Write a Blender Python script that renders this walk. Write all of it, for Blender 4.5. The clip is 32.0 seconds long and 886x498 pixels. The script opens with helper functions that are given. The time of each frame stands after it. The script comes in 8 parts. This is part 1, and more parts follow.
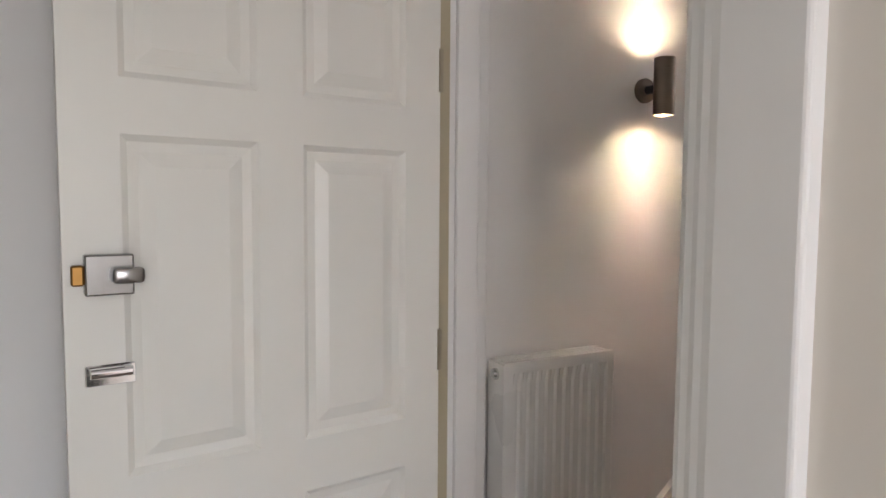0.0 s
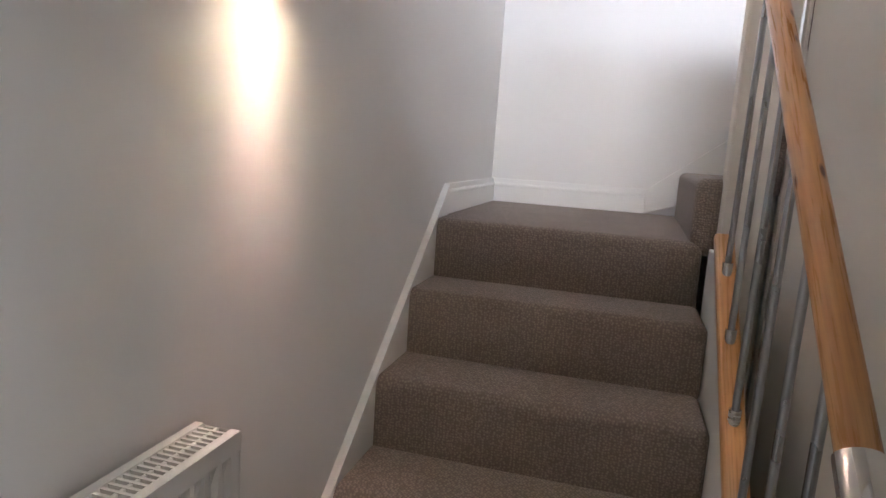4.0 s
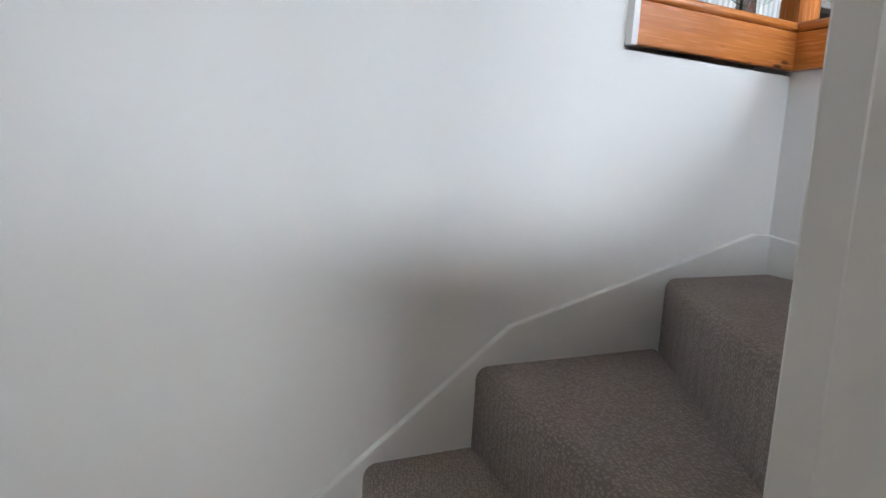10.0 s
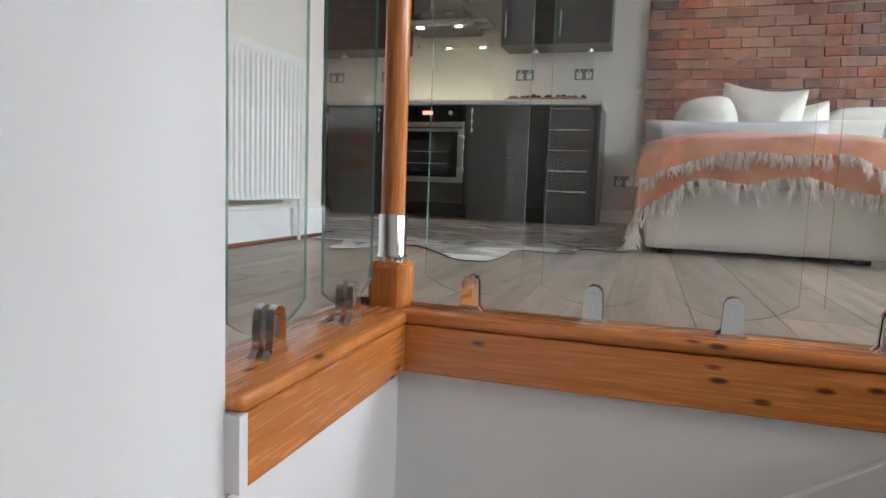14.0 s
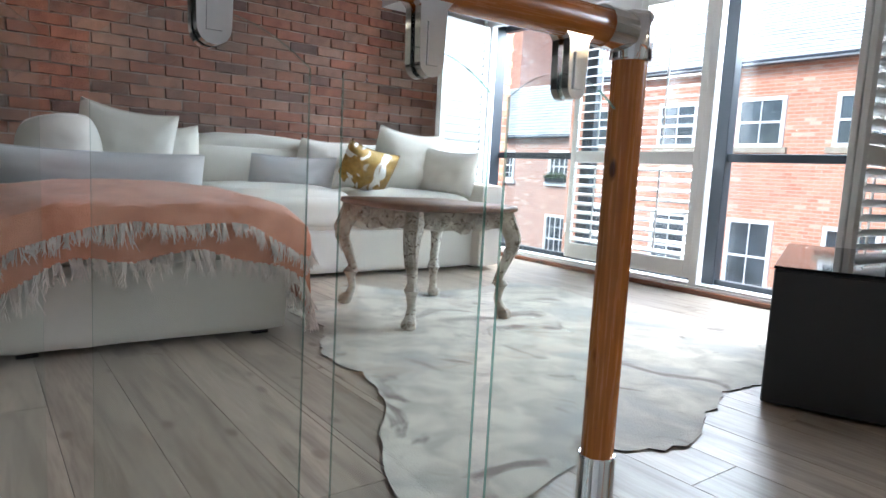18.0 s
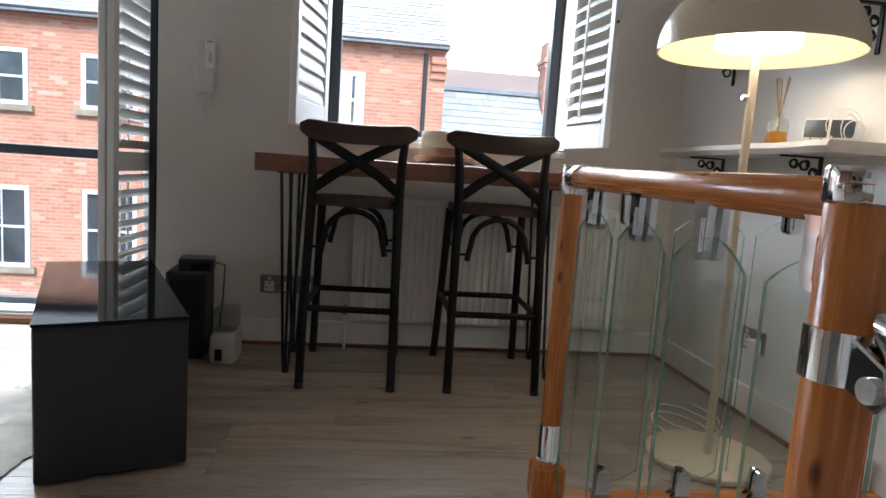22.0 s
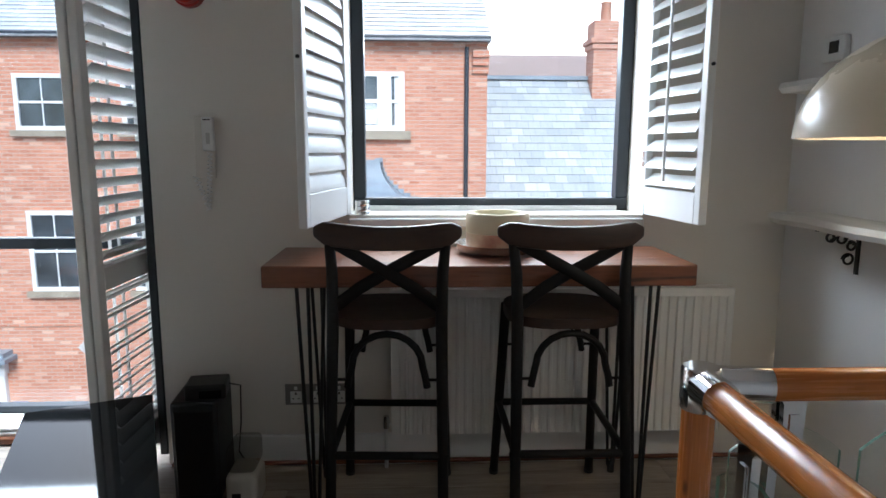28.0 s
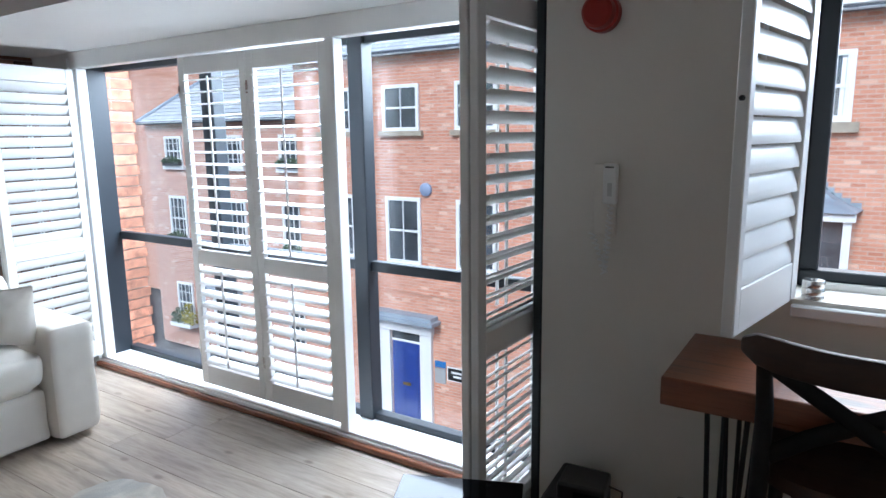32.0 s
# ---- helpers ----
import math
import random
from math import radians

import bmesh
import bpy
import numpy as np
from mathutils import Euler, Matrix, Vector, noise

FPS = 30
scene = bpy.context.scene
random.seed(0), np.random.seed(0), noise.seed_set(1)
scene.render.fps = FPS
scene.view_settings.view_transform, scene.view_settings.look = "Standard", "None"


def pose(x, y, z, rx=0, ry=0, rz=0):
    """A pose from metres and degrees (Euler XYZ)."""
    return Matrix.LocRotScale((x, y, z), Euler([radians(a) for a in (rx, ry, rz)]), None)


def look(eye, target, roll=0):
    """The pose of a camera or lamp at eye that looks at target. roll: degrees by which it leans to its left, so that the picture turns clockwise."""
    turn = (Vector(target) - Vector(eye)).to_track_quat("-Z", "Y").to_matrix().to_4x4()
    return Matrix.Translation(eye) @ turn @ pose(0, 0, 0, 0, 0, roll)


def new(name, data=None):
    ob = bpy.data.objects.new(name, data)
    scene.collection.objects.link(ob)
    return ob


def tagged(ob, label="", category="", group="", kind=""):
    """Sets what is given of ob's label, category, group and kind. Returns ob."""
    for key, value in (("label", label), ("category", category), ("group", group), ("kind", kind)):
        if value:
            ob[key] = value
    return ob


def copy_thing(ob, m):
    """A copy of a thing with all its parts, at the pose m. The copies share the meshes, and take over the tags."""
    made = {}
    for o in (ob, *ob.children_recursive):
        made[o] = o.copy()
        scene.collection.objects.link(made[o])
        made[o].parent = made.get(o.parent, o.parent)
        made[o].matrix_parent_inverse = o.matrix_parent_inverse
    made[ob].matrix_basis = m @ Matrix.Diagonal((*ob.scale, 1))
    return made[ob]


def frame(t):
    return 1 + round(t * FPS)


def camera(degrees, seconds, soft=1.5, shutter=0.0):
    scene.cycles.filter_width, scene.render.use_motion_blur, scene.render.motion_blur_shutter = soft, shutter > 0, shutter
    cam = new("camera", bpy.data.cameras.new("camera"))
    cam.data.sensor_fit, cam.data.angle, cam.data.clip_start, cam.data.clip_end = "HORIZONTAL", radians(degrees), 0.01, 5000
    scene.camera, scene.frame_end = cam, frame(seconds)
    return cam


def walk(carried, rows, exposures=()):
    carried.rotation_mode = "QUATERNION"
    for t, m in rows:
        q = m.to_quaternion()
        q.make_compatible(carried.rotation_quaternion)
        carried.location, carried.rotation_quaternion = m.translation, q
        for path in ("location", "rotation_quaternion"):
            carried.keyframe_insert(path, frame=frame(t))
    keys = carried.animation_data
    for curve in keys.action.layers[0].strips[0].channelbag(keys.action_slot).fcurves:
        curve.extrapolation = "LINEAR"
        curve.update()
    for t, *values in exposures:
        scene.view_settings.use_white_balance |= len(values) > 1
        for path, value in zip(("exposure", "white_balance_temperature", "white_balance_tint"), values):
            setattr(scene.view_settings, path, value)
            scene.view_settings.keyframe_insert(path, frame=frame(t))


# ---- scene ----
cam = camera(69.7, 32.0, soft=1.5)
PATH = [
    (0, (1.466, -3.448, 1.351), (-0.302, -2.524, 1.214), 0.4),
    (0.5, (1.355, -3.454, 1.334), (-0.375, -2.469, 1.149), 0.7),
    (1, (1.222, -3.416, 1.314), (-0.391, -2.261, 1.059), 1.7),
    (1.5, (1.098, -3.294, 1.308), (-0.411, -2.007, 1.052), 1.7),
    (2, (0.987, -3.207, 1.307), (-0.395, -1.791, 1.016), 1.7),
    (2.5, (0.87, -3.159, 1.328), (-0.334, -1.592, 1.024), 2.5),
    (3, (0.703, -3.098, 1.365), (-0.185, -1.333, 1.051), 3.5),
    (3.5, (0.634, -3.045, 1.367), (-0.021, -1.182, 1.051), 4.1),
    (4, (0.594, -2.944, 1.364), (0.071, -1.039, 1.053), 3.8),
    (4.5, (0.544, -2.811, 1.363), (0.179, -0.866, 1.078), 3.5),
    (6.5, (0.459, -2.135, 1.338), (0.455, -0.154, 1.063), 2.3),
    (7, (0.513, -1.922, 1.453), (0.527, 0.061, 1.192), 1.5),
    (7.5, (0.484, -1.792, 1.53), (0.548, 0.19, 1.266), 1.7),
    (8, (0.424, -1.658, 1.68), (0.653, 0.309, 1.404), 1.4),
    (8.5, (0.409, -1.604, 1.802), (0.761, 0.334, 1.456), 1.9),
    (9, (0.426, -1.485, 1.841), (0.935, 0.418, 1.493), 2.5),
    (9.5, (0.392, -1.337, 1.937), (1.087, 0.508, 1.606), 3.7),
    (10, (0.384, -1.217, 1.983), (1.265, 0.556, 1.698), 3.4),
    (10.5, (0.405, -1.072, 2.127), (1.649, 0.466, 1.837), 2.9),
    (11, (0.475, -0.955, 2.202), (1.85, 0.476, 1.954), 3.0),
    (11.5, (0.493, -0.871, 2.328), (1.927, 0.501, 2.084), 3.1),
    (12, (0.482, -0.754, 2.456), (2.073, 0.433, 2.215), 2.7),
    (12.5, (0.48, -0.698, 2.545), (2.194, 0.305, 2.307), 2.6),
    (13, (0.573, -0.629, 2.577), (2.383, 0.193, 2.364), 2.4),
    (13.5, (0.676, -0.55, 2.602), (2.545, 0.131, 2.4), 2.2),
    (15.5, (1.078, -0.380, 2.863), (3.030, -0.007, 2.641), 1.89),
    (16, (1.120, -0.433, 2.860), (3.097, -0.224, 2.639), 1.88),
    (16.5, (1.173, -0.485, 2.864), (3.160, -0.510, 2.639), 2.11),
    (17, (1.297, -0.454, 2.893), (3.245, -0.851, 2.678), 2.29),
    (17.5, (1.372, -0.439, 2.984), (3.162, -1.306, 2.770), 1.89),
    (18, (1.390, -0.454, 3.044), (2.983, -1.641, 2.809), 3.01),
    (18.5, (1.372, -0.486, 3.052), (2.751, -1.916, 2.818), 3.10),
    (19, (1.354, -0.507, 3.058), (2.533, -2.105, 2.827), 3.41),
    (19.5, (1.371, -0.548, 3.058), (2.335, -2.285, 2.826), 3.56),
    (20, (1.438, -0.674, 3.081), (2.173, -2.520, 2.852), 3.72),
    (20.5, (1.475, -0.765, 3.201), (1.947, -2.693, 2.957), 4.00),
    (21, (1.492, -0.763, 3.254), (1.676, -2.740, 3.011), 3.85),
    (21.5, (1.501, -0.739, 3.263), (1.454, -2.724, 3.017), 3.88),
    (22, (1.506, -0.737, 3.269), (1.258, -2.706, 3.022), 3.88),
    (22.5, (1.457, -0.824, 3.270), (0.950, -2.743, 3.021), 3.76),
    (23, (1.394, -0.967, 3.330), (0.675, -2.815, 3.070), 3.60),
    (23.5, (1.366, -1.032, 3.412), (0.579, -2.848, 3.120), 2.90),
    (24, (1.338, -1.169, 3.494), (0.519, -2.965, 3.171), 2.17),
    (24.5, (1.339, -1.236, 3.600), (0.506, -3.024, 3.267), 1.17),
    (26.5, (1.342, -1.301, 3.659), (0.837, -3.210, 3.343), 0.77),
    (27, (1.364, -1.305, 3.657), (0.988, -3.244, 3.344), 0.52),
    (27.5, (1.398, -1.311, 3.657), (1.166, -3.273, 3.344), 0.35),
    (28, (1.461, -1.315, 3.653), (1.372, -3.288, 3.340), 0.20),
    (28.5, (1.520, -1.316, 3.649), (1.584, -3.290, 3.334), 0.20),
    (29, (1.544, -1.307, 3.647), (1.755, -3.271, 3.333), 0.03),
    (29.5, (1.563, -1.326, 3.654), (1.929, -3.267, 3.336), -0.12),
    (30, (1.559, -1.399, 3.667), (2.147, -3.284, 3.350), -0.35),
    (30.5, (1.533, -1.548, 3.780), (2.386, -3.326, 3.449), -0.66),
    (31, (1.520, -1.593, 3.845), (2.502, -3.303, 3.509), -0.86),
    (31.5, (1.549, -1.669, 3.836), (2.582, -3.348, 3.494), -0.80),
    (32, (1.606, -1.812, 3.851), (2.664, -3.472, 3.500), -0.70),
]
EXPOSURES = [(0.0, 3.8, 6450, 17), (1.0, 3.75, 6400, 18), (2.0, 3.78, 6380, 19), (3.0, 3.78, 6220, 19), (4.0, 3.8, 6050, 16), (7.0, 3.98, 5900, 9), (8.0, 3.6, 5950, 8), (9.0, 3.42, 5900, 9), (10.0, 3.15, 5850, 8), (11.0, 2.98, 5900, 8),
             (12.0, 2.8, 5880, 8), (13.0, 2.88, 6000, 10), (16.0, 3.0, 6400, 11), (17.0, 2.55, 6050, 10), (18.0, 2.32, 5800, 7), (19.0, 1.95, 5560, 6), (20.0, 1.88, 5600, 7),
             (21.0, 2.05, 5820, 8), (22.0, 2.1, 5980, 9), (23.0, 2.3, 6150, 11), (24.0, 2.62, 5780, 8), (27.0, 1.92, 5920, 8), (29.0, 1.8, 5600, 5), (31.0, 1.6, 5600, 7), (32.0, 1.62, 5620, 8)]
walk(cam, [(t, look(eye, target, roll)) for t, eye, target, roll in PATH], EXPOSURES)

# ---- plan, in metres ----
R = 0.19                 # riser
LAND = 6 * R             # quarter landing
F = 2.40                 # upper floor
XR = 2.03                # stairwell, east face
XE = 6.12                # kitchen and brick wall
YB = -3.745               # street wall, inner face, by the bar
YW = -3.98               # street wall, inner face, by the tall windows
YK = 1.0                 # wall with the kitchen-side radiator
YN = 2.70                # kitchen, north wall
WX = 0.0                 # west wall, inner face
CEIL = F + 2.85          # main ceiling
BULK = 4.37              # lower ceiling along the tall windows

# ---- light ----
world = bpy.data.worlds.new("overcast_sky")
scene.world = world
world.use_nodes = True
wn = world.node_tree.nodes
sky = wn.new("ShaderNodeTexSky")
sky.sky_type, sky.sun_disc = "NISHITA", False
sky.sun_elevation, sky.sun_rotation = radians(40), radians(175)
sky.air_density, sky.dust_density, sky.ozone_density = 1.0, 3.0, 1.5
wn["Background"].inputs["Strength"].default_value = 0.115
world.node_tree.links.new(sky.outputs[0], wn["Background"].inputs["Color"])
sun = new("sun", bpy.data.lights.new("sun", "SUN"))
sun.data.energy, sun.data.angle, sun.data.color = 1.3, radians(25), (1.0, 0.96, 0.9)
sun.matrix_world = look((2, 10, 20), (4, -14, 0))


def opening_light(name, m, w, h, watts, colour=(0.86, 0.93, 1.0)):
    """An area lamp that stands in for the light of an opening."""
    lamp = bpy.data.lights.new(name, "AREA")
    lamp.shape, lamp.size, lamp.size_y, lamp.energy, lamp.color = "RECTANGLE", w, h, watts, colour
    ob = new(name, lamp)
    ob.matrix_world = m
    return ob


opening_light("tall_window_light", look((3.95, -4.78, 4.66), (3.8, -1.0, 2.7)), 2.9, 1.3, 104)
opening_light("bar_window_light", look((1.14, -4.5, 4.5), (1.2, -1.5, 2.3)), 1.4, 1.0, 15)
# Added fill lamp: the lobby's own light source is unseen.
opening_light("lobby_fill_light", look((3.12, -3.42, 1.35), (0.6, -2.98, 1.2)), 0.75, 1.7, 1.45, (0.95, 0.98, 1.0))


# ---- materials ----
def ramp(nt, fac, stops):
    r = nt.nodes.new("ShaderNodeValToRGB")
    r.color_ramp.interpolation = "LINEAR"
    while len(r.color_ramp.elements) < len(stops):
        r.color_ramp.elements.new(0.5)
    for e, (p, c) in zip(r.color_ramp.elements, stops):
        e.position, e.color = p, (*c, 1)
    nt.links.new(fac, r.inputs[0])
    return r.outputs[0]


def shade(c, k):
    return tuple(min(1, v * k) for v in c)


def material(name, col, rough=0.5, metal=0.0, var=0.06, scale=3.0, fine=60.0, bump=0.05, stretch=(1, 1, 1), coat=0.0, rand=0.0,
             spec=0.5, rvar=0.1, col2=None, dist=0.002, sheen=0.0, detail=6.0):
    """A painted, woven, stone or metal surface with variation at two scales."""
    m = bpy.data.materials.new(name)
    m.use_nodes = True
    nt, n = m.node_tree, m.node_tree.nodes
    L, b = nt.links.new, n["Principled BSDF"]
    tc, mp = n.new("ShaderNodeTexCoord"), n.new("ShaderNodeMapping")
    mp.inputs["Scale"].default_value = stretch
    src = tc.outputs["Object"]
    if rand:
        oi, off = n.new("ShaderNodeObjectInfo"), n.new("ShaderNodeVectorMath")
        off.operation = "SCALE"
        off.inputs[0].default_value = (37.0, 23.0, 11.0)
        L(oi.outputs["Random"], off.inputs["Scale"])
        add = n.new("ShaderNodeVectorMath")
        L(src, add.inputs[0]), L(off.outputs[0], add.inputs[1])
        src = add.outputs[0]
    L(src, mp.inputs["Vector"])
    big, small = n.new("ShaderNodeTexNoise"), n.new("ShaderNodeTexNoise")
    for t, s, d in ((big, scale, detail), (small, fine, 3)):
        t.inputs["Scale"].default_value, t.inputs["Detail"].default_value = s, d
        L(mp.outputs[0], t.inputs["Vector"])
    lo = col2 or shade(col, 1 - 2 * var)
    c = ramp(nt, big.outputs["Fac"], ((0.3, lo), (0.7, shade(col, 1 + var * 0.5))))
    if rand:
        hv = n.new("ShaderNodeHueSaturation")
        mr = n.new("ShaderNodeMapRange")
        mr.inputs["To Min"].default_value, mr.inputs["To Max"].default_value = 1 - rand, 1 + rand
        L(oi.outputs["Random"], mr.inputs["Value"]), L(mr.outputs[0], hv.inputs["Value"]), L(c, hv.inputs["Color"])
        c = hv.outputs[0]
    L(c, b.inputs["Base Color"])
    rr = n.new("ShaderNodeMapRange")
    rr.inputs["To Min"].default_value, rr.inputs["To Max"].default_value = max(0.02, rough - rvar), min(1, rough + rvar)
    L(big.outputs["Fac"], rr.inputs["Value"]), L(rr.outputs[0], b.inputs["Roughness"])
    b.inputs["Metallic"].default_value, b.inputs["Coat Weight"].default_value = metal, coat
    b.inputs["Specular IOR Level"].default_value = spec
    b.inputs["Sheen Weight"].default_value = sheen
    if bump:
        bp = n.new("ShaderNodeBump")
        bp.inputs["Strength"].default_value, bp.inputs["Distance"].default_value = bump, dist
        L(small.outputs["Fac"], bp.inputs["Height"]), L(bp.outputs[0], b.inputs["Normal"])
    return m


def wood(name, a, bcol, rough=0.4, grain=(0.6, 14, 14), scale=3.0, knots=0.0, rand=0.0, coat=0.0, bump=0.12, knot_col=(0.12, 0.035, 0.01)):
    """Wood with grain along one axis, streaks and knots."""
    m = bpy.data.materials.new(name)
    m.use_nodes = True
    nt, n = m.node_tree, m.node_tree.nodes
    L, b = nt.links.new, n["Principled BSDF"]
    tc, mp = n.new("ShaderNodeTexCoord"), n.new("ShaderNodeMapping")
    mp.inputs["Scale"].default_value = grain
    oi, off, add = n.new("ShaderNodeObjectInfo"), n.new("ShaderNodeVectorMath"), n.new("ShaderNodeVectorMath")
    off.operation = "SCALE"
    off.inputs[0].default_value = (41.0, 17.0, 29.0)
    L(oi.outputs["Random"], off.inputs["Scale"]), L(tc.outputs["Object"], add.inputs[0]), L(off.outputs[0], add.inputs[1])
    L(add.outputs[0], mp.inputs["Vector"])
    big, fine = n.new("ShaderNodeTexNoise"), n.new("ShaderNodeTexNoise")
    big.inputs["Scale"].default_value, big.inputs["Detail"].default_value, big.inputs["Distortion"].default_value = scale, 8, 0.8
    fine.inputs["Scale"].default_value, fine.inputs["Detail"].default_value = scale * 6, 4
    L(mp.outputs[0], big.inputs["Vector"]), L(mp.outputs[0], fine.inputs["Vector"])
    c = ramp(nt, big.outputs["Fac"], ((0.28, bcol), (0.5, a), (0.75, shade(a, 1.18))))
    mix = n.new("ShaderNodeMixRGB")
    mix.blend_type, mix.inputs["Fac"].default_value = "MULTIPLY", 0.45
    L(c, mix.inputs[1]), L(ramp(nt, fine.outputs["Fac"], ((0.3, (0.55, 0.5, 0.46)), (0.6, (1, 1, 1)))), mix.inputs[2])
    c = mix.outputs[0]
    if knots:
        vo = n.new("ShaderNodeTexVoronoi")
        vm = n.new("ShaderNodeMapping")
        vm.inputs["Scale"].default_value = tuple(1 + (g - 1) * 0.12 for g in grain)
        vo.inputs["Scale"].default_value = knots
        L(add.outputs[0], vm.inputs["Vector"]), L(vm.outputs[0], vo.inputs["Vector"])
        km = n.new("ShaderNodeMixRGB")
        L(ramp(nt, vo.outputs["Distance"], ((0.08, (1, 1, 1)), (0.17, (0, 0, 0)))), km.inputs["Fac"])
        L(c, km.inputs[1])
        km.inputs[2].default_value = (*knot_col, 1)
        c = km.outputs[0]
    if rand:
        hv, mr = n.new("ShaderNodeHueSaturation"), n.new("ShaderNodeMapRange")
        mr.inputs["To Min"].default_value, mr.inputs["To Max"].default_value = 1 - rand, 1 + rand
        L(oi.outputs["Random"], mr.inputs["Value"]), L(mr.outputs[0], hv.inputs["Value"]), L(c, hv.inputs["Color"])
        c = hv.outputs[0]
    L(c, b.inputs["Base Color"])
    rr = n.new("ShaderNodeMapRange")
    rr.inputs["To Min"].default_value, rr.inputs["To Max"].default_value = rough - 0.08, rough + 0.1
    L(fine.outputs["Fac"], rr.inputs["Value"]), L(rr.outputs[0], b.inputs["Roughness"])
    b.inputs["Coat Weight"].default_value, b.inputs["Coat Roughness"].default_value = coat, 0.15
    bp = n.new("ShaderNodeBump")
    bp.inputs["Strength"].default_value, bp.inputs["Distance"].default_value = bump, 0.002
    L(fine.outputs["Fac"], bp.inputs["Height"]), L(bp.outputs[0], b.inputs["Normal"])
    return m


def thin_glass(name, tint=(0.97, 1.0, 0.99)):
    """A thin pane: clear, with a reflection that grows at a grazing look."""
    m = bpy.data.materials.new(name)
    m.use_nodes = True
    nt, n = m.node_tree, m.node_tree.nodes
    tr, gl, mx, lw, pw, sc = (n.new("ShaderNode" + k) for k in ("BsdfTransparent", "BsdfGlossy", "MixShader", "LayerWeight", "Math", "Math"))
    tr.inputs["Color"].default_value = (*tint, 1)
    gl.inputs["Roughness"].default_value = 0.02
    pw.operation, pw.inputs[1].default_value = "POWER", 4.5
    sc.operation, sc.inputs[1].default_value, sc.inputs[2].default_value = "MULTIPLY_ADD", 0.55, 0.04
    nt.links.new(lw.outputs["Facing"], pw.inputs[0]), nt.links.new(pw.outputs[0], sc.inputs[0])
    nt.links.new(sc.outputs[0], mx.inputs[0]), nt.links.new(tr.outputs[0], mx.inputs[1]), nt.links.new(gl.outputs[0], mx.inputs[2])
    nt.links.new(mx.outputs[0], n["Material Output"].inputs["Surface"])
    return m


def edge_glass(name, tint):
    """The ground edge of a pane: green where it gathers the light, half clear."""
    m = bpy.data.materials.new(name)
    m.use_nodes = True
    nt, n = m.node_tree, m.node_tree.nodes
    tr, mx, b = n.new("ShaderNodeBsdfTransparent"), n.new("ShaderNodeMixShader"), n["Principled BSDF"]
    tr.inputs["Color"].default_value = (0.72, 0.88, 0.82, 1)
    b.inputs["Base Color"].default_value, b.inputs["Roughness"].default_value = (*tint, 1), 0.15
    mx.inputs[0].default_value = 0.5
    nt.links.new(tr.outputs[0], mx.inputs[1]), nt.links.new(b.outputs[0], mx.inputs[2])
    nt.links.new(mx.outputs[0], n["Material Output"].inputs["Surface"])
    return m


def carpet(name, col, low):
    """Loop pile: rows of small tufts, darker between them, with broad shading of the pile."""
    m = bpy.data.materials.new(name)
    m.use_nodes = True
    nt, n = m.node_tree, m.node_tree.nodes
    L, b = nt.links.new, n["Principled BSDF"]
    tc, mp, vo, no = n.new("ShaderNodeTexCoord"), n.new("ShaderNodeMapping"), n.new("ShaderNodeTexVoronoi"), n.new("ShaderNodeTexNoise")
    mp.inputs["Rotation"].default_value, mp.inputs["Scale"].default_value = (0, 0, 0.6), (1.0, 0.7, 1.0)
    vo.inputs["Scale"].default_value, vo.inputs["Randomness"].default_value = 150, 0.6
    no.inputs["Scale"].default_value, no.inputs["Detail"].default_value = 7, 5
    L(tc.outputs["Object"], mp.inputs["Vector"]), L(mp.outputs[0], vo.inputs["Vector"]), L(tc.outputs["Object"], no.inputs["Vector"])
    mx = n.new("ShaderNodeMixRGB")
    mx.blend_type, mx.inputs["Fac"].default_value = "MULTIPLY", 0.5
    # Shade in the gaps between tufts is painted into the colour here.
    L(ramp(nt, vo.outputs["Distance"], ((0.12, shade(col, 1.14)), (0.60, shade(low, 0.95)))), mx.inputs[1])
    L(ramp(nt, no.outputs["Fac"], ((0.3, (0.78, 0.77, 0.76)), (0.65, (1, 1, 1)))), mx.inputs[2])
    L(mx.outputs[0], b.inputs["Base Color"])
    b.inputs["Roughness"].default_value, b.inputs["Sheen Weight"].default_value, b.inputs["Specular IOR Level"].default_value = 0.95, 0.2, 0.1
    bp = n.new("ShaderNodeBump")
    bp.invert = True
    bp.inputs["Strength"].default_value, bp.inputs["Distance"].default_value = 0.8, 0.0035
    L(vo.outputs["Distance"], bp.inputs["Height"]), L(bp.outputs[0], b.inputs["Normal"])
    return m


def glowing(name, col, strength):
    m = bpy.data.materials.new(name)
    m.use_nodes = True
    b = m.node_tree.nodes["Principled BSDF"]
    b.inputs["Base Color"].default_value = (0.9, 0.88, 0.82, 1)
    b.inputs["Emission Color"].default_value, b.inputs["Emission Strength"].default_value = (*col, 1), strength
    return m


WALL = material("white_wall_paint", (0.80, 0.79, 0.77), 0.75, var=0.02, scale=1.2, fine=90, bump=0.10, dist=0.001)
WARMWALL = material("cream_wall_paint", (0.77, 0.73, 0.66), 0.75, var=0.02, scale=1.2, fine=90, bump=0.1, dist=0.001)
CEILM = material("ceiling_paint", (0.82, 0.81, 0.79), 0.85, var=0.02, scale=1.0, fine=80, bump=0.06, dist=0.001)
GLOSS = material("white_gloss_paint", (0.82, 0.82, 0.80), 0.36, var=0.012, scale=4, fine=35, bump=0.015, dist=0.0006)
DOORP = material("aged_white_gloss", (0.80, 0.79, 0.73), 0.38, var=0.015, scale=3, fine=28, bump=0.02, dist=0.0006)
SHUT = material("shutter_paint", (0.83, 0.83, 0.81), 0.35, var=0.015, scale=5, fine=60, bump=0.03, dist=0.0005)
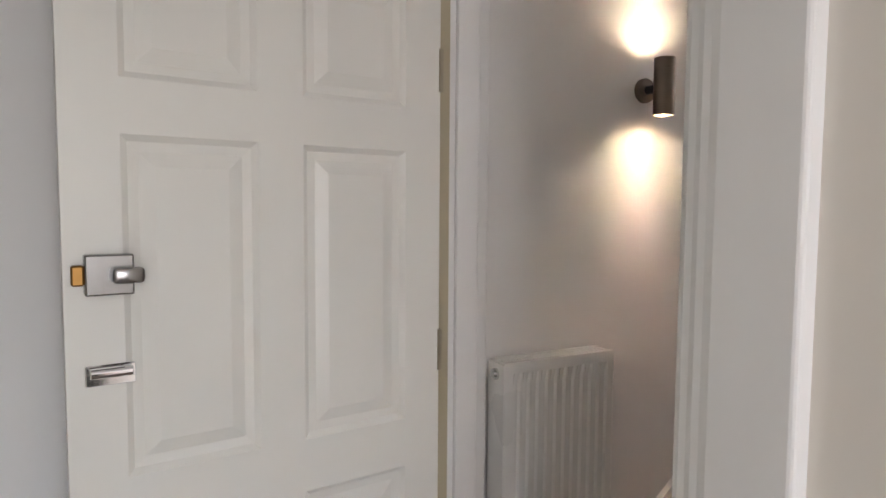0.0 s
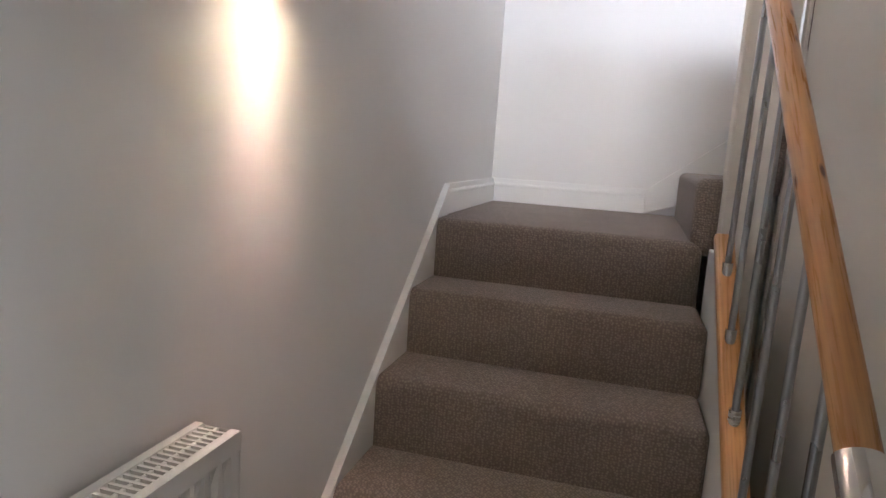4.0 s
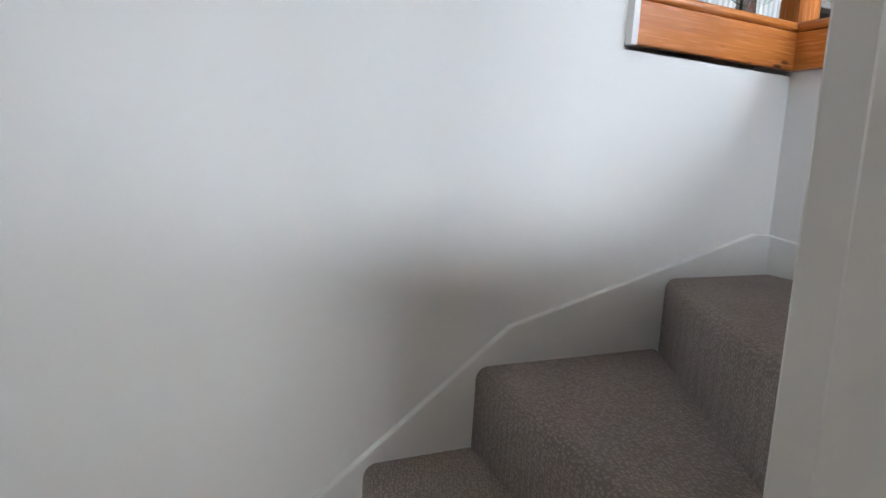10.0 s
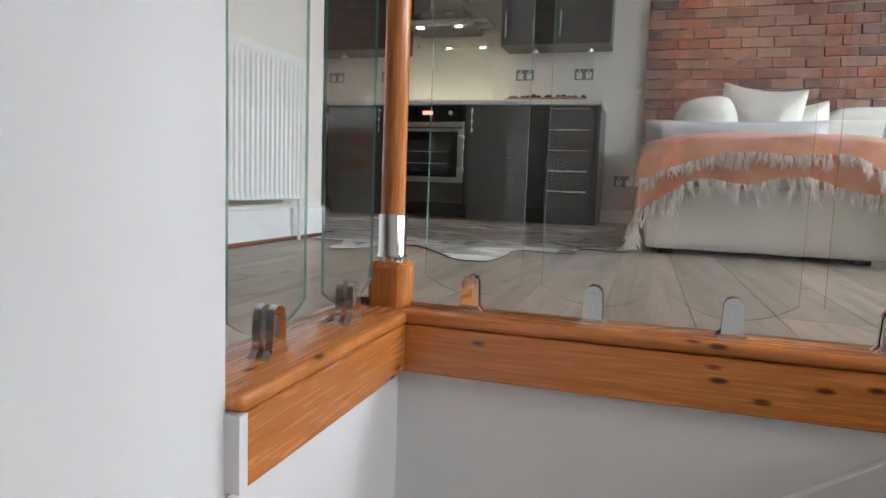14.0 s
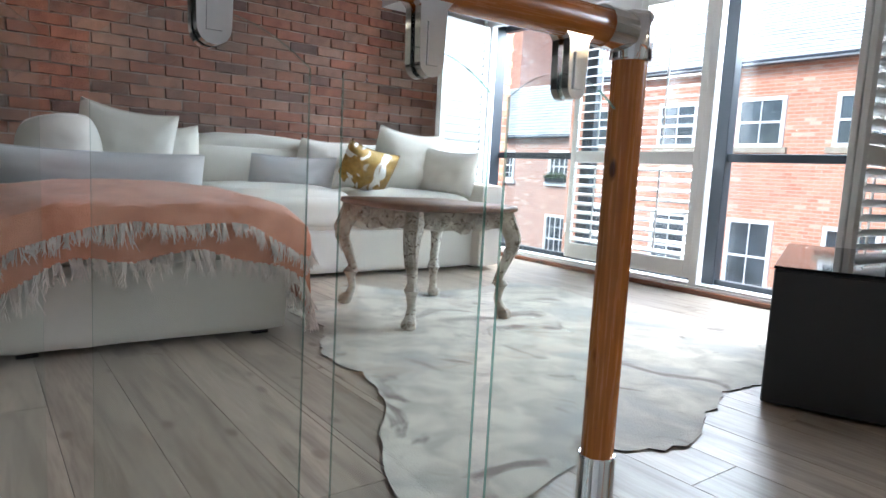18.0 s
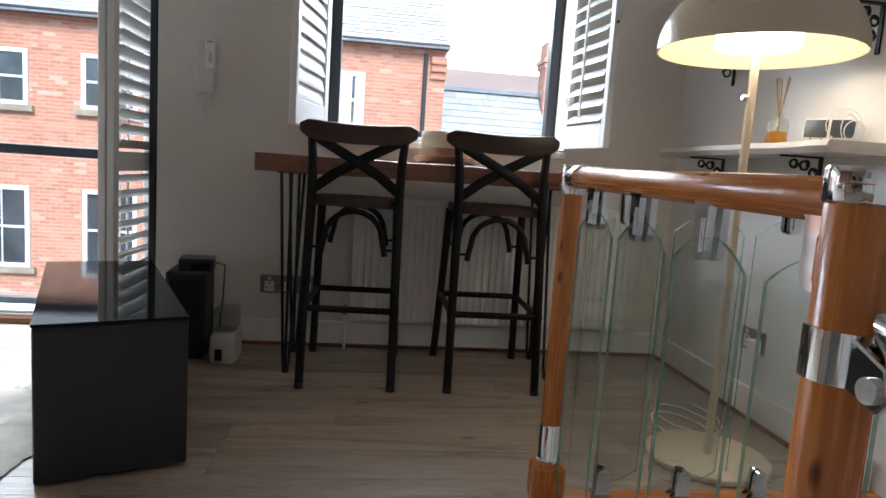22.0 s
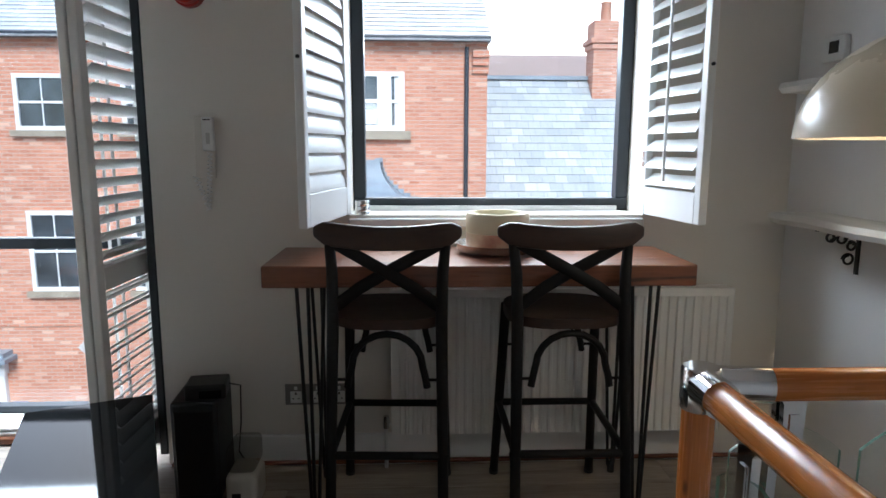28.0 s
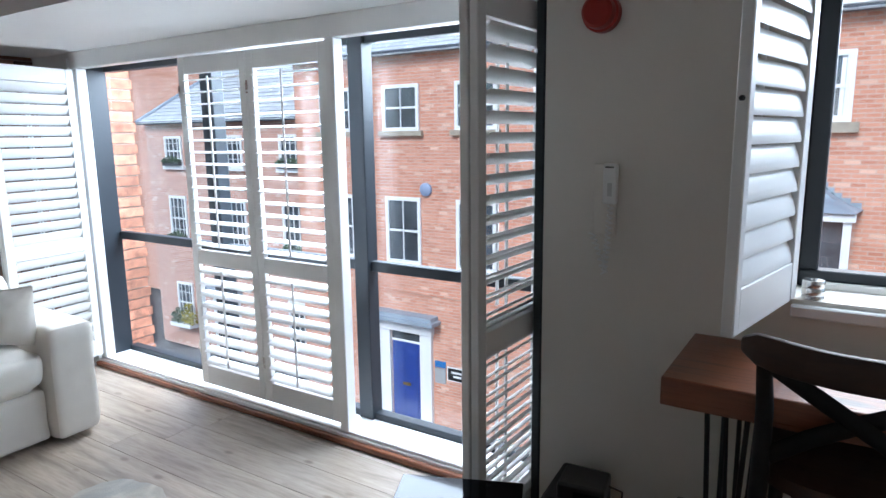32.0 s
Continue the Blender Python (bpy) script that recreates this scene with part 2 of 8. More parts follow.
CARPET = carpet("loop_carpet", (0.325, 0.265, 0.225), (0.225, 0.182, 0.153))
RADW = material("radiator_enamel", (0.83, 0.82, 0.79), 0.3, var=0.01, fine=40, bump=0.02)
CHROME = material("chrome", (0.82, 0.82, 0.83), 0.07, metal=1.0, var=0.02, fine=30, bump=0.01, rvar=0.03)
STEEL = material("brushed_steel", (0.70, 0.69, 0.67), 0.26, metal=1.0, var=0.05, fine=90, bump=0.05, stretch=(1, 1, 8))
SOCKM = material("dark_steel_plate", (0.27, 0.26, 0.25), 0.32, metal=1.0, var=0.04)
DULLSTEEL = material("satin_spindle_steel", (0.42, 0.43, 0.44), 0.28, metal=1.0, var=0.05)
BLACKM = material("black_metal", (0.02, 0.02, 0.021), 0.45, metal=0.3, var=0.1, fine=90, bump=0.1)
WINFR = material("dark_grey_window_frame", (0.022, 0.029, 0.037), 0.45, var=0.1, fine=40, bump=0.03)
PLASTIC = material("white_plastic", (0.8, 0.8, 0.78), 0.35, var=0.01, bump=0.0)
BLKPL = material("black_plastic", (0.012, 0.012, 0.013), 0.35, var=0.1, bump=0.02)
PINE = wood("varnished_pine", (0.60, 0.21, 0.045), (0.46, 0.135, 0.026), 0.25, grain=(14, 14, 0.6), scale=2.2, knots=8.5, coat=0.25)
PINEX = wood("varnished_pine_long_x", (0.60, 0.21, 0.045), (0.46, 0.135, 0.026), 0.25, grain=(0.6, 14, 14), scale=2.2, knots=8.5, coat=0.25)
PINEY = wood("varnished_pine_long_y", (0.60, 0.21, 0.045), (0.46, 0.135, 0.026), 0.25, grain=(14, 0.6, 14), scale=2.2, knots=8.5, coat=0.25)
# Same pine as the upper rails; lower flight's light is put into its colour.
PINELIT = wood("honey_pine_long_x", (0.64, 0.33, 0.13), (0.50, 0.22, 0.075), 0.28, grain=(0.6, 14, 14), scale=2.2, knots=8.5, coat=0.25)
OAKFL = wood("grey_oak_laminate", (0.395, 0.333, 0.268), (0.25, 0.205, 0.16), 0.40, grain=(0.9, 9, 9), scale=2.0, knots=4.6, rand=0.16, bump=0.08, knot_col=(0.225, 0.175, 0.135))
BARTOP = wood("dark_stained_timber", (0.205, 0.070, 0.030), (0.058, 0.020, 0.010), 0.30, grain=(0.7, 12, 12), scale=2.4, knots=2.5, coat=0.2, bump=0.3, knot_col=(0.03, 0.012, 0.006))
STOOLW = wood("dark_stool_wood", (0.042, 0.019, 0.011), (0.019, 0.009, 0.006), 0.45, grain=(2, 14, 14), scale=2, bump=0.15)
STOOLM = material("stool_black_paint", (0.008, 0.0075, 0.0075), 0.55, spec=0.25, var=0.15, fine=60, bump=0.1)
KITCH = wood("dark_grained_kitchen_front", (0.066, 0.057, 0.05), (0.05, 0.043, 0.037), 0.3, grain=(5, 0.6, 9), scale=2.0, bump=0.05)
WORKT = material("pale_worktop", (0.72, 0.70, 0.66), 0.3, var=0.03, scale=30, fine=200, bump=0.02)
LINEN = material("white_linen", (0.82, 0.785, 0.715), 0.9, var=0.04, scale=5, fine=420, bump=0.35, dist=0.002, sheen=0.3, spec=0.2)
LINENG = material("pale_grey_linen", (0.62, 0.62, 0.63), 0.9, var=0.04, scale=5, fine=420, bump=0.35, dist=0.002, sheen=0.3, spec=0.2)
THROW = material("peach_mohair", (0.86, 0.42, 0.27), 0.95, var=0.12, scale=14, fine=300, bump=0.9, dist=0.006, sheen=0.5, spec=0.1, col2=(0.72, 0.30, 0.18))
FRINGE = material("cream_fringe", (0.95, 0.85, 0.78), 0.95, var=0.1, scale=20, fine=200, bump=0.3, sheen=0.5)
GLASSP = thin_glass("clear_balustrade_glass", (0.965, 0.985, 0.975))
GLEDGE = edge_glass("green_glass_edge", (0.22, 0.46, 0.38))
PANE = thin_glass("window_glass", (0.98, 0.99, 0.99))
BRONZE = material("antique_bronze", (0.23, 0.19, 0.155), 0.35, metal=1.0, var=0.06, fine=80, bump=0.03, stretch=(1, 1, 6))


# ---- building blocks ----
def box(bm, x0, x1, y0, y1, z0, z1):
    v = [bm.verts.new(p) for p in ((x0, y0, z0), (x1, y0, z0), (x1, y1, z0), (x0, y1, z0), (x0, y0, z1), (x1, y0, z1), (x1, y1, z1), (x0, y1, z1))]
    for f in ((3, 2, 1, 0), (4, 5, 6, 7), (0, 1, 5, 4), (1, 2, 6, 5), (2, 3, 7, 6), (3, 0, 4, 7)):
        bm.faces.new([v[i] for i in f])
    return v


def boxes(*rows):
    bm = bmesh.new()
    for r in rows:
        box(bm, *r)
    return bm


def prism(bm, pts, h, axis="z", base=0.0):
    """An extruded outline. pts: 2D, counter-clockwise seen from the far end of the axis."""
    def p3(a, b, c):
        return {"z": (a, b, c), "x": (c, a, b), "y": (b, c, a)}[axis]
    lo = [bm.verts.new(p3(a, b, base)) for a, b in pts]
    hi = [bm.verts.new(p3(a, b, base + h)) for a, b in pts]
    n = len(pts)
    bm.faces.new(lo[::-1]), bm.faces.new(hi)
    for i in range(n):
        bm.faces.new((lo[i], lo[(i + 1) % n], hi[(i + 1) % n], hi[i]))
    return bm


def sweep(bm, pts, radii, seg=10, caps=True, flat=1.0):
    """A round bar along points."""
    pts = [Vector(p) for p in pts]
    radii = radii if hasattr(radii, "__len__") else [radii] * len(pts)
    rings, side = [], None
    for i, p in enumerate(pts):
        d = (pts[min(i + 1, len(pts) - 1)] - pts[max(i - 1, 0)]).normalized()
        if side is None:
            side = d.cross(Vector((0, 0, 1)) if abs(d.z) < 0.9 else Vector((1, 0, 0))).normalized()
        side = (side - d * side.dot(d)).normalized()
        up = d.cross(side)
        rings.append([bm.verts.new(p + radii[i] * (math.cos(a) * side + flat * math.sin(a) * up)) for a in (2 * math.pi * k / seg for k in range(seg))])
    for a, b in zip(rings, rings[1:]):
        for k in range(seg):
            bm.faces.new((a[k], a[(k + 1) % seg], b[(k + 1) % seg], b[k]))
    if caps:
        bm.faces.new(rings[0][::-1]), bm.faces.new(rings[-1])
    return bm


def lathe(bm, prof, seg=24, at=(0, 0, 0), cap=True):
    """A turned body: profile of (radius, height)."""
    rings = []
    for r, z in prof:
        if r < 1e-5:
            rings.append([bm.verts.new((at[0], at[1], at[2] + z))])
        else:
            rings.append([bm.verts.new((at[0] + r * math.cos(2 * math.pi * k / seg), at[1] + r * math.sin(2 * math.pi * k / seg), at[2] + z)) for k in range(seg)])
    for a, b in zip(rings, rings[1:]):
        for k in range(seg):
            j = (k + 1) % seg
            if len(a) == len(b) == 1:
                break
            if len(a) == 1:
                bm.faces.new((a[0], b[j], b[k]))
            elif len(b) == 1:
                bm.faces.new((a[k], a[j], b[0]))
            else:
                bm.faces.new((a[k], a[j], b[j], b[k]))
    if cap and len(rings[0]) > 1:
        bm.faces.new(rings[0][::-1])
    if cap and len(rings[-1]) > 1:
        bm.faces.new(rings[-1])
    return bm


def grid(bm, fn, nu, nv, closed=False):
    """A sheet from fn(u, v), u and v in 0..1."""
    vs = [[bm.verts.new(fn(i / nu, j / nv)) for j in range(nv + 1)] for i in range(nu + 1)]
    for i in range(nu):
        for j in range(nv):
            bm.faces.new((vs[i][j], vs[i + 1][j], vs[i + 1][j + 1], vs[i][j + 1]))
    return vs


def mesh_of(name, bm, mat, bevel=0.0, seg=1, smooth=False):
    if bevel:
        bmesh.ops.recalc_face_normals(bm, faces=bm.faces)
        bm.normal_update()
        bmesh.ops.bevel(bm, geom=[e for e in bm.edges if e.is_manifold and e.calc_face_angle(0) > 0.5], offset=bevel, segments=seg, profile=0.5, affect="EDGES", clamp_overlap=True)
    bmesh.ops.recalc_face_normals(bm, faces=bm.faces)
    me = bpy.data.meshes.new(name)
    if smooth:
        for f in bm.faces:
            f.smooth = True
        for e in bm.edges:
            e.smooth = e.calc_face_angle(0) < 0.7
    bm.to_mesh(me)
    bm.free()
    me.materials.append(mat)
    return me


def part(name, bm, mat, parent=None, label="", bevel=0.0, seg=1, smooth=False, at=None):
    ob = new(name, mesh_of(name, bm, mat, bevel, seg, smooth))
    ob.parent = parent
    if at is not None:
        ob.matrix_basis = at
    return tagged(ob, label)


def thing(name, m, label, category, group="", kind=""):
    ob = new(name)
    ob.empty_display_size = 0.1
    ob.matrix_basis = m
    return tagged(ob, label, category, group, kind)


def solid(name, bm, mat, label="", category="", kind="structure", group="", **k):
    return tagged(part(name, bm, mat, **k), label, category, group, kind)


def twin(ob, parent, m):
    """Another object on the same mesh, under a parent."""
    o = new(ob.name.split(".")[0], ob.data)
    o.parent, o.matrix_basis = parent, m
    return o


def no_shadow(ob):
    ob.visible_shadow = False
    return ob

DY0, DY1, DX0, DX1, DTOP = -2.74, -2.62, 0.055, 0.838, 2.03   # flat entrance opening
# ---- structure: hall and stairs ----
solid("floor_hall", boxes((-0.15, 3.3, -3.9, 0.0, -0.12, 0.0)), CARPET, "taupe carpeted hall floor", "floor")
solid("wall_west", boxes((-0.15, WX, -4.1, YN + 0.15, -0.12, CEIL)), WALL, "white painted wall along the stairs", "wall")
solid("wall_lobby_south", boxes((0, 3.3, -3.95, -3.8, -0.12, F - 0.27)), WARMWALL, "painted lobby wall", "wall")
# Unseen end wall; the opening below it is assumed for the lobby lamp.
solid("wall_lobby_east", boxes((3.2, 3.3, -3.8, DY0, 2.2, F - 0.27)), WARMWALL, "painted wall over the lobby opening", "wall")
solid("wall_lobby_north", boxes((DX1 + 0.05, 3.3, DY0, DY1, 0, F - 0.27), (0, DX1 + 0.05, DY0, DY1, DTOP + 0.03, F - 0.27)), WARMWALL, "pale painted lobby wall beside the entrance", "wall")
solid("lobby_ceiling", boxes((0, 3.3, -3.8, DY0, F - 0.30, F - 0.27)), CEILM, "white lobby ceiling", "ceiling")
frame_t = thing("door_frame", pose(0, 0, 0), "white gloss painted timber door frame", "door frame", kind="structure")
part("jamb", boxes((0.0, DX0, DY0 - 0.005, DY1 + 0.005, 0, DTOP), (DX0, DX0 + 0.014, DY1 - 0.06, DY1 + 0.004, 0, DTOP)), GLOSS, frame_t, bevel=0.003)
part("jamb", boxes((DX1, DX1 + 0.056, DY0 - 0.005, DY1 + 0.005, 0, DTOP), (DX1 - 0.014, DX1, DY1 - 0.06, DY1 + 0.004, 0, DTOP)), GLOSS, frame_t, bevel=0.003)
part("head", boxes((0, DX1 + 0.056, DY0 - 0.004, DY1 + 0.004, DTOP, DTOP + 0.034)), GLOSS, frame_t, bevel=0.003)


def architrave(y, out, x0, x1, z0, z1):
    """Stepped moulding on a wall face, towards out (+1 or -1)."""
    steps = ((0, -0.002), (0, 0.013), (0.04, 0.015), (0.08, 0.019), (0.15, 0.020), (0.21, 0.0235), (0.28, 0.024), (0.36, 0.027), (0.97, 0.027), (1, 0.022), (1, -0.002))
    pts = [(x0 + (x1 - x0) * a, y + out * d) for a, d in steps]
    return prism(bmesh.new(), pts if out < 0 else pts[::-1], z1 - z0, "z", z0)


part("architrave", architrave(DY0, -1, 0.840, 1.026, 0, DTOP + 0.06), GLOSS, frame_t, bevel=0.002)
part("architrave", architrave(DY1, 1, 0.848, 0.96, 0, DTOP + 0.06), GLOSS, frame_t, bevel=0.002)
part("architrave", boxes((0.001, 0.03, DY1 + 0.005, DY1 + 0.056, 0, DTOP + 0.06)), GLOSS, frame_t, bevel=0.004)

part("rebate", boxes((DX0, DX0 + 0.0025, DY0 + 0.016, DY0 + 0.044, 0, DTOP)), material("yellowed_paint", (0.50, 0.44, 0.30), 0.5), frame_t, "yellowed paint strip on the jamb")

XH = 1.03   # hall, east wall
solid("wall_hall_east", boxes((XH, XH + 0.09, DY1, -0.986, 0, F - 0.30)), WARMWALL, "cream painted wall beside the stair rail", "wall")
solid("wall_stair_north", boxes((0, 1.437, 0, 0.12, 0, CEIL), (1.437, XR + 0.12, 0, 0.12, 0, F - 0.14)), WALL, "white painted wall over the quarter landing", "wall")
solid("wall_stair_east", boxes((XR, XR + 0.119, -1.2, 0, 0, F - 0.015)), WALL, "white painted wall below the balustrade", "wall")
solid("wall_under_landing", boxes((XH + 0.091, XR, -1.2, -1.116, 0, F - 0.3)), WALL, "white wall under the top step", "wall")

# stairs, carpeted
stair = thing("staircase", pose(0, 0, 0), "taupe loop-pile carpeted staircase with winders and white strings", "staircase", kind="structure")
GO = 0.241
for k in range(1, 6):
    y0 = -0.96 - (6 - k) * GO
    part("step", prism(bmesh.new(), [(-0.025, y0), (0.85, y0), (0.85, y0 + GO + 0.02), (-0.025, y0 + GO + 0.02)], R + 0.03, "z", (k - 1) * R - 0.03), CARPET, stair, bevel=0.028, seg=4, smooth=True)
WIND = [  # outline, top level
    ([(-0.025, -0.96), (0.84, -0.96), (0.84, 0.025), (-0.025, 0.025)], LAND),
    ([(0.822, 0.02), (0.80, -0.95), (0.98, -0.95), (1.11, 0.02)], LAND + R),
    ([(1.085, 0.02), (0.965, -0.95), (1.06, -0.95), (1.66, 0.02)], LAND + 2 * R),
    ([(1.632, -0.01), (1.03, -0.93), (1.08, -0.99), (2.02, -0.45), (2.02, -0.01)], LAND + 3 * R),
    ([(2.02, -0.42), (1.03, -0.95), (1.03, -1.0), (2.02, -0.80)], LAND + 4 * R),
    ([(2.02, -0.775), (1.03, -0.975), (1.03, -1.115), (2.02, -1.115)], LAND + 5 * R),
    ([(2.02, -0.985), (1.03, -1.045), (1.03, -1.115), (2.02, -1.115)], LAND + 6 * R - 0.03),
]
for pts, z in WIND:
    part("step", prism(bmesh.new(), pts[::-1], R + 0.04, "z", z - R - 0.04), CARPET, stair, bevel=0.028, seg=4, smooth=True)
# wall strings: white boards that follow the treads
SK = LAND + 0.107
slope = R / GO


yb = -0.821
part("wall_string", prism(bmesh.new(), [(-2.40, 0.0), (yb, 0.7), (yb, SK), (-2.40, SK - (2.40 + yb) * slope)], 0.022, "x", 0.001), GLOSS, stair, bevel=0.003)
part("landing_skirting", boxes((0.001, 0.018, yb, -0.001, LAND, SK - 0.02), (0.001, 0.012, yb, -0.001, SK - 0.021, SK), (0.001, 0.021, yb, -0.001, SK - 0.036, SK - 0.024)), GLOSS, stair, bevel=0.002)
part("landing_skirting", boxes((0.001, 0.691, -0.018, -0.001, LAND, SK - 0.02), (0.001, 0.691, -0.012, -0.001, SK - 0.021, SK), (0.001, 0.691, -0.021, -0.001, SK - 0.036, SK - 0.024)), GLOSS, stair, bevel=0.002)
UP = [(0.691, SK - 0.002), (1.168, 1.609), (1.95, 1.822), (2.03, 1.818)]
part("wall_string", prism(bmesh.new(), [(z, x) for x, z in UP + [(2.03, 1.55), (1.3, 1.35), (0.691, LAND)]], 0.02, "y", -0.021), GLOSS, stair, bevel=0.002)
EA = [(0.0, 1.818), (-0.166, 1.80), (-0.60, 2.02), (-1.11, 2.36)]
part("wall_string", prism(bmesh.new(), EA + [(-1.11, 1.9), (-0.4, 1.66), (0.0, 1.60)], 0.02, "x", XR - 0.021), GLOSS, stair, bevel=0.002)
# open string and newel on the well side
part("outer_string", prism(bmesh.new(), [(-2.33, 0.0), (-0.995, 0.75), (-0.995, 1.13), (-1.14, 1.13), (-2.33, 1.148 - 1.19 * slope)], 0.03, "x", 0.849), GLOSS, stair, bevel=0.003)
part("well_newel", boxes((0.870, 0.982, -0.995, -0.92, 0.0, 2.30)), WARMWALL, stair, "white painted stair newel", bevel=0.006)
part("well_newel_back", boxes((0.90, 1.02, -0.919, -0.86, 0.0, 2.30)), WARMWALL, stair, bevel=0.006)
part("well_apron", boxes((1.021, XH + 0.09, -0.975, -0.935, 0, 2.29)), WARMWALL, stair)

# ---- structure: upper floor ----
VOID_S = -2.27   # stairwell, south edge
solid("floor_slab", boxes((-0.1, 6.25, YW - 0.3, VOID_S, F - 0.27, F - 0.013), (1.0, 6.25, VOID_S, -1.116, F - 0.27, F - 0.013),
                          (XR + 0.12, 6.25, -1.116, YN + 0.1, F - 0.27, F - 0.013), (-0.1, XR, 0.12, YN + 0.1, F - 0.27, F - 0.013)), CEILM, "floor slab under the oak boards", "floor")
solid("wall_void_south", boxes((0, 0.988, VOID_S, VOID_S + 0.012, F - 0.27, F - 0.02), (0.988, 0.999, VOID_S, -1.2, F - 0.3, F - 0.02)), WALL, "white edge of the stairwell", "wall")
BW0, BW1, BWZ0, BWZ1 = 0.575, 1.71, 3.40, 4.36    # bar window
TW0, TW1, TWZ0, TWZ1 = 2.465, 5.65, 2.44, 4.32      # tall windows
WT = 0.30
# Cream in place of white puts the floor lamp's warm glow into this wall.
solid("wall_street_bar", boxes((-0.15, BW0, YB - WT, YB, F - 0.3, CEIL), (BW1, TW0 - 0.021, YB - WT, YB, F - 0.3, CEIL), (BW0, BW1, YB - WT, YB, F - 0.3, BWZ0), (BW0, BW1, YB - WT, YB, BWZ1, CEIL)), WARMWALL, "white street wall round the bar window, lamp warmth put into its colour", "wall")
solid("wall_street_tall", boxes((TW0 - 0.02, TW1 + 0.05, YW - 0.36, YW, F - 0.4, TWZ0 - 0.036), (TW0 - 0.02, 6.3, YW - 0.36, YW, TWZ1 + 0.02, CEIL), (TW1 + 0.05, 6.3, YW - 0.205, YW, F - 0.4, TWZ1 + 0.02), (TW1 + 0.36, 6.3, YW - 0.36, YW - 0.205, F - 0.4, TWZ1 + 0.02)), WALL, "white wall round the tall windows", "wall")
solid("bulkhead_ceiling", boxes((TW0, XE, YW, -3.20, BULK, BULK + 0.4)), CEILM, "white lowered ceiling along the tall windows", "ceiling")
solid("ceiling", boxes((-0.15, XE + 0.15, YB - WT, YN + 0.15, CEIL, CEIL + 0.1)), CEILM, "white ceiling", "ceiling")
solid("wall_east", boxes((XE, XE + 0.15, YW - 0.3, YN + 0.15, F - 0.3, CEIL)), WARMWALL, "white painted kitchen wall", "wall")
solid("wall_north", boxes((0, XE, YN, YN + 0.15, F - 0.3, CEIL)), WARMWALL, "white painted kitchen end wall", "wall")
solid("wall_kitchen_side", boxes((0, 3.53, YK, YK + 0.12, F - 0.01, CEIL), (3.41, 3.53, YK + 0.12, YN, F - 0.01, CEIL)), WARMWALL, "white wall with a radiator beside the kitchen", "wall")


def skirting(name, rows, label="white gloss skirting board"):
    """rows: x0, x1, y0, y1 of the board; the top is stepped."""
    s = thing(name, pose(0, 0, 0), label, "skirting", kind="structure")
    for x0, x1, y0, y1, top in rows:
        part("board", boxes((x0, x1, y0, y1, F, F + top)), GLOSS, s, bevel=0.004)
    return s


skirting("baseboard_bar", [(0.0, TW0 - 0.04, YB, YB + 0.016, 0.12), (0.0, 0.016, YB + 0.016, VOID_S - 0.06, 0.12)])
skirting("baseboard_kitchen", [(1.0, 3.53, YK - 0.016, YK, 0.14), (3.53, 3.546, YK - 0.016, YN, 0.14), (XE - 0.016, XE, -0.43, -0.14, 0.1)])
bead = thing("floor_beading", pose(0, 0, 0), "brown scotia beading along the skirting", "trim", kind="structure")
part("bead", boxes((0.016, TW0 - 0.04, YB + 0.016, YB + 0.032, F, F + 0.016)), BARTOP, bead, bevel=0.004)
part("bead", boxes((0.016, 0.032, YB + 0.032, VOID_S - 0.06, F, F + 0.016)), BARTOP, bead, bevel=0.004)
part("bead", boxes((1.0, 3.53, YK - 0.032, YK - 0.016, F, F + 0.016)), BARTOP, bead, bevel=0.004)

# pine fascia and base rails at the stairwell edge
fascia = thing("stairwell_fascia", pose(0, 0, 0), "varnished knotty pine fascia boards round the stairwell", "fascia", kind="structure")
ZB = F - 0.002   # top of the base rails
FZ = 2.272
part("fascia_board", boxes((1.452, XR - 0.022, -0.022, 0.0, FZ, ZB - 0.026)), PINEX, fascia, bevel=0.002)
part("fascia_board", boxes((XR - 0.022, XR, -1.33, 0.0, FZ, ZB - 0.026)), PINEY, fascia, bevel=0.002)
part("base_rail", boxes((1.437, XR + 0.02, -0.026, 0.1385, ZB - 0.025, ZB)), PINEX, fascia, bevel=0.009, seg=3, smooth=True)
part("base_rail", boxes((XR - 0.026, XR + 0.085, -1.35, 0.0, ZB - 0.0245, ZB + 0.002)), PINEY, fascia, bevel=0.009, seg=3, smooth=True)
part("base_rail", boxes((0.0, 1.025, VOID_S - 0.06, VOID_S + 0.02, F - 0.03, F + 0.03)), PINEX, fascia, bevel=0.012, seg=2, smooth=True)
part("base_rail", boxes((0.945, 1.025, VOID_S + 0.02, -1.2, F - 0.03, F + 0.03)), PINEY, fascia, bevel=0.012, seg=2, smooth=True)
part("plaster_end", boxes((1.434, 1.4515, -0.023, 0.0, FZ - 0.002, ZB - 0.026)), WALL, fascia)

# ---- hall things ----
# The dark hall's reflection is put into the latch's base colour.
LATCHM = material("dark_reflection_chrome", (0.30, 0.29, 0.28), 0.22, metal=1.0, var=0.08, fine=60, bump=0.05)


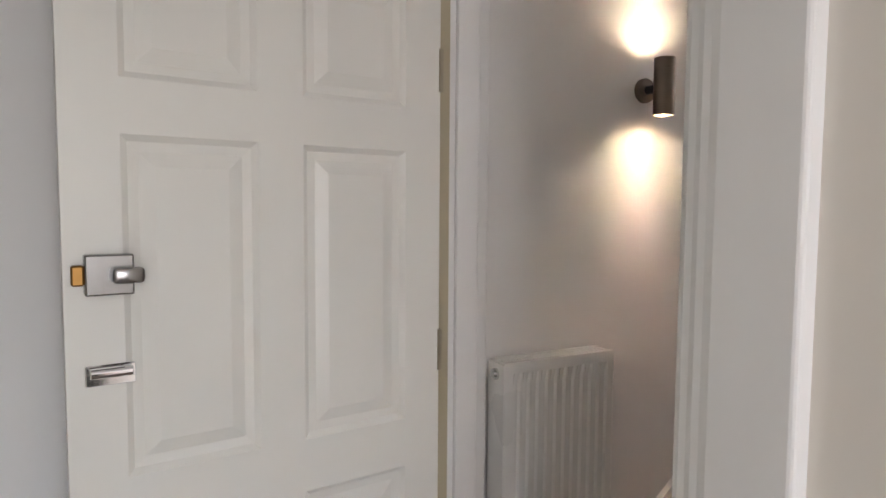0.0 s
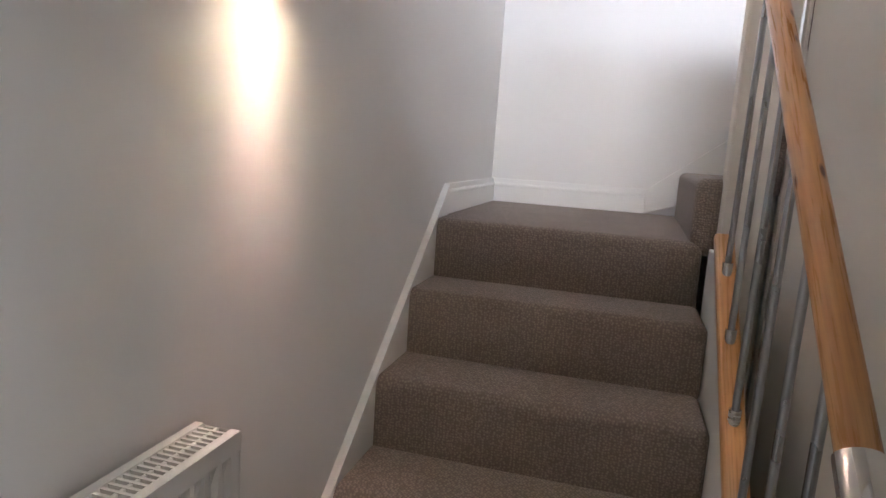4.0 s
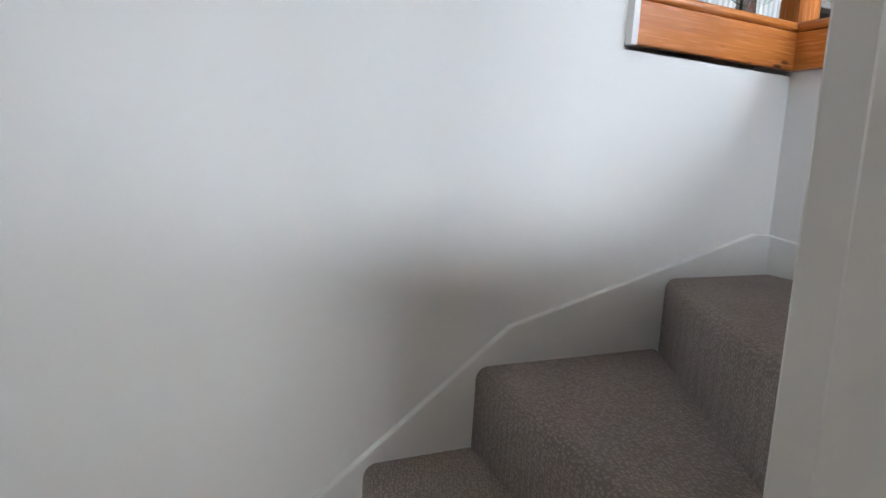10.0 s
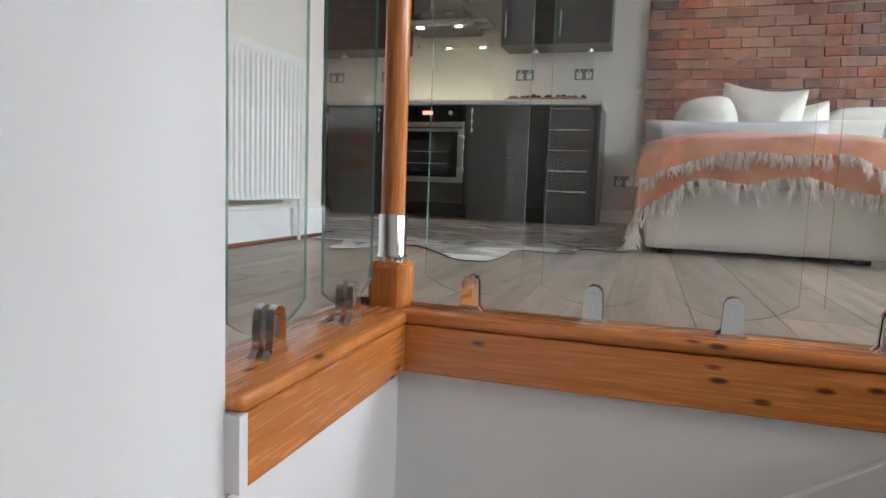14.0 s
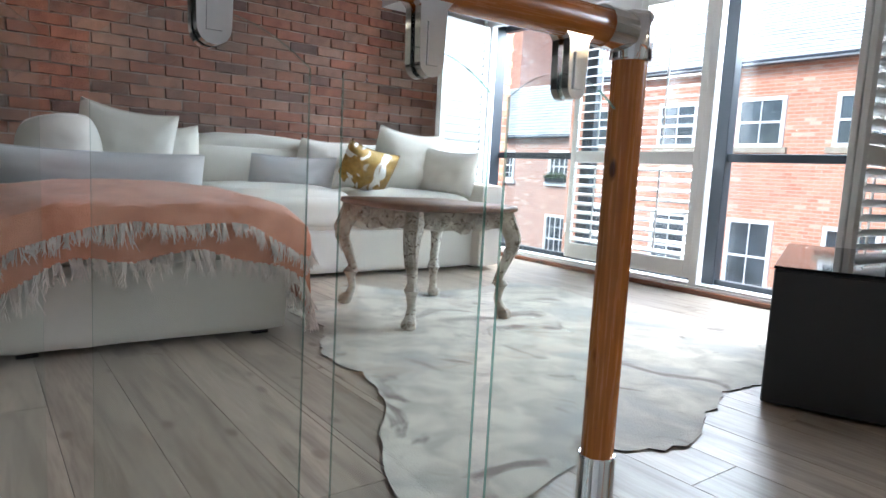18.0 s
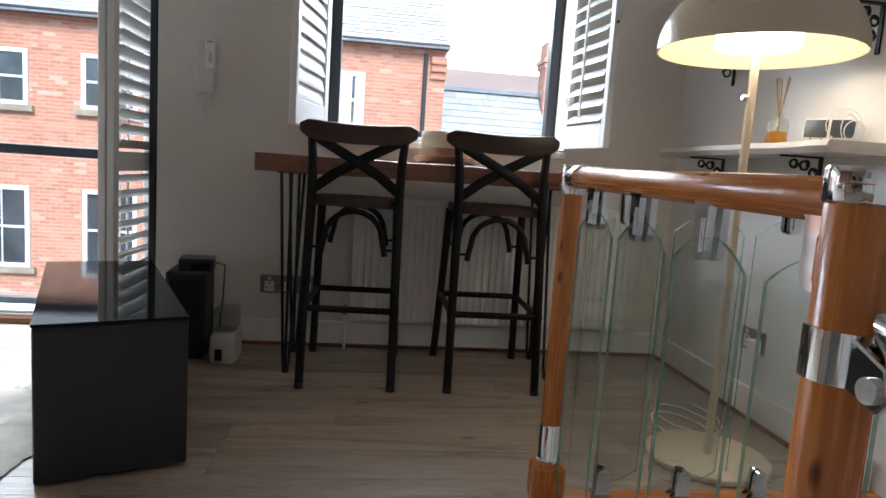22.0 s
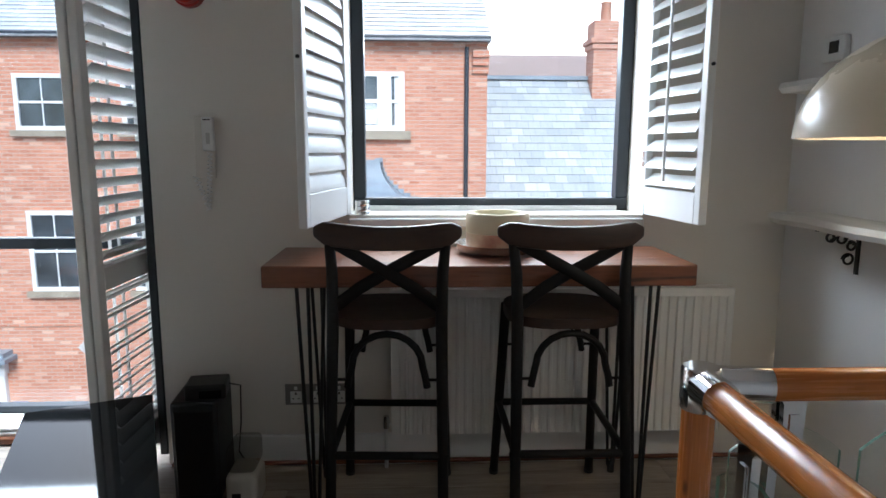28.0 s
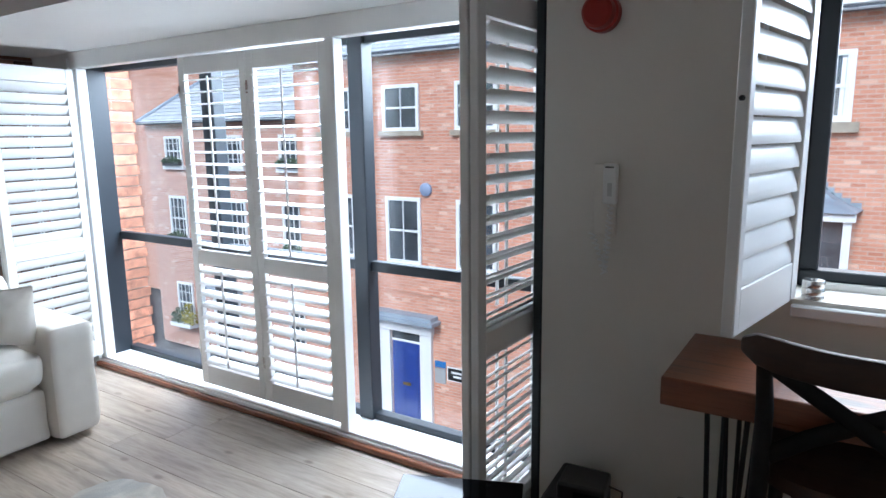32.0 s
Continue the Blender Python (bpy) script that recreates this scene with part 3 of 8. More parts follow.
def panelled_door(m):
    """A six-panel door; local x from the hinge to the free edge, the hall face towards -y."""
    d = thing("entrance_door", m, "open white gloss six-panel door with chrome night latch", "door")
    W, H, T = 0.785, 1.985, 0.042
    cols = ((0.095, 0.345), (0.44, 0.69))
    rows = ((0.12, 0.73), (0.845, 1.475), (1.575, 1.845))
    bm = bmesh.new()
    xs = [0, cols[0][0], cols[0][1], cols[1][0], cols[1][1], W]
    zs = [0.005] + [v for r in rows for v in r] + [H]
    for i in range(5):
        for j in range(7):
            if not (i in (1, 3) and j in (1, 3, 5)):
                box(bm, xs[i], xs[i + 1], -T, 0, zs[j], zs[j + 1])
    bmesh.ops.remove_doubles(bm, verts=bm.verts, dist=1e-5)
    part("door_leaf", bm, DOORP, d)
    for x0, x1 in cols:
        for z0, z1 in rows:
            bm = bmesh.new()
            steps = ((0, 0.0), (0.012, 0.010), (0.030, 0.012), (0.058, 0.003), (0.06, 0.003))
            rings = [[bm.verts.new((x, -T + dep, z)) for x, z in ((x0 + o, z0 + o), (x1 - o, z0 + o), (x1 - o, z1 - o), (x0 + o, z1 - o))] for o, dep in steps]
            for a, b in zip(rings, rings[1:]):
                for k in range(4):
                    bm.faces.new((a[k], a[(k + 1) % 4], b[(k + 1) % 4], b[k]))
            bm.faces.new(rings[-1])
            box(bm, x0, x1, -T + 0.016, -0.004, z0, z1)
            part("panel", bm, DOORP, d)
    lx, lz = W - 0.075, 1.225
    latch = part("night_latch", boxes((lx - 0.034, lx + 0.044, -T - 0.028, -T, lz - 0.036, lz + 0.036)), LATCHM, d, "chrome night latch case", bevel=0.003, seg=2)
    part("latch_knob", boxes((lx - 0.048, lx + 0.004, -T - 0.055, -T - 0.03, lz - 0.014, lz + 0.014)), LATCHM, latch, bevel=0.007, seg=2, smooth=True)
    part("latch_bolt", boxes((lx + 0.044, lx + 0.064, -T - 0.022, -T - 0.006, lz - 0.018, lz + 0.018)), material("brass", (0.30, 0.16, 0.05), 0.35, 1.0), latch, "brass latch bolt", bevel=0.003)
    bm = boxes((lx - 0.036, lx + 0.046, -T - 0.006, -T, 1.024, 1.062))
    sweep(bm, [(lx - 0.03, -T - 0.016, 1.050), (lx + 0.04, -T - 0.016, 1.050)], 0.010, 10)
    part("door_pull", bm, CHROME, d, "chrome door pull", bevel=0.002)
    for z in (0.25, 0.95, 1.62):
        part("hinge", boxes((-0.006, 0.004, -T - 0.004, 0.004, z, z + 0.1)), material("hinge_steel", (0.45, 0.40, 0.30), 0.4, 0.8), d, "painted steel butt hinge")
    return d


S7, C7 = math.sin(radians(7)), math.cos(radians(7))
# swung back into the lobby: local x towards the free edge, local -y towards the hall side
panelled_door(Matrix.Translation((DX0 + 0.004, DY0 - 0.010, 0.0)) @ Matrix(((S7, -C7, 0, 0), (-C7, -S7, 0, 0), (0, 0, 1, 0), (0, 0, 0, 1))))


def radiator(name, m, w, h, label, group=""):
    """A pressed-steel panel radiator; local x along the wall, front towards -y, back at y = 0, base at z = 0."""
    r = thing(name, m, label, "radiator", group)
    n = max(6, round(w / 0.034))
    bm, z0, z1, d = bmesh.new(), 0.022, h - 0.03, 0.095
    prof = []
    for k in range(n):
        a = 0.02 + (w - 0.04) * k / n
        s = (w - 0.04) / n
        prof += [(a, -d), (a + s * 0.28, -d), (a + s * 0.40, -d + 0.009), (a + s * 0.88, -d + 0.009)]
    prof = [(0.0, -d)] + prof + [(w - 0.02, -d), (w, -d)]
    lo, hi = [[bm.verts.new((x, y, z)) for x, y in prof] for z in (z0 + 0.03, z1 - 0.03)]
    b0, t0 = [[bm.verts.new((x, -d, z)) for x, y in prof] for z in (z0, z1)]
    for a, b in ((b0, lo), (lo, hi), (hi, t0)):
        for k in range(len(prof) - 1):
            bm.faces.new((a[k], a[k + 1], b[k + 1], b[k]))
    box(bm, 0, w, -d + 0.011, -d + 0.02, z0, z1)
    part("front_panel", bm, RADW, r, smooth=True)
    part("side_panel", boxes((-0.004, 0.0, -d - 0.002, -0.02, z0, h - 0.004)), RADW, r, bevel=0.0015)
    part("side_panel", boxes((w, w + 0.004, -d - 0.002, -0.02, z0, h - 0.004)), RADW, r, bevel=0.0015)
    bm = boxes((0, w, -d - 0.002, -d + 0.014, h - 0.03, h), (0, w, -0.034, -0.02, h - 0.03, h), (0, w, -0.06, -0.055, h - 0.012, h - 0.003))
    for k in range(int(w / 0.012)):
        box(bm, 0.008 + k * 0.012, 0.013 + k * 0.012, -d + 0.014, -0.034, h - 0.01, h - 0.002)
    part("top_grille", bm, RADW, r)
    part("back_panel", boxes((0, w, -0.034, -0.022, z0, h - 0.03), (0.05, 0.09, -0.022, 0, 0.1, h - 0.1), (w - 0.09, w - 0.05, -0.022, 0, 0.1, h - 0.1)), RADW, r)
    return r


rad = radiator("hall_radiator", Matrix.Translation((0, -2.548, 0.34)) @ Matrix.Rotation(radians(90), 4, "Z"), 0.371, 0.60, "white convector panel radiator on the hall wall")
part("bleed_plug", lathe(bmesh.new(), [(0.016, 0), (0.016, 0.006), (0.008, 0.006), (0.008, 0.012), (0, 0.012)], 12), STEEL, rad, at=Matrix.Translation((-0.004, -0.06, 0.566)) @ Matrix.Rotation(radians(-90), 4, "Y"))
valve = part("valve", lathe(bmesh.new(), [(0.012, -0.05), (0.012, 0.0), (0.021, 0.004), (0.021, 0.05), (0.017, 0.058), (0, 0.058)], 16), PLASTIC, rad, "white thermostatic valve", smooth=True, at=Matrix.Translation((0.42, -0.06, 0.05)))
part("pipe", sweep(bmesh.new(), [(0.42, -0.06, 0.0), (0.42, -0.06, -0.34)], 0.0075, 8), RADW, rad)

lamp = thing("wall_lamp", pose(0.0, -1.995, 1.703), "bronze up-and-down cylinder wall lamp", "wall lamp")
part("backplate", lathe(bmesh.new(), [(0.037, 0), (0.037, 0.012), (0.034, 0.017), (0, 0.017)], 24), BRONZE, lamp, smooth=True, at=Matrix.Rotation(radians(90), 4, "Y"))
part("arm", sweep(bmesh.new(), [(0.01, 0, 0), (0.05, 0, 0)], 0.013, 12), BLACKM, lamp)
part("body", lathe(bmesh.new(), [(0, -0.06), (0.027, -0.06), (0.027, -0.083), (0.031, -0.083), (0.031, 0.083), (0.027, 0.083), (0.027, 0.06), (0, 0.06)], 28), BRONZE, lamp, smooth=True, at=Matrix.Translation((0.083, 0, 0)))
for s in (-1, 1):
    part("bulb", lathe(bmesh.new(), [(0, 0), (0.024, 0), (0.024, 0.004), (0, 0.004)], 20), glowing("warm_bulb", (1.0, 0.78, 0.5), 20.0), lamp, "glowing warm bulb face", at=Matrix.Translation((0.083, 0, 0.066 * s)))
    sp = bpy.data.lights.new("wall_lamp_beam", "SPOT")
    sp.energy, sp.color, sp.spot_size, sp.spot_blend, sp.shadow_soft_size = 1.15, (1.0, 0.60, 0.46), radians(50), 1.0, 0.015
    so = new("wall_lamp_beam", sp)
    so.matrix_world = look((0.062, -1.995, 1.703 + 0.070 * s), (0.0, -1.995, 1.703 + 1.05 * s))

# lower balustrade: pine rails with steel spindles
low = thing("stair_balustrade", pose(0, 0, 0), "pine stair handrail with satin steel spindles", "balustrade")
XS = 0.862
rail0, rail1 = Vector((XS, -1.14, 1.185)), Vector((XS, -2.33, 1.185 - 1.19 * 0.788))


def pine_bar(name, a, b, parent, w=0.062, h=0.03, r=None, label="", mat=None):
    """A pine rail, built along its own x so that the grain follows it."""
    a, b = Vector(a), Vector(b)
    ln = (b - a).length
    bm = bmesh.new()
    mat = mat or PINEX
    if r:
        sweep(bm, [(0, 0, 0), (0.004, 0, 0), (ln - 0.004, 0, 0), (ln, 0, 0)], [r * 0.93, r, r, r * 0.93], 20)
        return part(name, bm, mat, parent, label, smooth=True, at=Matrix.Translation(a) @ (b - a).to_track_quat("X", "Z").to_matrix().to_4x4())
    box(bm, 0, ln, -w / 2, w / 2, -h / 2, h / 2)
    return part(name, bm, mat, parent, label, bevel=0.010, seg=3, smooth=True, at=Matrix.Translation(a) @ (b - a).to_track_quat("X", "Z").to_matrix().to_4x4())


pine_bar("base_rail", rail0, rail1, low, 0.05, 0.03, mat=PINELIT)
HX, HS = 0.868, 0.81
HR0, HR1 = Vector((HX, -0.965, 2.066)), Vector((HX, -2.22, 2.066 - 1.255 * HS))
pine_bar("handrail", HR0, HR1, low, r=0.0235, mat=PINELIT)
for k in range(7):
    foot = rail0.lerp(rail1, (0.12 + 0.162 * k) / 1.19) + Vector((0, 0, 0.012))
    head = Vector((HX, foot.y, 2.066 + (foot.y + 0.965) * HS - 0.015))
    sp = part("spindle", sweep(bmesh.new(), [foot, foot + Vector((0, 0, 0.05)), head], [0.007, 0.0075, 0.0075], 10), DULLSTEEL, low, smooth=True)
    part("collar", sweep(bmesh.new(), [foot - Vector((0, 0, 0.006)), foot + Vector((0, 0, 0.03))], 0.0125, 12), STEEL, sp, "steel spindle collar", smooth=True)
el = part("rail_elbow", sweep(bmesh.new(), [HR1 + Vector((0, 0.02, 0.015)), HR1 + Vector((0, -0.06, -0.05)), HR1 + Vector((0, -0.09, -0.10)), HR1 + Vector((0, -0.09, -0.17))], [0.0265, 0.027, 0.0265, 0.025], 18), CHROME, low, "chrome handrail elbow", smooth=True)
part("elbow_screw", lathe(bmesh.new(), [(0.012, 0), (0.012, 0.004), (0, 0.004)], 12), BLKPL, el, at=Matrix.Translation(HR1 + Vector((-0.0275, -0.075, -0.07))) @ Matrix.Rotation(radians(-90), 4, "Y"))
part("newel_post", lathe(bmesh.new(), [(0.027, 0), (0.027, HR1.z - 0.17), (0, HR1.z - 0.17)], 20), PINE, low, smooth=True, at=Matrix.Translation((HX, HR1.y - 0.09, 0)))

# ---- upper balustrades: pine posts and rails, glass panels in chrome clips ----
def glass_mesh(w, h):
    """A glass pane, arched at both ends, with green edges. Local x across, z up from its lowest point."""
    bm = bmesh.new()
    n, pts = 10, []
    for k in range(n + 1):
        u = -1 + 2 * k / n
        pts.append((u * w / 2, 0.035 * abs(u) ** 2.2))
    pts += [(w / 2 * u, h - 0.045 * abs(u) ** 2.0) for u in (1.0, 0.8, 0.6, 0.4, 0.2, 0.0, -0.2, -0.4, -0.6, -0.8, -1.0)]
    t = 0.003
    fr, bk = [[bm.verts.new((x, y, z)) for x, z in pts] for y in (-t, t)]
    bm.faces.new(fr), bm.faces.new(bk[::-1])
    for k in range(len(pts)):
        f = bm.faces.new((fr[k], bk[k], bk[(k + 1) % len(pts)], fr[(k + 1) % len(pts)]))
        f.material_index = 1
    bmesh.ops.recalc_face_normals(bm, faces=bm.faces)
    me = bpy.data.meshes.new("glass_panel")
    bm.to_mesh(me), bm.free()
    me.materials.append(GLASSP), me.materials.append(GLEDGE)
    return me


def clip_bm(h, up):
    """A chrome pane clip: rounded slab with a slotted face and a foot. up: foot below (1) or above (-1)."""
    bm = bmesh.new()
    pts = [(0.017 * math.cos(a), up * (h - 0.017) + up * 0.017 * math.sin(a)) for a in (math.pi * k / 8 for k in range(9))]
    pts += [(-0.019, up * 0.012), (-0.03, 0), (0.03, 0), (0.019, up * 0.012)]
    for y0, y1 in ((-0.018, -0.005), (0.005, 0.018)):
        lo, hi = [[bm.verts.new((x, y, z)) for x, z in pts] for y in (y0, y1)]
        bm.faces.new(lo), bm.faces.new(hi[::-1])
        for k in range(len(pts)):
            bm.faces.new((lo[k], hi[k], hi[(k + 1) % len(pts)], lo[(k + 1) % len(pts)]))
    box(bm, -0.008, 0.008, -0.021, -0.0185, *sorted((up * 0.03, up * (h - 0.014))))
    return bm


CLIP_UP = mesh_of("clip", clip_bm(0.078, 1), CHROME, smooth=True)
CLIP_DN = mesh_of("clip", clip_bm(0.095, -1), CHROME, smooth=True)


def glazed_run(parent, a, b, places, w, zrail, zbase):
    """Panes between a base rail and a handrail from a to b, at fractions of the way."""
    a, b = Vector(a), Vector(b)
    turn = math.atan2(b.y - a.y, b.x - a.x)
    h = zrail - 0.075 - (zbase + 0.035)
    me = glass_mesh(w, h)
    for f in places:
        p = a.lerp(b, f)
        pane = new("glass_panel", me)
        pane.parent, pane.matrix_basis = parent, pose(p.x, p.y, zbase + 0.035, 0, 0, math.degrees(turn))
        pane.visible_shadow = False
        for me2, z in ((CLIP_UP, zbase), (CLIP_DN, zrail - 0.018)):
            c = new("clip", me2)
            c.parent, c.matrix_basis = pane, Matrix.Translation((0, 0, z - zbase - 0.035))


def post(parent, x, y, z0, z1, chrome=True, r=0.027):
    if chrome:
        blk = part("post_block", boxes((x - 0.042, x + 0.042, y - 0.042, y + 0.042, z0 - 0.02, z0 + 0.094)), PINE, parent, bevel=0.012, seg=1)
        part("ferrule", lathe(bmesh.new(), [(0.032, 0), (0.034, 0.010), (0.031, 0.014), (0.031, 0.1), (0.029, 0.104)], 24, (x, y, z0 + 0.094)), CHROME, blk, "chrome post ferrule", smooth=True)
        z0 += 0.18
    return part("post", lathe(bmesh.new(), [(r * 0.97, 0), (r, 0.004), (r, z1 - z0), (r * 0.9, z1 - z0 + 0.002)], 24), PINE, parent, smooth=True, at=Matrix.Translation((x, y, z0)))


def bracket_cap(parent, p, d, name="rail_connector"):
    """A chrome cap on a post that takes a rail towards d."""
    p, d = Vector(p), Vector(d).normalized()
    bm = lathe(bmesh.new(), [(0.030, -0.042), (0.032, -0.038), (0.032, 0.024), (0.029, 0.030), (0, 0.031)], 24, p)
    sweep(bm, [p + d * 0.02, p + d * 0.075], 0.031, 20)
    return part(name, bm, CHROME, parent, "chrome rail connector", smooth=True)


RZ = 3.272      # rail centre line
up1 = thing("landing_balustrade", pose(0, 0, 0), "pine and glass balustrade along the top flight", "balustrade")
C0, P3 = Vector((2.10, 0.05, 0)), Vector((2.04, -1.28, 0))
post(up1, C0.x, C0.y, ZB, 3.45)
post(up1, P3.x, P3.y, ZB, RZ - 0.02)
pine_bar("handrail", (C0.x, C0.y - 0.02, RZ), (P3.x, P3.y + 0.06, RZ), up1, r=0.027)
bracket_cap(up1, (P3.x, P3.y, RZ), (0, 1, 0))
glazed_run(up1, C0, P3, [(0.05 - y) / 1.33 for y in (-0.14, -0.397, -0.652, -0.907, -1.152)], 0.215, RZ, ZB)
pine_bar("handrail", (1.44, 0.05, RZ), (C0.x - 0.02, 0.05, RZ), up1, r=0.027)
glazed_run(up1, (1.44, 0.05, 0), C0, [0.26, 0.67], 0.21, RZ, ZB)

up2 = thing("stairwell_balustrade", pose(0, 0, 0), "pine and glass balustrade round the stairwell with chrome fittings", "balustrade")
P1, P2, P2B = Vector((0.992, -2.295, 0)), Vector((1.085, -1.235, 0)), Vector((0.942, -1.245, 0))
post(up2, P1.x, P1.y, F + 0.03, RZ - 0.02)
part("post", lathe(bmesh.new(), [(0.0295, 0), (0.0295, 0.862), (0.028, 0.864)], 24), PINE, up2, smooth=True, at=Matrix.Translation((P2.x, P2.y, F)))
part("post_cap", lathe(bmesh.new(), [(0.031, -0.030), (0.0325, -0.028), (0.0325, -0.002), (0.031, 0.001), (0, 0.002)], 28, (P2.x, P2.y, F + 0.894)), CHROME, up2, "oval chrome post cap", smooth=True)
part("post", lathe(bmesh.new(), [(0.027, 0), (0.027, 0.82), (0.025, 0.825)], 24), PINE, up2, smooth=True, at=Matrix.Translation((P2B.x, P2B.y, F)))
bracket_cap(up2, (P1.x, P1.y, RZ), (0, 1, 0))
part("rail_connector", sweep(bmesh.new(), [(P1.x - 0.02, P1.y, RZ), (P1.x - 0.11, P1.y + 0.012, RZ)], 0.030, 20), CHROME, up2, "chrome rail connector", smooth=True)
RE = Vector((0.985, -1.245, RZ - 0.008))      # where the rail meets the cross connector
pine_bar("handrail", (P1.x, P1.y + 0.07, RZ), RE + Vector((0, -0.075, 0)), up2, r=0.0265)
WEND = Vector((0.0, -2.282, 0))
pine_bar("handrail", (P1.x - 0.08, P1.y + 0.01, RZ), (0.03, WEND.y, RZ), up2, r=0.027)
part("wall_flange", lathe(bmesh.new(), [(0.048, 0), (0.048, 0.010), (0.041, 0.017), (0.033, 0.02), (0.033, 0.045), (0.029, 0.05)], 28), CHROME, up2, "chrome wall flange", smooth=True, at=Matrix.Translation((0.0, WEND.y, RZ)) @ Matrix.Rotation(radians(90), 4, "Y"))
glazed_run(up2, P1, Vector((RE.x, RE.y, 0)), [(y + 2.295) / 1.05 for y in (-2.115, -1.877, -1.64, -1.395)], 0.20, RZ, F + 0.03)
glazed_run(up2, P1, WEND, [(0.992 - x) / 0.992 for x in (0.84, 0.615, 0.392, 0.172)], 0.19, RZ, F + 0.03)
part("rail_connector", sweep(bmesh.new(), [RE, RE + Vector((0, -0.085, 0))], [0.0275, 0.0285], 22), CHROME, up2, "chrome rail connector", smooth=True)
part("rail_connector", sweep(bmesh.new(), [(P2.x - 0.028, P2.y - 0.002, RZ - 0.006), (P2B.x - 0.012, P2B.y, RZ - 0.008)], 0.0265, 22), CHROME, up2, "chrome cross connector", smooth=True)
part("grub_screw", sweep(bmesh.new(), [(1.018, P2.y + 0.012, RZ + 0.012), (1.018, P2.y + 0.018, RZ + 0.022)], 0.004, 8), BLACKM, up2, "dark grub screw")
part("post_cap", lathe(bmesh.new(), [(0.029, -0.030), (0.031, -0.028), (0.031, 0.014), (0.028, 0.018), (0, 0.018)], 28, (P2B.x, P2B.y, RZ - 0.004)), CHROME, up2, "chrome post cap", smooth=True)
cl = part("post_clamp", lathe(bmesh.new(), [(0.0300, -0.024), (0.0325, -0.023), (0.0325, 0.023), (0.0300, 0.024)], 28, (P2.x, P2.y, 3.133)), CHROME, up2, "chrome post clamp", smooth=True)
for dx in (-0.017, 0.009):
    part("yoke", prism(bmesh.new(), [(P2.y + 0.026, 3.110), (P2.y + 0.062, 3.100), (P2.y + 0.074, 3.116), (P2.y + 0.066, 3.138), (P2.y + 0.028, 3.154)], 0.008, "x", P2.x + dx), CHROME, cl, bevel=0.002)
part("pivot_bolt", sweep(bmesh.new(), [(P2.x - 0.022, P2.y + 0.056, 3.118), (P2.x + 0.022, P2.y + 0.056, 3.118)], 0.011, 14), STEEL, cl, "steel pivot bolt", smooth=True)
HA, HB = Vector((P2.x - 0.01, P2.y + 0.078, 3.150)), Vector((1.06, -0.90, 2.915))
part("rail_end_cap", sweep(bmesh.new(), [HA + Vector((0.012, -0.036, 0.012)), HA + Vector((0.010, -0.030, 0.016)), HA + Vector((0.006, -0.012, 0.016)), HA, HA + (HB - HA) * 0.10, HA + (HB - HA) * 0.26], [0.010, 0.021, 0.028, 0.0305, 0.0305, 0.0295], 24), CHROME, up2, "chrome rail end cap", smooth=True)
pine_bar("handrail", HA + (HB - HA) * 0.24, HB, up2, r=0.0275)

# ---- living room ----
def bar_table():
    t = thing("bar_table", pose(0, 0, F), "dark stained timber bar table on black hairpin legs under the window", "table")
    x0, x1, y0, y1, h, th = 0.555, 1.94, YB + 0.075, -3.280, 0.888, 0.07
    bm = bmesh.new()
    vs = box(bm, x0, x1, y0, y1, h - th, h)
    bmesh.ops.subdivide_edges(bm, edges=[e for e in bm.edges if abs(e.verts[0].co.x - e.verts[1].co.x) > 1], cuts=40, use_grid_fill=True)
    for v in bm.verts:
        n = noise.noise(v.co * 9) * 0.004
        v.co.y += n if v.co.y > (y0 + y1) / 2 else 0
        v.co.z += noise.noise(v.co * 7 + Vector((5, 0, 0))) * 0.002
    part("tabletop", bm, BARTOP, t, bevel=0.004, seg=2)
    for x, sx in ((x0 + 0.14, 1), (x1 - 0.14, -1)):
        for y, sy in ((y1 - 0.05, -1), (y0 + 0.05, 1)):
            leg = part("hairpin_leg", boxes((x - 0.055, x + 0.055, y - 0.03, y + 0.03, h - th - 0.004, h - th)), BLACKM, t, bevel=0.002)
            for a, b in ((-0.045, -0.02), (0.045, -0.02), (0.0, 0.025)):
                part("rod", sweep(bmesh.new(), [(x + a, y + b, h - th), (x + a * 0.25 - sx * 0.0, y + b * 0.3, 0.03), (x + a * 0.12, y + b * 0.2, 0.012)], 0.0062, 8), BLACKM, leg, smooth=True)
            part("foot", lathe(bmesh.new(), [(0.014, 0), (0.014, 0.034), (0.010, 0.04)], 12, (x, y, 0)), BLKPL, leg, "rubber foot", smooth=True)
    return t


bar_table()


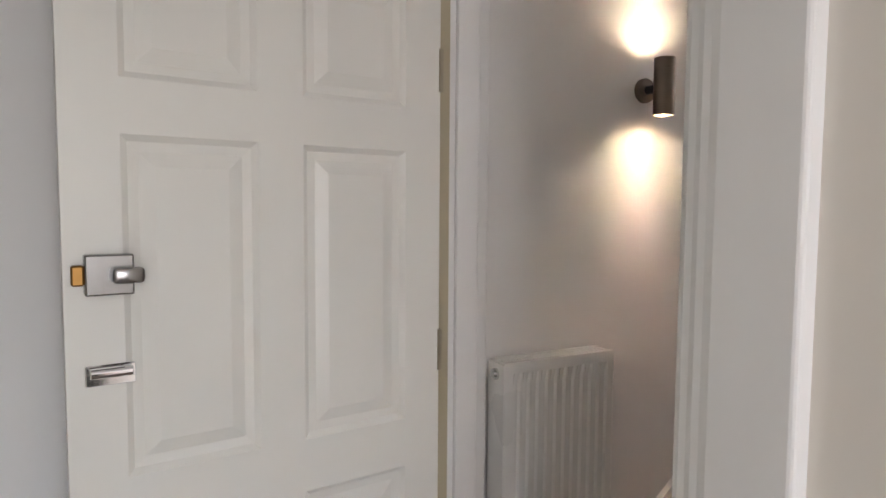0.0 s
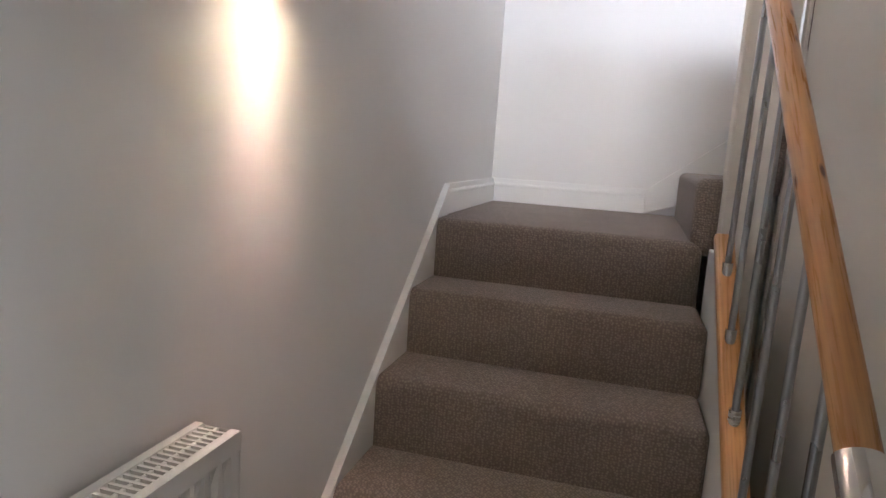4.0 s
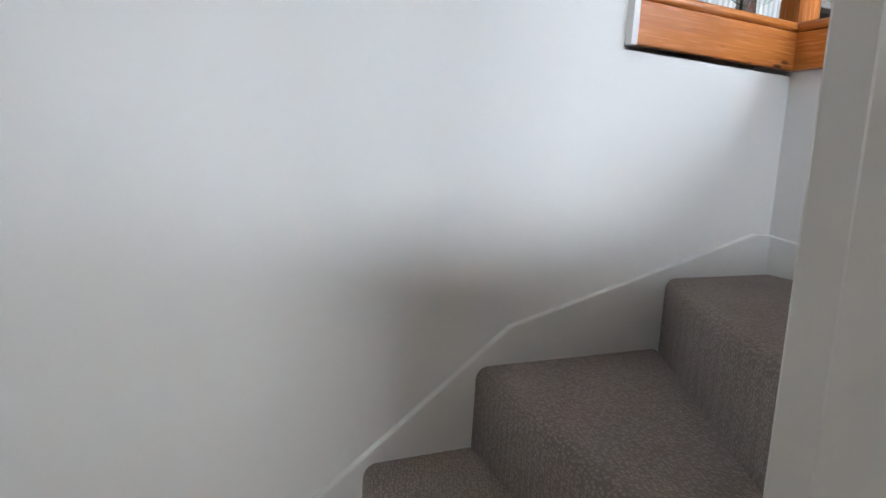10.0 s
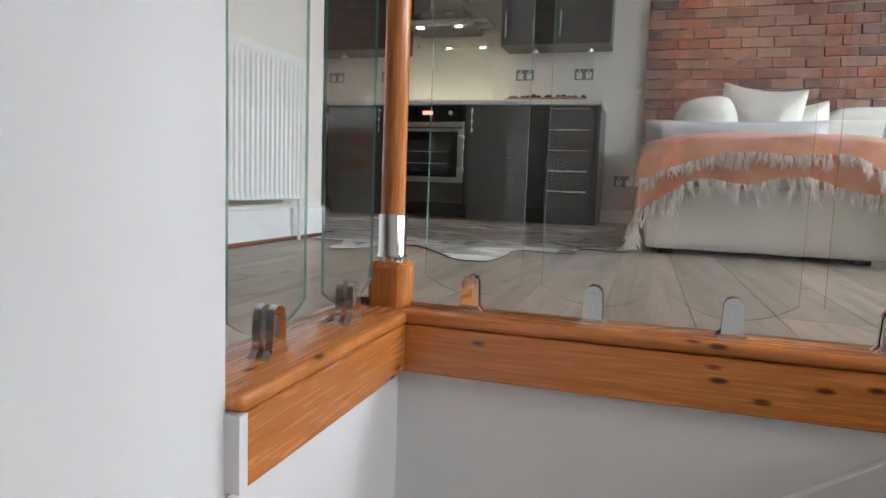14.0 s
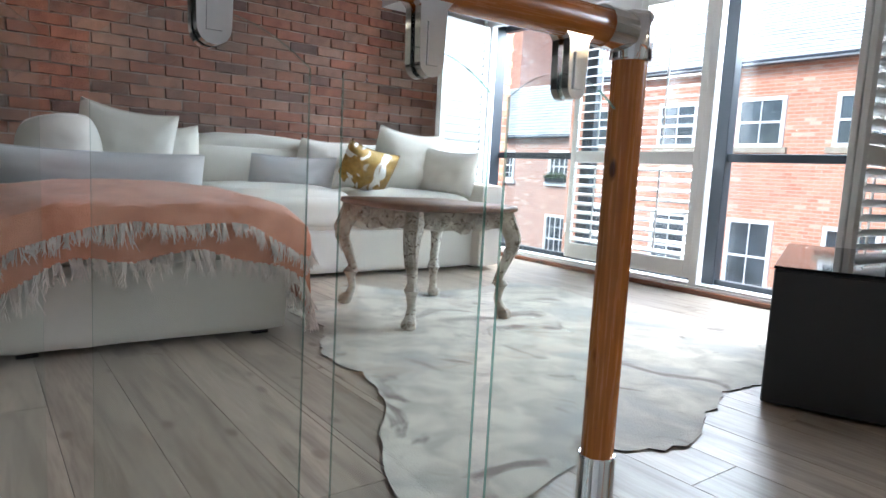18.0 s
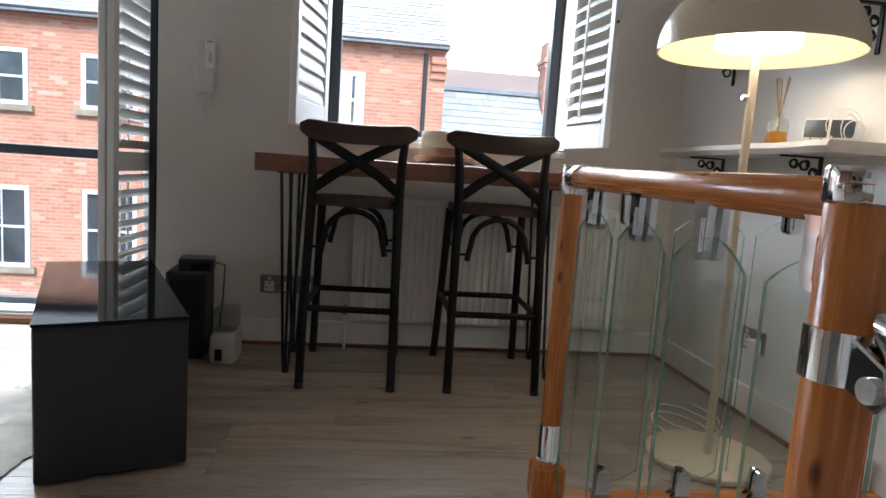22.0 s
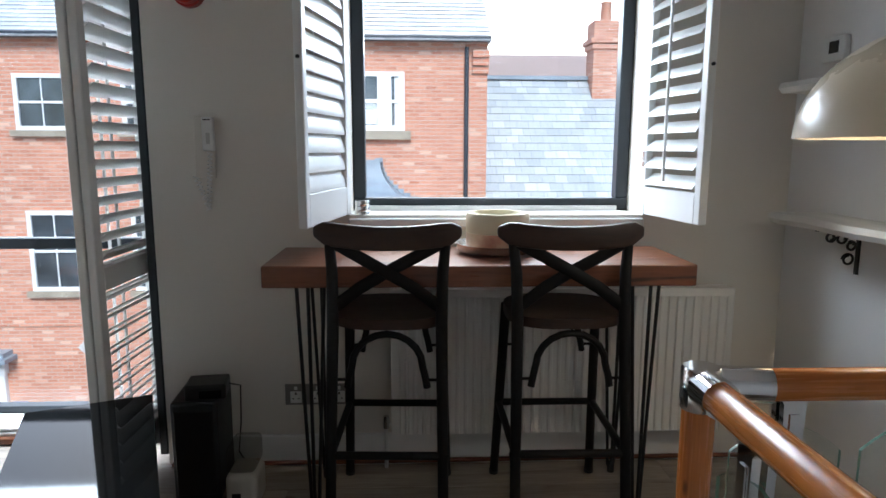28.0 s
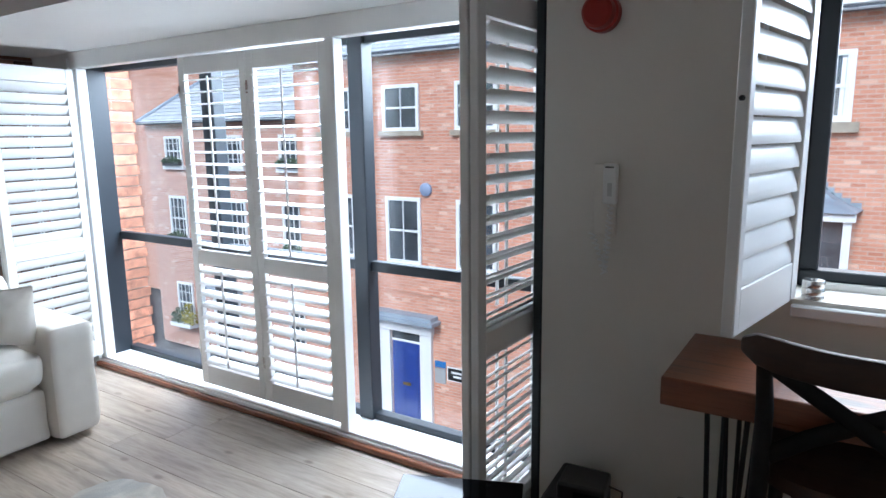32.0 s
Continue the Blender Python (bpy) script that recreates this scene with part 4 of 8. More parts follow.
def bar_stool(m):
    """A cross-back bar stool; its back is towards +y."""
    s = thing("bar_stool", m, "dark cross-back bar stool with wooden seat and black metal frame", "stool", "stools at the bar table")
    H, SH = 1.03, 0.722
    for sx in (-1, 1):
        part("back_leg", sweep(bmesh.new(), [(0.176 * sx, 0.248, 0), (0.174 * sx, 0.212, 0.3), (0.168 * sx, 0.158, SH), (0.171 * sx, 0.136, 0.87), (0.181 * sx, 0.118, H - 0.06)], [0.0165, 0.017, 0.019, 0.018, 0.016], 12), STOOLM, s, smooth=True)
        part("front_leg", sweep(bmesh.new(), [(0.187 * sx, -0.245, 0), (0.163 * sx, -0.155, SH - 0.02)], [0.0165, 0.018], 12), STOOLM, s, smooth=True)
        for yy, xx in ((0.248, 0.176), (-0.245, 0.187)):
            part("foot_cap", lathe(bmesh.new(), [(0.0175, 0), (0.0185, 0.004), (0.0185, 0.018), (0.016, 0.022)], 12, (xx * sx, yy, 0)), BLKPL, s, smooth=True)
    # backrest slab, bowed
    bm = bmesh.new()
    n = 14
    rows = []
    for k in range(n + 1):
        u = -1 + 2 * k / n
        x, y = 0.230 * u, 0.150 - 0.036 * u * u
        hh = 0.038 * (1 - 0.6 * (max(0, abs(u) - 0.78) / 0.22) ** 2)
        zc = H - 0.050 + 0.018 * u * u
        rows.append([bm.verts.new((x, y + dy, zc + dz)) for dy, dz in ((-0.011, -hh), (0.011, -hh), (0.011, hh), (-0.011, hh))])
    for a, b in zip(rows, rows[1:]):
        for k in range(4):
            bm.faces.new((a[k], a[(k + 1) % 4], b[(k + 1) % 4], b[k]))
    bm.faces.new(rows[0][::-1]), bm.faces.new(rows[-1])
    part("top_rail", bm, STOOLW, s, "dark wooden top rail", bevel=0.008, seg=2, smooth=True)
    for sx in (-1, 1):
        bm = bmesh.new()
        pts = [(0.172 * sx, 0.128, H - 0.062), (0.085 * sx, 0.143, 0.922), (0.0, 0.146 + 0.006 * sx, 0.876), (-0.085 * sx, 0.146, 0.826), (-0.162 * sx, 0.150, SH + 0.045)]
        sweep(bm, pts, 0.009, 8, flat=2.2)
        part("cross_strap", bm, STOOLM, s, smooth=True)
    bm = bmesh.new()
    def seat(u, v):
        a = 2 * math.pi * u
        ex = abs(math.cos(a)) ** 0.7 * math.copysign(1, math.cos(a))
        ey = abs(math.sin(a)) ** 0.7 * math.copysign(1, math.sin(a))
        return Vector((0.188 * ex * v, 0.183 * ey * v, SH + 0.012 - 0.012 * (1 - v) * (1 - v)))
    ring = [[bm.verts.new(seat(k / 32, v)) for k in range(32)] for v in (0.35, 0.75, 0.97, 1.0)]
    ring.append([bm.verts.new(p.co - Vector((0, 0, 0.032))) for p in ring[-1]])
    bm.faces.new(ring[0])
    for a, b in zip(ring, ring[1:]):
        for k in range(32):
            bm.faces.new((a[k], a[(k + 1) % 32], b[(k + 1) % 32], b[k]))
    bm.faces.new(ring[-1])
    part("seat", bm, STOOLW, s, "dark wooden seat", smooth=True)
    for yy, r0 in ((0.176, 0.168), (-0.178, 0.168)):
        z0 = SH - 0.03
        pts = [(-0.124, yy, z0 - 0.175), (-0.118, yy, z0 - 0.14)] + [(-0.110 * math.cos(a), yy - 0.006 * (yy > 0), z0 - 0.11 + 0.105 * math.sin(a)) for a in (math.pi * k / 10 for k in range(11))] + [(0.118, yy, z0 - 0.14), (0.124, yy, z0 - 0.175)]
        br = part("arch_brace", sweep(bmesh.new(), pts, 0.0115, 8), STOOLM, s, smooth=True)
        for sx in (-1, 1):
            part("bolt", sweep(bmesh.new(), [(0.115 * sx, yy, z0 - 0.15), (r0 * sx, yy, z0 - 0.15)], 0.005, 8), STOOLM, br)
    z = 0.307
    for a, b in (((-0.174, 0.210, z), (0.174, 0.210, z)), ((-0.176, -0.207, z), (0.176, -0.207, z)), ((-0.174, 0.210, z), (-0.177, -0.207, z)), ((0.174, 0.210, z), (0.177, -0.207, z))):
        part("foot_bar", sweep(bmesh.new(), [a, b], 0.013, 10), STOOLM, s, smooth=True)
    for sx in (-1, 1):
        for sy in (-1, 1):
            part("knuckle", lathe(bmesh.new(), [(0, 0), (0.017, 0.004), (0.019, 0.016), (0.017, 0.028), (0, 0.032)], 12, (0.175 * sx, 0.210 if sy > 0 else -0.207, z - 0.016)), STOOLM, s, smooth=True)
    return s


st = bar_stool(pose(1.539, -3.385, F, 0, 0, -2.8))
copy_thing(st, pose(0.972, -3.378, F, 0, 0, -0.7))

# on the bar and the sill
tray = thing("candle_tray", pose(1.167, -3.55, F + 0.888), "round silver tray under the candle", "tray")
part("dish", lathe(bmesh.new(), [(0, 0.012), (0.105, 0.012), (0.112, 0.014), (0.122, 0.034), (0.127, 0.035), (0.118, 0.008), (0, 0.006)], 40), STEEL, tray, smooth=True, at=Matrix.Diagonal((1.18, 1.18, 1, 1)))
for k in range(3):
    part("foot", lathe(bmesh.new(), [(0.008, 0), (0.008, 0.01), (0, 0.01)], 10, (0.08 * math.cos(2.1 * k), 0.08 * math.sin(2.1 * k), 0)), STEEL, tray)
WAX = material("ivory_wax", (0.80, 0.72, 0.50), 0.45, var=0.05, scale=8, fine=60, bump=0.05)
WAXD = material("petal_wax", (0.40, 0.17, 0.11), 0.45, var=0.3, scale=13, fine=60, bump=0.08, col2=(0.74, 0.60, 0.38))
candle = thing("candle", pose(1.167, -3.55, F + 0.901), "large ivory pillar candle with red petals in its base", "candle")
part("wax_body", lathe(bmesh.new(), [(0.086, 0.062), (0.088, 0.066), (0.088, 0.135), (0.084, 0.140), (0.074, 0.140), (0.070, 0.132), (0.066, 0.112), (0.0, 0.108)], 40), WAX, candle, smooth=True, at=Matrix.Diagonal((1.27, 1.27, 0.92, 1)))
part("petal_band", lathe(bmesh.new(), [(0.082, 0), (0.088, 0.004), (0.088, 0.064), (0.086, 0.066)], 40), WAXD, candle, "wax band with dark red petals", smooth=True, at=Matrix.Diagonal((1.27, 1.27, 0.92, 1)))
tin = thing("spice_tin", pose(1.662, YB - 0.03, BWZ0 - 0.011), "stacked steel tin on the window sill", "tin")
for k in range(3):
    part("tier", lathe(bmesh.new(), [(0.0, 0), (0.026, 0), (0.028, 0.003), (0.028, 0.018), (0.026, 0.021), (0, 0.021)], 24, (0, 0, 0.0215 * k)), STEEL, tin, smooth=True)

radiator("bar_radiator", Matrix.Translation((1.55, YB, F + 0.13)) @ Matrix.Rotation(radians(180), 4, "Z"), 1.315, 0.597, "wide white panel radiator under the bar", "living room radiators")
rp = thing("radiator_valve", pose(1.575, YB + 0.06, F), "white radiator pipe with a valve", "valve")
part("pipe", sweep(bmesh.new(), [(0, 0, 0), (0, 0, 0.17), (-0.03, 0, 0.19)], 0.0075, 8), PLASTIC, rp)
part("valve_body", lathe(bmesh.new(), [(0.012, 0), (0.014, 0.02), (0.010, 0.05), (0, 0.05)], 12, (0, 0, 0.165)), STEEL, rp, "chrome valve body", smooth=True)


def socket(m, gangs, w, label="brushed steel double wall socket", plug=False):
    """A wall socket plate; local x along the wall, front towards -y."""
    s = thing("wall_socket", m, label, "socket", "wall sockets")
    part("plate", boxes((-w / 2, w / 2, -0.006, 0, -0.043, 0.043)), SOCKM, s, bevel=0.002)
    for k in range(gangs):
        x = -w / 2 + w * (k + 0.5) / gangs
        g = part("outlet", boxes((x - 0.022, x + 0.022, -0.0075, -0.006, -0.034, 0.014)), PLASTIC, s, bevel=0.001)
        part("pin_holes", boxes((x - 0.0035, x + 0.0035, -0.0085, -0.0076, 0.0, 0.009), (x - 0.014, x - 0.007, -0.0085, -0.0076, -0.018, -0.014), (x + 0.007, x + 0.014, -0.0085, -0.0076, -0.018, -0.014)), BLKPL, g)
        part("rocker", boxes((x - 0.006, x + 0.006, -0.010, -0.006, 0.02, 0.034)), PLASTIC, s, bevel=0.001)
    if plug:
        part("plug", boxes((w / 4 - 0.025, w / 4 + 0.025, -0.035, -0.0085, -0.045, 0.01)), PLASTIC, s, "white plug", bevel=0.006, seg=2)
    return s


socket(Matrix.Translation((1.848, YB, 2.686)) @ Matrix.Rotation(radians(180), 4, "Z"), 3, 0.255, "brushed steel triple wall socket")
socket(Matrix.Translation((0, -2.96, 2.70)) @ Matrix.Rotation(radians(90), 4, "Z"), 2, 0.147, "brushed steel double socket with a white plug", True)

CHALKP = material("pale_grey_plastic", (0.58, 0.58, 0.56), 0.5)
ph = thing("entry_phone", pose(2.213, YB, 3.45), "white wall entry phone with coiled cord", "phone")
part("cradle", boxes((-0.014, 0.062, 0, 0.010, 0.088, 0.312), (-0.014, 0.014, 0.010, 0.0215, 0.18, 0.30)), WARMWALL, ph, bevel=0.006, seg=2)
hs = part("handset", boxes((-0.022, 0.020, 0.022, 0.050, 0.19, 0.312)), PLASTIC, ph, bevel=0.007, seg=3, smooth=True)
part("grip_recess", boxes((-0.010, 0.004, 0.0502, 0.052, 0.215, 0.255)), CHALKP, hs, bevel=0.001)
part("earpiece_slot", boxes((-0.014, 0.012, 0.0502, 0.052, 0.300, 0.304)), BLKPL, hs)
# the cord drops from the handset, turns, and comes back up to the cradle
drop = [(-0.002 + 0.014 * f, 0.185 - 0.215 * f) for f in (k / 59 for k in range(60))] + [(0.012 + 0.043 * f, -0.03 + 0.125 * f ** 0.8) for f in (k / 29 for k in range(1, 30))]
part("coiled_cord", sweep(bmesh.new(), [(x + 0.0095 * math.cos(k * 1.5), 0.030 + 0.0095 * math.sin(k * 1.5), z) for k, (x, z) in enumerate(drop)], 0.0026, 5), PLASTIC, ph, "white coiled cord", smooth=True)
al = thing("fire_alarm", pose(2.262, YB, 4.20), "red round fire alarm sounder on the wall", "alarm")
REDP = material("alarm_red", (0.35, 0.018, 0.012), 0.35, bump=0.02)
part("sounder", lathe(bmesh.new(), [(0.055, 0), (0.055, 0.03), (0.048, 0.033), (0.046, 0.062), (0.038, 0.07), (0, 0.07)], 32), REDP, al, smooth=True, at=Matrix.Rotation(radians(-90), 4, "X"))

# floor lamp
LX, LY = 0.372, -2.575
fl = thing("floor_lamp", pose(LX, LY, F), "cream dome floor lamp with a lit diffuser", "lamp")
CREAM = material("cream_lacquer", (0.74, 0.63, 0.46), 0.3, var=0.015, bump=0.01, coat=0.2)
part("base", lathe(bmesh.new(), [(0, 0), (0.185, 0), (0.19, 0.004), (0.19, 0.016), (0.186, 0.02), (0, 0.022)], 48), CREAM, fl, smooth=True)
part("pole", sweep(bmesh.new(), [(0, 0, 0.02), (0, 0, 1.38)], 0.0125, 16), CREAM, fl, smooth=True)
part("knob", lathe(bmesh.new(), [(0, 0), (0.009, 0.002), (0.011, 0.010), (0.009, 0.018), (0, 0.02)], 14), CHROME, fl, "chrome height knob", smooth=True, at=Matrix.Translation((0.012, 0.002, 1.14)) @ Matrix.Rotation(radians(75), 4, "Y"))
SR, SZ = 0.288, 1.276
dome = [(SR * math.cos(a) if k else SR, SZ + 0.236 * math.sin(a)) for k, a in enumerate([math.pi / 2 * j / 14 for j in range(14)])] + [(0.02, SZ + 0.236)]
inner = [(max(0.015, r - 0.006), z - 0.004) for r, z in reversed(dome[1:])] + [(SR - 0.005, SZ)]
bm = lathe(bmesh.new(), dome + inner, 56, cap=False)
part("shade", bm, CREAM, fl, "cream domed shade", smooth=True)
part("diffuser", lathe(bmesh.new(), [(0.0, SZ + 0.014), (0.112, SZ + 0.014), (0.118, SZ + 0.018), (0.118, SZ + 0.066), (0.112, SZ + 0.07), (0, SZ + 0.08)], 40), glowing("lit_diffuser", (1.0, 0.90, 0.74), 2.0), fl, "lit white diffuser", smooth=True)
pl = bpy.data.lights.new("floor_lamp_bulb", "POINT")
pl.energy, pl.color, pl.shadow_soft_size = 0.45, (1.0, 0.82, 0.60), 0.06
new("floor_lamp_bulb", pl).location = (LX, LY, F + SZ + 0.14)
part("cable", sweep(bmesh.new(), [(0.12 + 0.1 * math.cos(k * 0.5) - 0.004 * k, 0.05 + 0.16 * math.sin(k * 0.5) - 0.006 * k, 0.006 + 0.0015 * (k % 4)) for k in range(34)], 0.003, 6), PLASTIC, fl, "white lamp cable", smooth=True, at=Matrix.Translation((-0.12, -0.22, 0)))

# wall shelves
CHALK = material("chalk_white_timber", (0.74, 0.72, 0.67), 0.6, var=0.08, scale=6, fine=50, bump=0.3, stretch=(3, 0.7, 3))


def shelf(z, y0, y1, depth, brackets):
    s = thing("wall_shelf", pose(0, 0, z), "white painted live-edge shelf on black scroll brackets", "shelf", "shelves on the lamp wall")
    bm = bmesh.new()
    n = 40
    top = []
    for k in range(n + 1):
        y = y0 + (y1 - y0) * k / n
        d = depth + 0.012 * math.sin(k * 0.55) + noise.noise(Vector((y * 9, z, 0))) * 0.014
        top.append([bm.verts.new(p) for p in ((0, y, 0), (d - 0.014, y, 0.0), (d, y, 0.018), (d - 0.006, y, 0.036), (0, y, 0.036))])
    for a, b in zip(top, top[1:]):
        for k in range(5):
            bm.faces.new((a[k], b[k], b[(k + 1) % 5], a[(k + 1) % 5]))
    bm.faces.new(top[0]), bm.faces.new(top[-1][::-1])
    part("board", bm, CHALK, s, smooth=True)
    for y in brackets:
        b = part("bracket", boxes((0.0, 0.006, y - 0.008, y + 0.008, -0.15, 0), (0.006, 0.15, y - 0.008, y + 0.008, -0.006, 0)), BLACKM, s, "black wrought iron bracket")
        for cx, cz, r, a0 in ((0.035, -0.10, 0.020, 0), (0.028, -0.055, 0.016, 1), (0.062, -0.030, 0.018, 2), (0.10, -0.026, 0.016, 3)):
            pts = [(cx + (r * (1 - 0.02 * k)) * math.cos(a0 + k * 0.42), y, cz + (r * (1 - 0.02 * k)) * math.sin(a0 + k * 0.42)) for k in range(20)]
            part("scroll", sweep(bmesh.new(), pts, 0.0042, 6), BLACKM, b, smooth=True)
    return s


shelf(3.395, -3.54, -2.452, 0.19, (-3.32, -2.725))
shelf(3.85, -3.60, -2.35, 0.15, (-3.32, -2.55))
bt = thing("reed_diffuser", pose(0.10, -2.836, 3.431), "glass reed diffuser bottle with amber oil", "diffuser")
part("bottle", lathe(bmesh.new(), [(0.032, 0), (0.036, 0.004), (0.036, 0.075), (0.03, 0.088), (0.014, 0.094), (0.014, 0.112), (0.011, 0.112), (0.011, 0.094), (0.028, 0.084), (0.0335, 0.073), (0.0335, 0.006), (0, 0.006)], 28), thin_glass("bottle_glass", (0.96, 0.97, 0.96)), bt, "clear glass bottle", smooth=True)
part("oil", lathe(bmesh.new(), [(0, 0.007), (0.033, 0.007), (0.033, 0.046), (0, 0.046)], 24), material("amber_oil", (0.60, 0.26, 0.03), 0.1, var=0.05, bump=0), bt, "amber oil", smooth=True)
for k in range(7):
    part("reed", sweep(bmesh.new(), [(0.012 * math.cos(k * 2.4), 0.012 * math.sin(k * 2.4), 0.01), (-0.004 * math.cos(k * 2.4) + 0.0, -0.006 * math.sin(k * 2.4), 0.11), (-0.018 * math.cos(k * 2.4), -0.028 * math.sin(k * 2.4), 0.23)], 0.0019, 5), material("reed_straw", (0.42, 0.27, 0.14), 0.7), bt)
dv = thing("smart_display", pose(0.085, -2.60, 3.431, 0, 0, 136), "small white twin-screen display with a loose white cable", "display")
TILT = Matrix.Rotation(radians(-16), 4, "X")
SCRN = material("display_glass", (0.035, 0.06, 0.10), 0.15, var=0.3, scale=9, bump=0)
part("body", boxes((-0.072, 0.072, -0.012, 0.012, 0.004, 0.078)), PLASTIC, dv, bevel=0.005, seg=2, at=TILT)
for a in (-0.068, 0.004):
    part("screen", boxes((a, a + 0.064, -0.0145, -0.0125, 0.014, 0.072)), SCRN, dv, "dark blue glossy screen", at=TILT)
for k in range(4):
    part("button", boxes((-0.05 + 0.03 * k, -0.044 + 0.03 * k, -0.0145, -0.0122, 0.007, 0.010)), BLKPL, dv, at=TILT)
part("stand", boxes((-0.06, 0.06, -0.01, 0.055, 0, 0.008)), PLASTIC, dv, bevel=0.003)
for k, (cx, cz, r, tw) in enumerate(((0.040, 0.055, 0.048, 0.3), (0.055, 0.045, 0.040, 1.1), (0.070, 0.036, 0.030, -0.5))):
    loop = [(cx + r * math.cos(a * 0.35) * math.cos(tw), -0.034 - 0.008 * k + 0.5 * r * math.cos(a * 0.35) * math.sin(tw), max(0.004, cz + r * math.sin(a * 0.35))) for a in range(19)]
    part("cable", sweep(bmesh.new(), loop, 0.0016, 6), PLASTIC, dv, "white loose cable", smooth=True)
tm = thing("thermostat", pose(0, -3.52, 3.95), "small white thermostat with a dark screen", "thermostat")
part("case", boxes((0, 0.022, -0.06, 0.06, 0, 0.085)), PLASTIC, tm, bevel=0.004)
part("screen", boxes((0.0225, 0.024, -0.02, 0.03, 0.03, 0.07)), BLKPL, tm, "dark screen")
tk = thing("cable_trunking", pose(0, -2.60, F + 0.12), "white cable trunking on the wall", "trunking")
part("cover", boxes((0, 0.012, -0.012, 0.012, 0, 0.80)), PLASTIC, tk, bevel=0.002)

# media unit with glossy glass top
mu = thing("media_unit", pose(2.134, -2.43, F, 0, 0, -157.0), "low matt black media unit with a glossy black glass top", "media unit")
MATBLK = material("matt_black_cabinet", (0.018, 0.020, 0.023), 0.5, var=0.08, fine=160, bump=0.08)
GLBLK = material("glossy_black_glass", (0.008, 0.009, 0.010), 0.05, var=0.05, bump=0, spec=0.12, rvar=0.01)
part("cabinet", boxes((-0.182, 0.182, 0.005, 0.985, 0.008, 0.416)), MATBLK, mu, bevel=0.006, seg=2)
part("end_panel", boxes((-0.18, 0.18, -0.006, 0.004, 0.012, 0.412)), MATBLK, mu, bevel=0.003)
part("glass_top", boxes((-0.184, 0.184, 0.002, 0.99, 0.417, 0.425)), GLBLK, mu, "glossy black glass top", bevel=0.002)
for sx in (-0.15, 0.15):
    for yy in (0.06, 0.88):
        part("foot", boxes((sx - 0.02, sx + 0.02, yy - 0.02, yy + 0.02, 0, 0.009)), BLKPL, mu)
sw = thing("subwoofer", pose(2.23, -3.455, F, 0, 0, 4), "black subwoofer tower on the floor", "speaker")
part("cabinet", boxes((-0.075, 0.085, -0.24, 0.0, 0.0, 0.375)), MATBLK, sw, bevel=0.012, seg=2)
part("grille", boxes((-0.062, 0.072, 0.001, 0.006, 0.03, 0.345)), BLKPL, sw, "black cloth grille", bevel=0.003)
rt = thing("router", pose(2.205, -3.53, F + 0.375, 0, 0, 8), "small black router box with a cable", "router")
part("case", boxes((-0.07, 0.07, -0.06, 0.06, 0, 0.055)), BLKPL, rt, bevel=0.008, seg=2)
part("status_panel", boxes((-0.055, 0.02, 0.0605, 0.062, 0.008, 0.035)), GLBLK, rt, "glossy front")
part("cable", sweep(bmesh.new(), [(-0.07, -0.02, 0.03), (-0.11, -0.02, 0.02), (-0.105, -0.03, -0.12), (-0.09, -0.05, -0.25), (-0.13, -0.06, -0.34)], 0.003, 6), BLKPL, rt, smooth=True)
hm = thing("humidifier", pose(2.065, -3.46, F), "small cream humidifier on the floor", "humidifier")
part("body", boxes((-0.055, 0.055, -0.075, 0.075, 0, 0.135)), material("cream_plastic", (0.62, 0.60, 0.54), 0.4), hm, bevel=0.025, seg=4, smooth=True)
part("clear_lid", boxes((-0.050, 0.050, -0.07, 0.07, 0.136, 0.235)), thin_glass("smoky_lid", (0.8, 0.8, 0.78)), hm, "clear plastic lid", bevel=0.02, seg=3, smooth=True)
part("vent", boxes((0.0, 0.03, 0.0755, 0.077, 0.02, 0.07)), BLKPL, hm, "dark vent slot")


# ---- sofa ----
def soft_block(x0, x1, y0, y1, z0, z1, r=0.06, puff=0.02, seed=0):
    """An upholstered block with soft edges and slight wrinkles."""
    bm = bmesh.new()
    box(bm, x0, x1, y0, y1, z0, z1)
    bmesh.ops.subdivide_edges(bm, edges=bm.edges[:], cuts=14, use_grid_fill=True)
    c, h = Vector(((x0 + x1) / 2, (y0 + y1) / 2, (z0 + z1) / 2)), Vector(((x1 - x0) / 2, (y1 - y0) / 2, (z1 - z0) / 2))
    for v in bm.verts:
        q = v.co - c
        i = Vector([max(-(a - r), min(a - r, b)) for a, b in zip(h, q)])
        d = q - i
        n = d.normalized() if d.length > 1e-6 else Vector()
        p = i + n * r
        u = [q[k] / h[k] for k in range(3)]
        k = (1 - u[0] ** 4) * (1 - u[1] ** 4) if abs(u[2]) > 0.99 else 0.3 * (1 - u[2] ** 4)
        p += n * puff * k
        p += n * 0.008 * noise.noise((p + c) * 5 + Vector((seed, 0, 0))) + n * 0.004 * noise.noise((p + c) * 14 + Vector((seed, 3, 0)))
        v.co = c + p
    return bm


sofa = thing("corner_sofa", pose(0, 0, F), "white linen corner sofa with a chaise", "sofa")
part("chaise_base", soft_block(3.665, 5.75, -1.42, -0.49, 0.018, 0.30, 0.03, 0.012, 1), LINEN, sofa, smooth=True)
part("chaise_cushion", soft_block(3.655, 5.5, -1.415, -0.495, 0.28, 0.47, 0.06, 0.045, 2), LINEN, sofa, smooth=True)
part("seat_base", soft_block(4.76, 5.75, -3.22, -1.45, 0.018, 0.29, 0.03, 0.012, 3), LINEN, sofa, smooth=True)
part("seat_cushion", soft_block(4.73, 5.5, -2.31, -1.42, 0.28, 0.49, 0.07, 0.05, 4), LINEN, sofa, smooth=True)
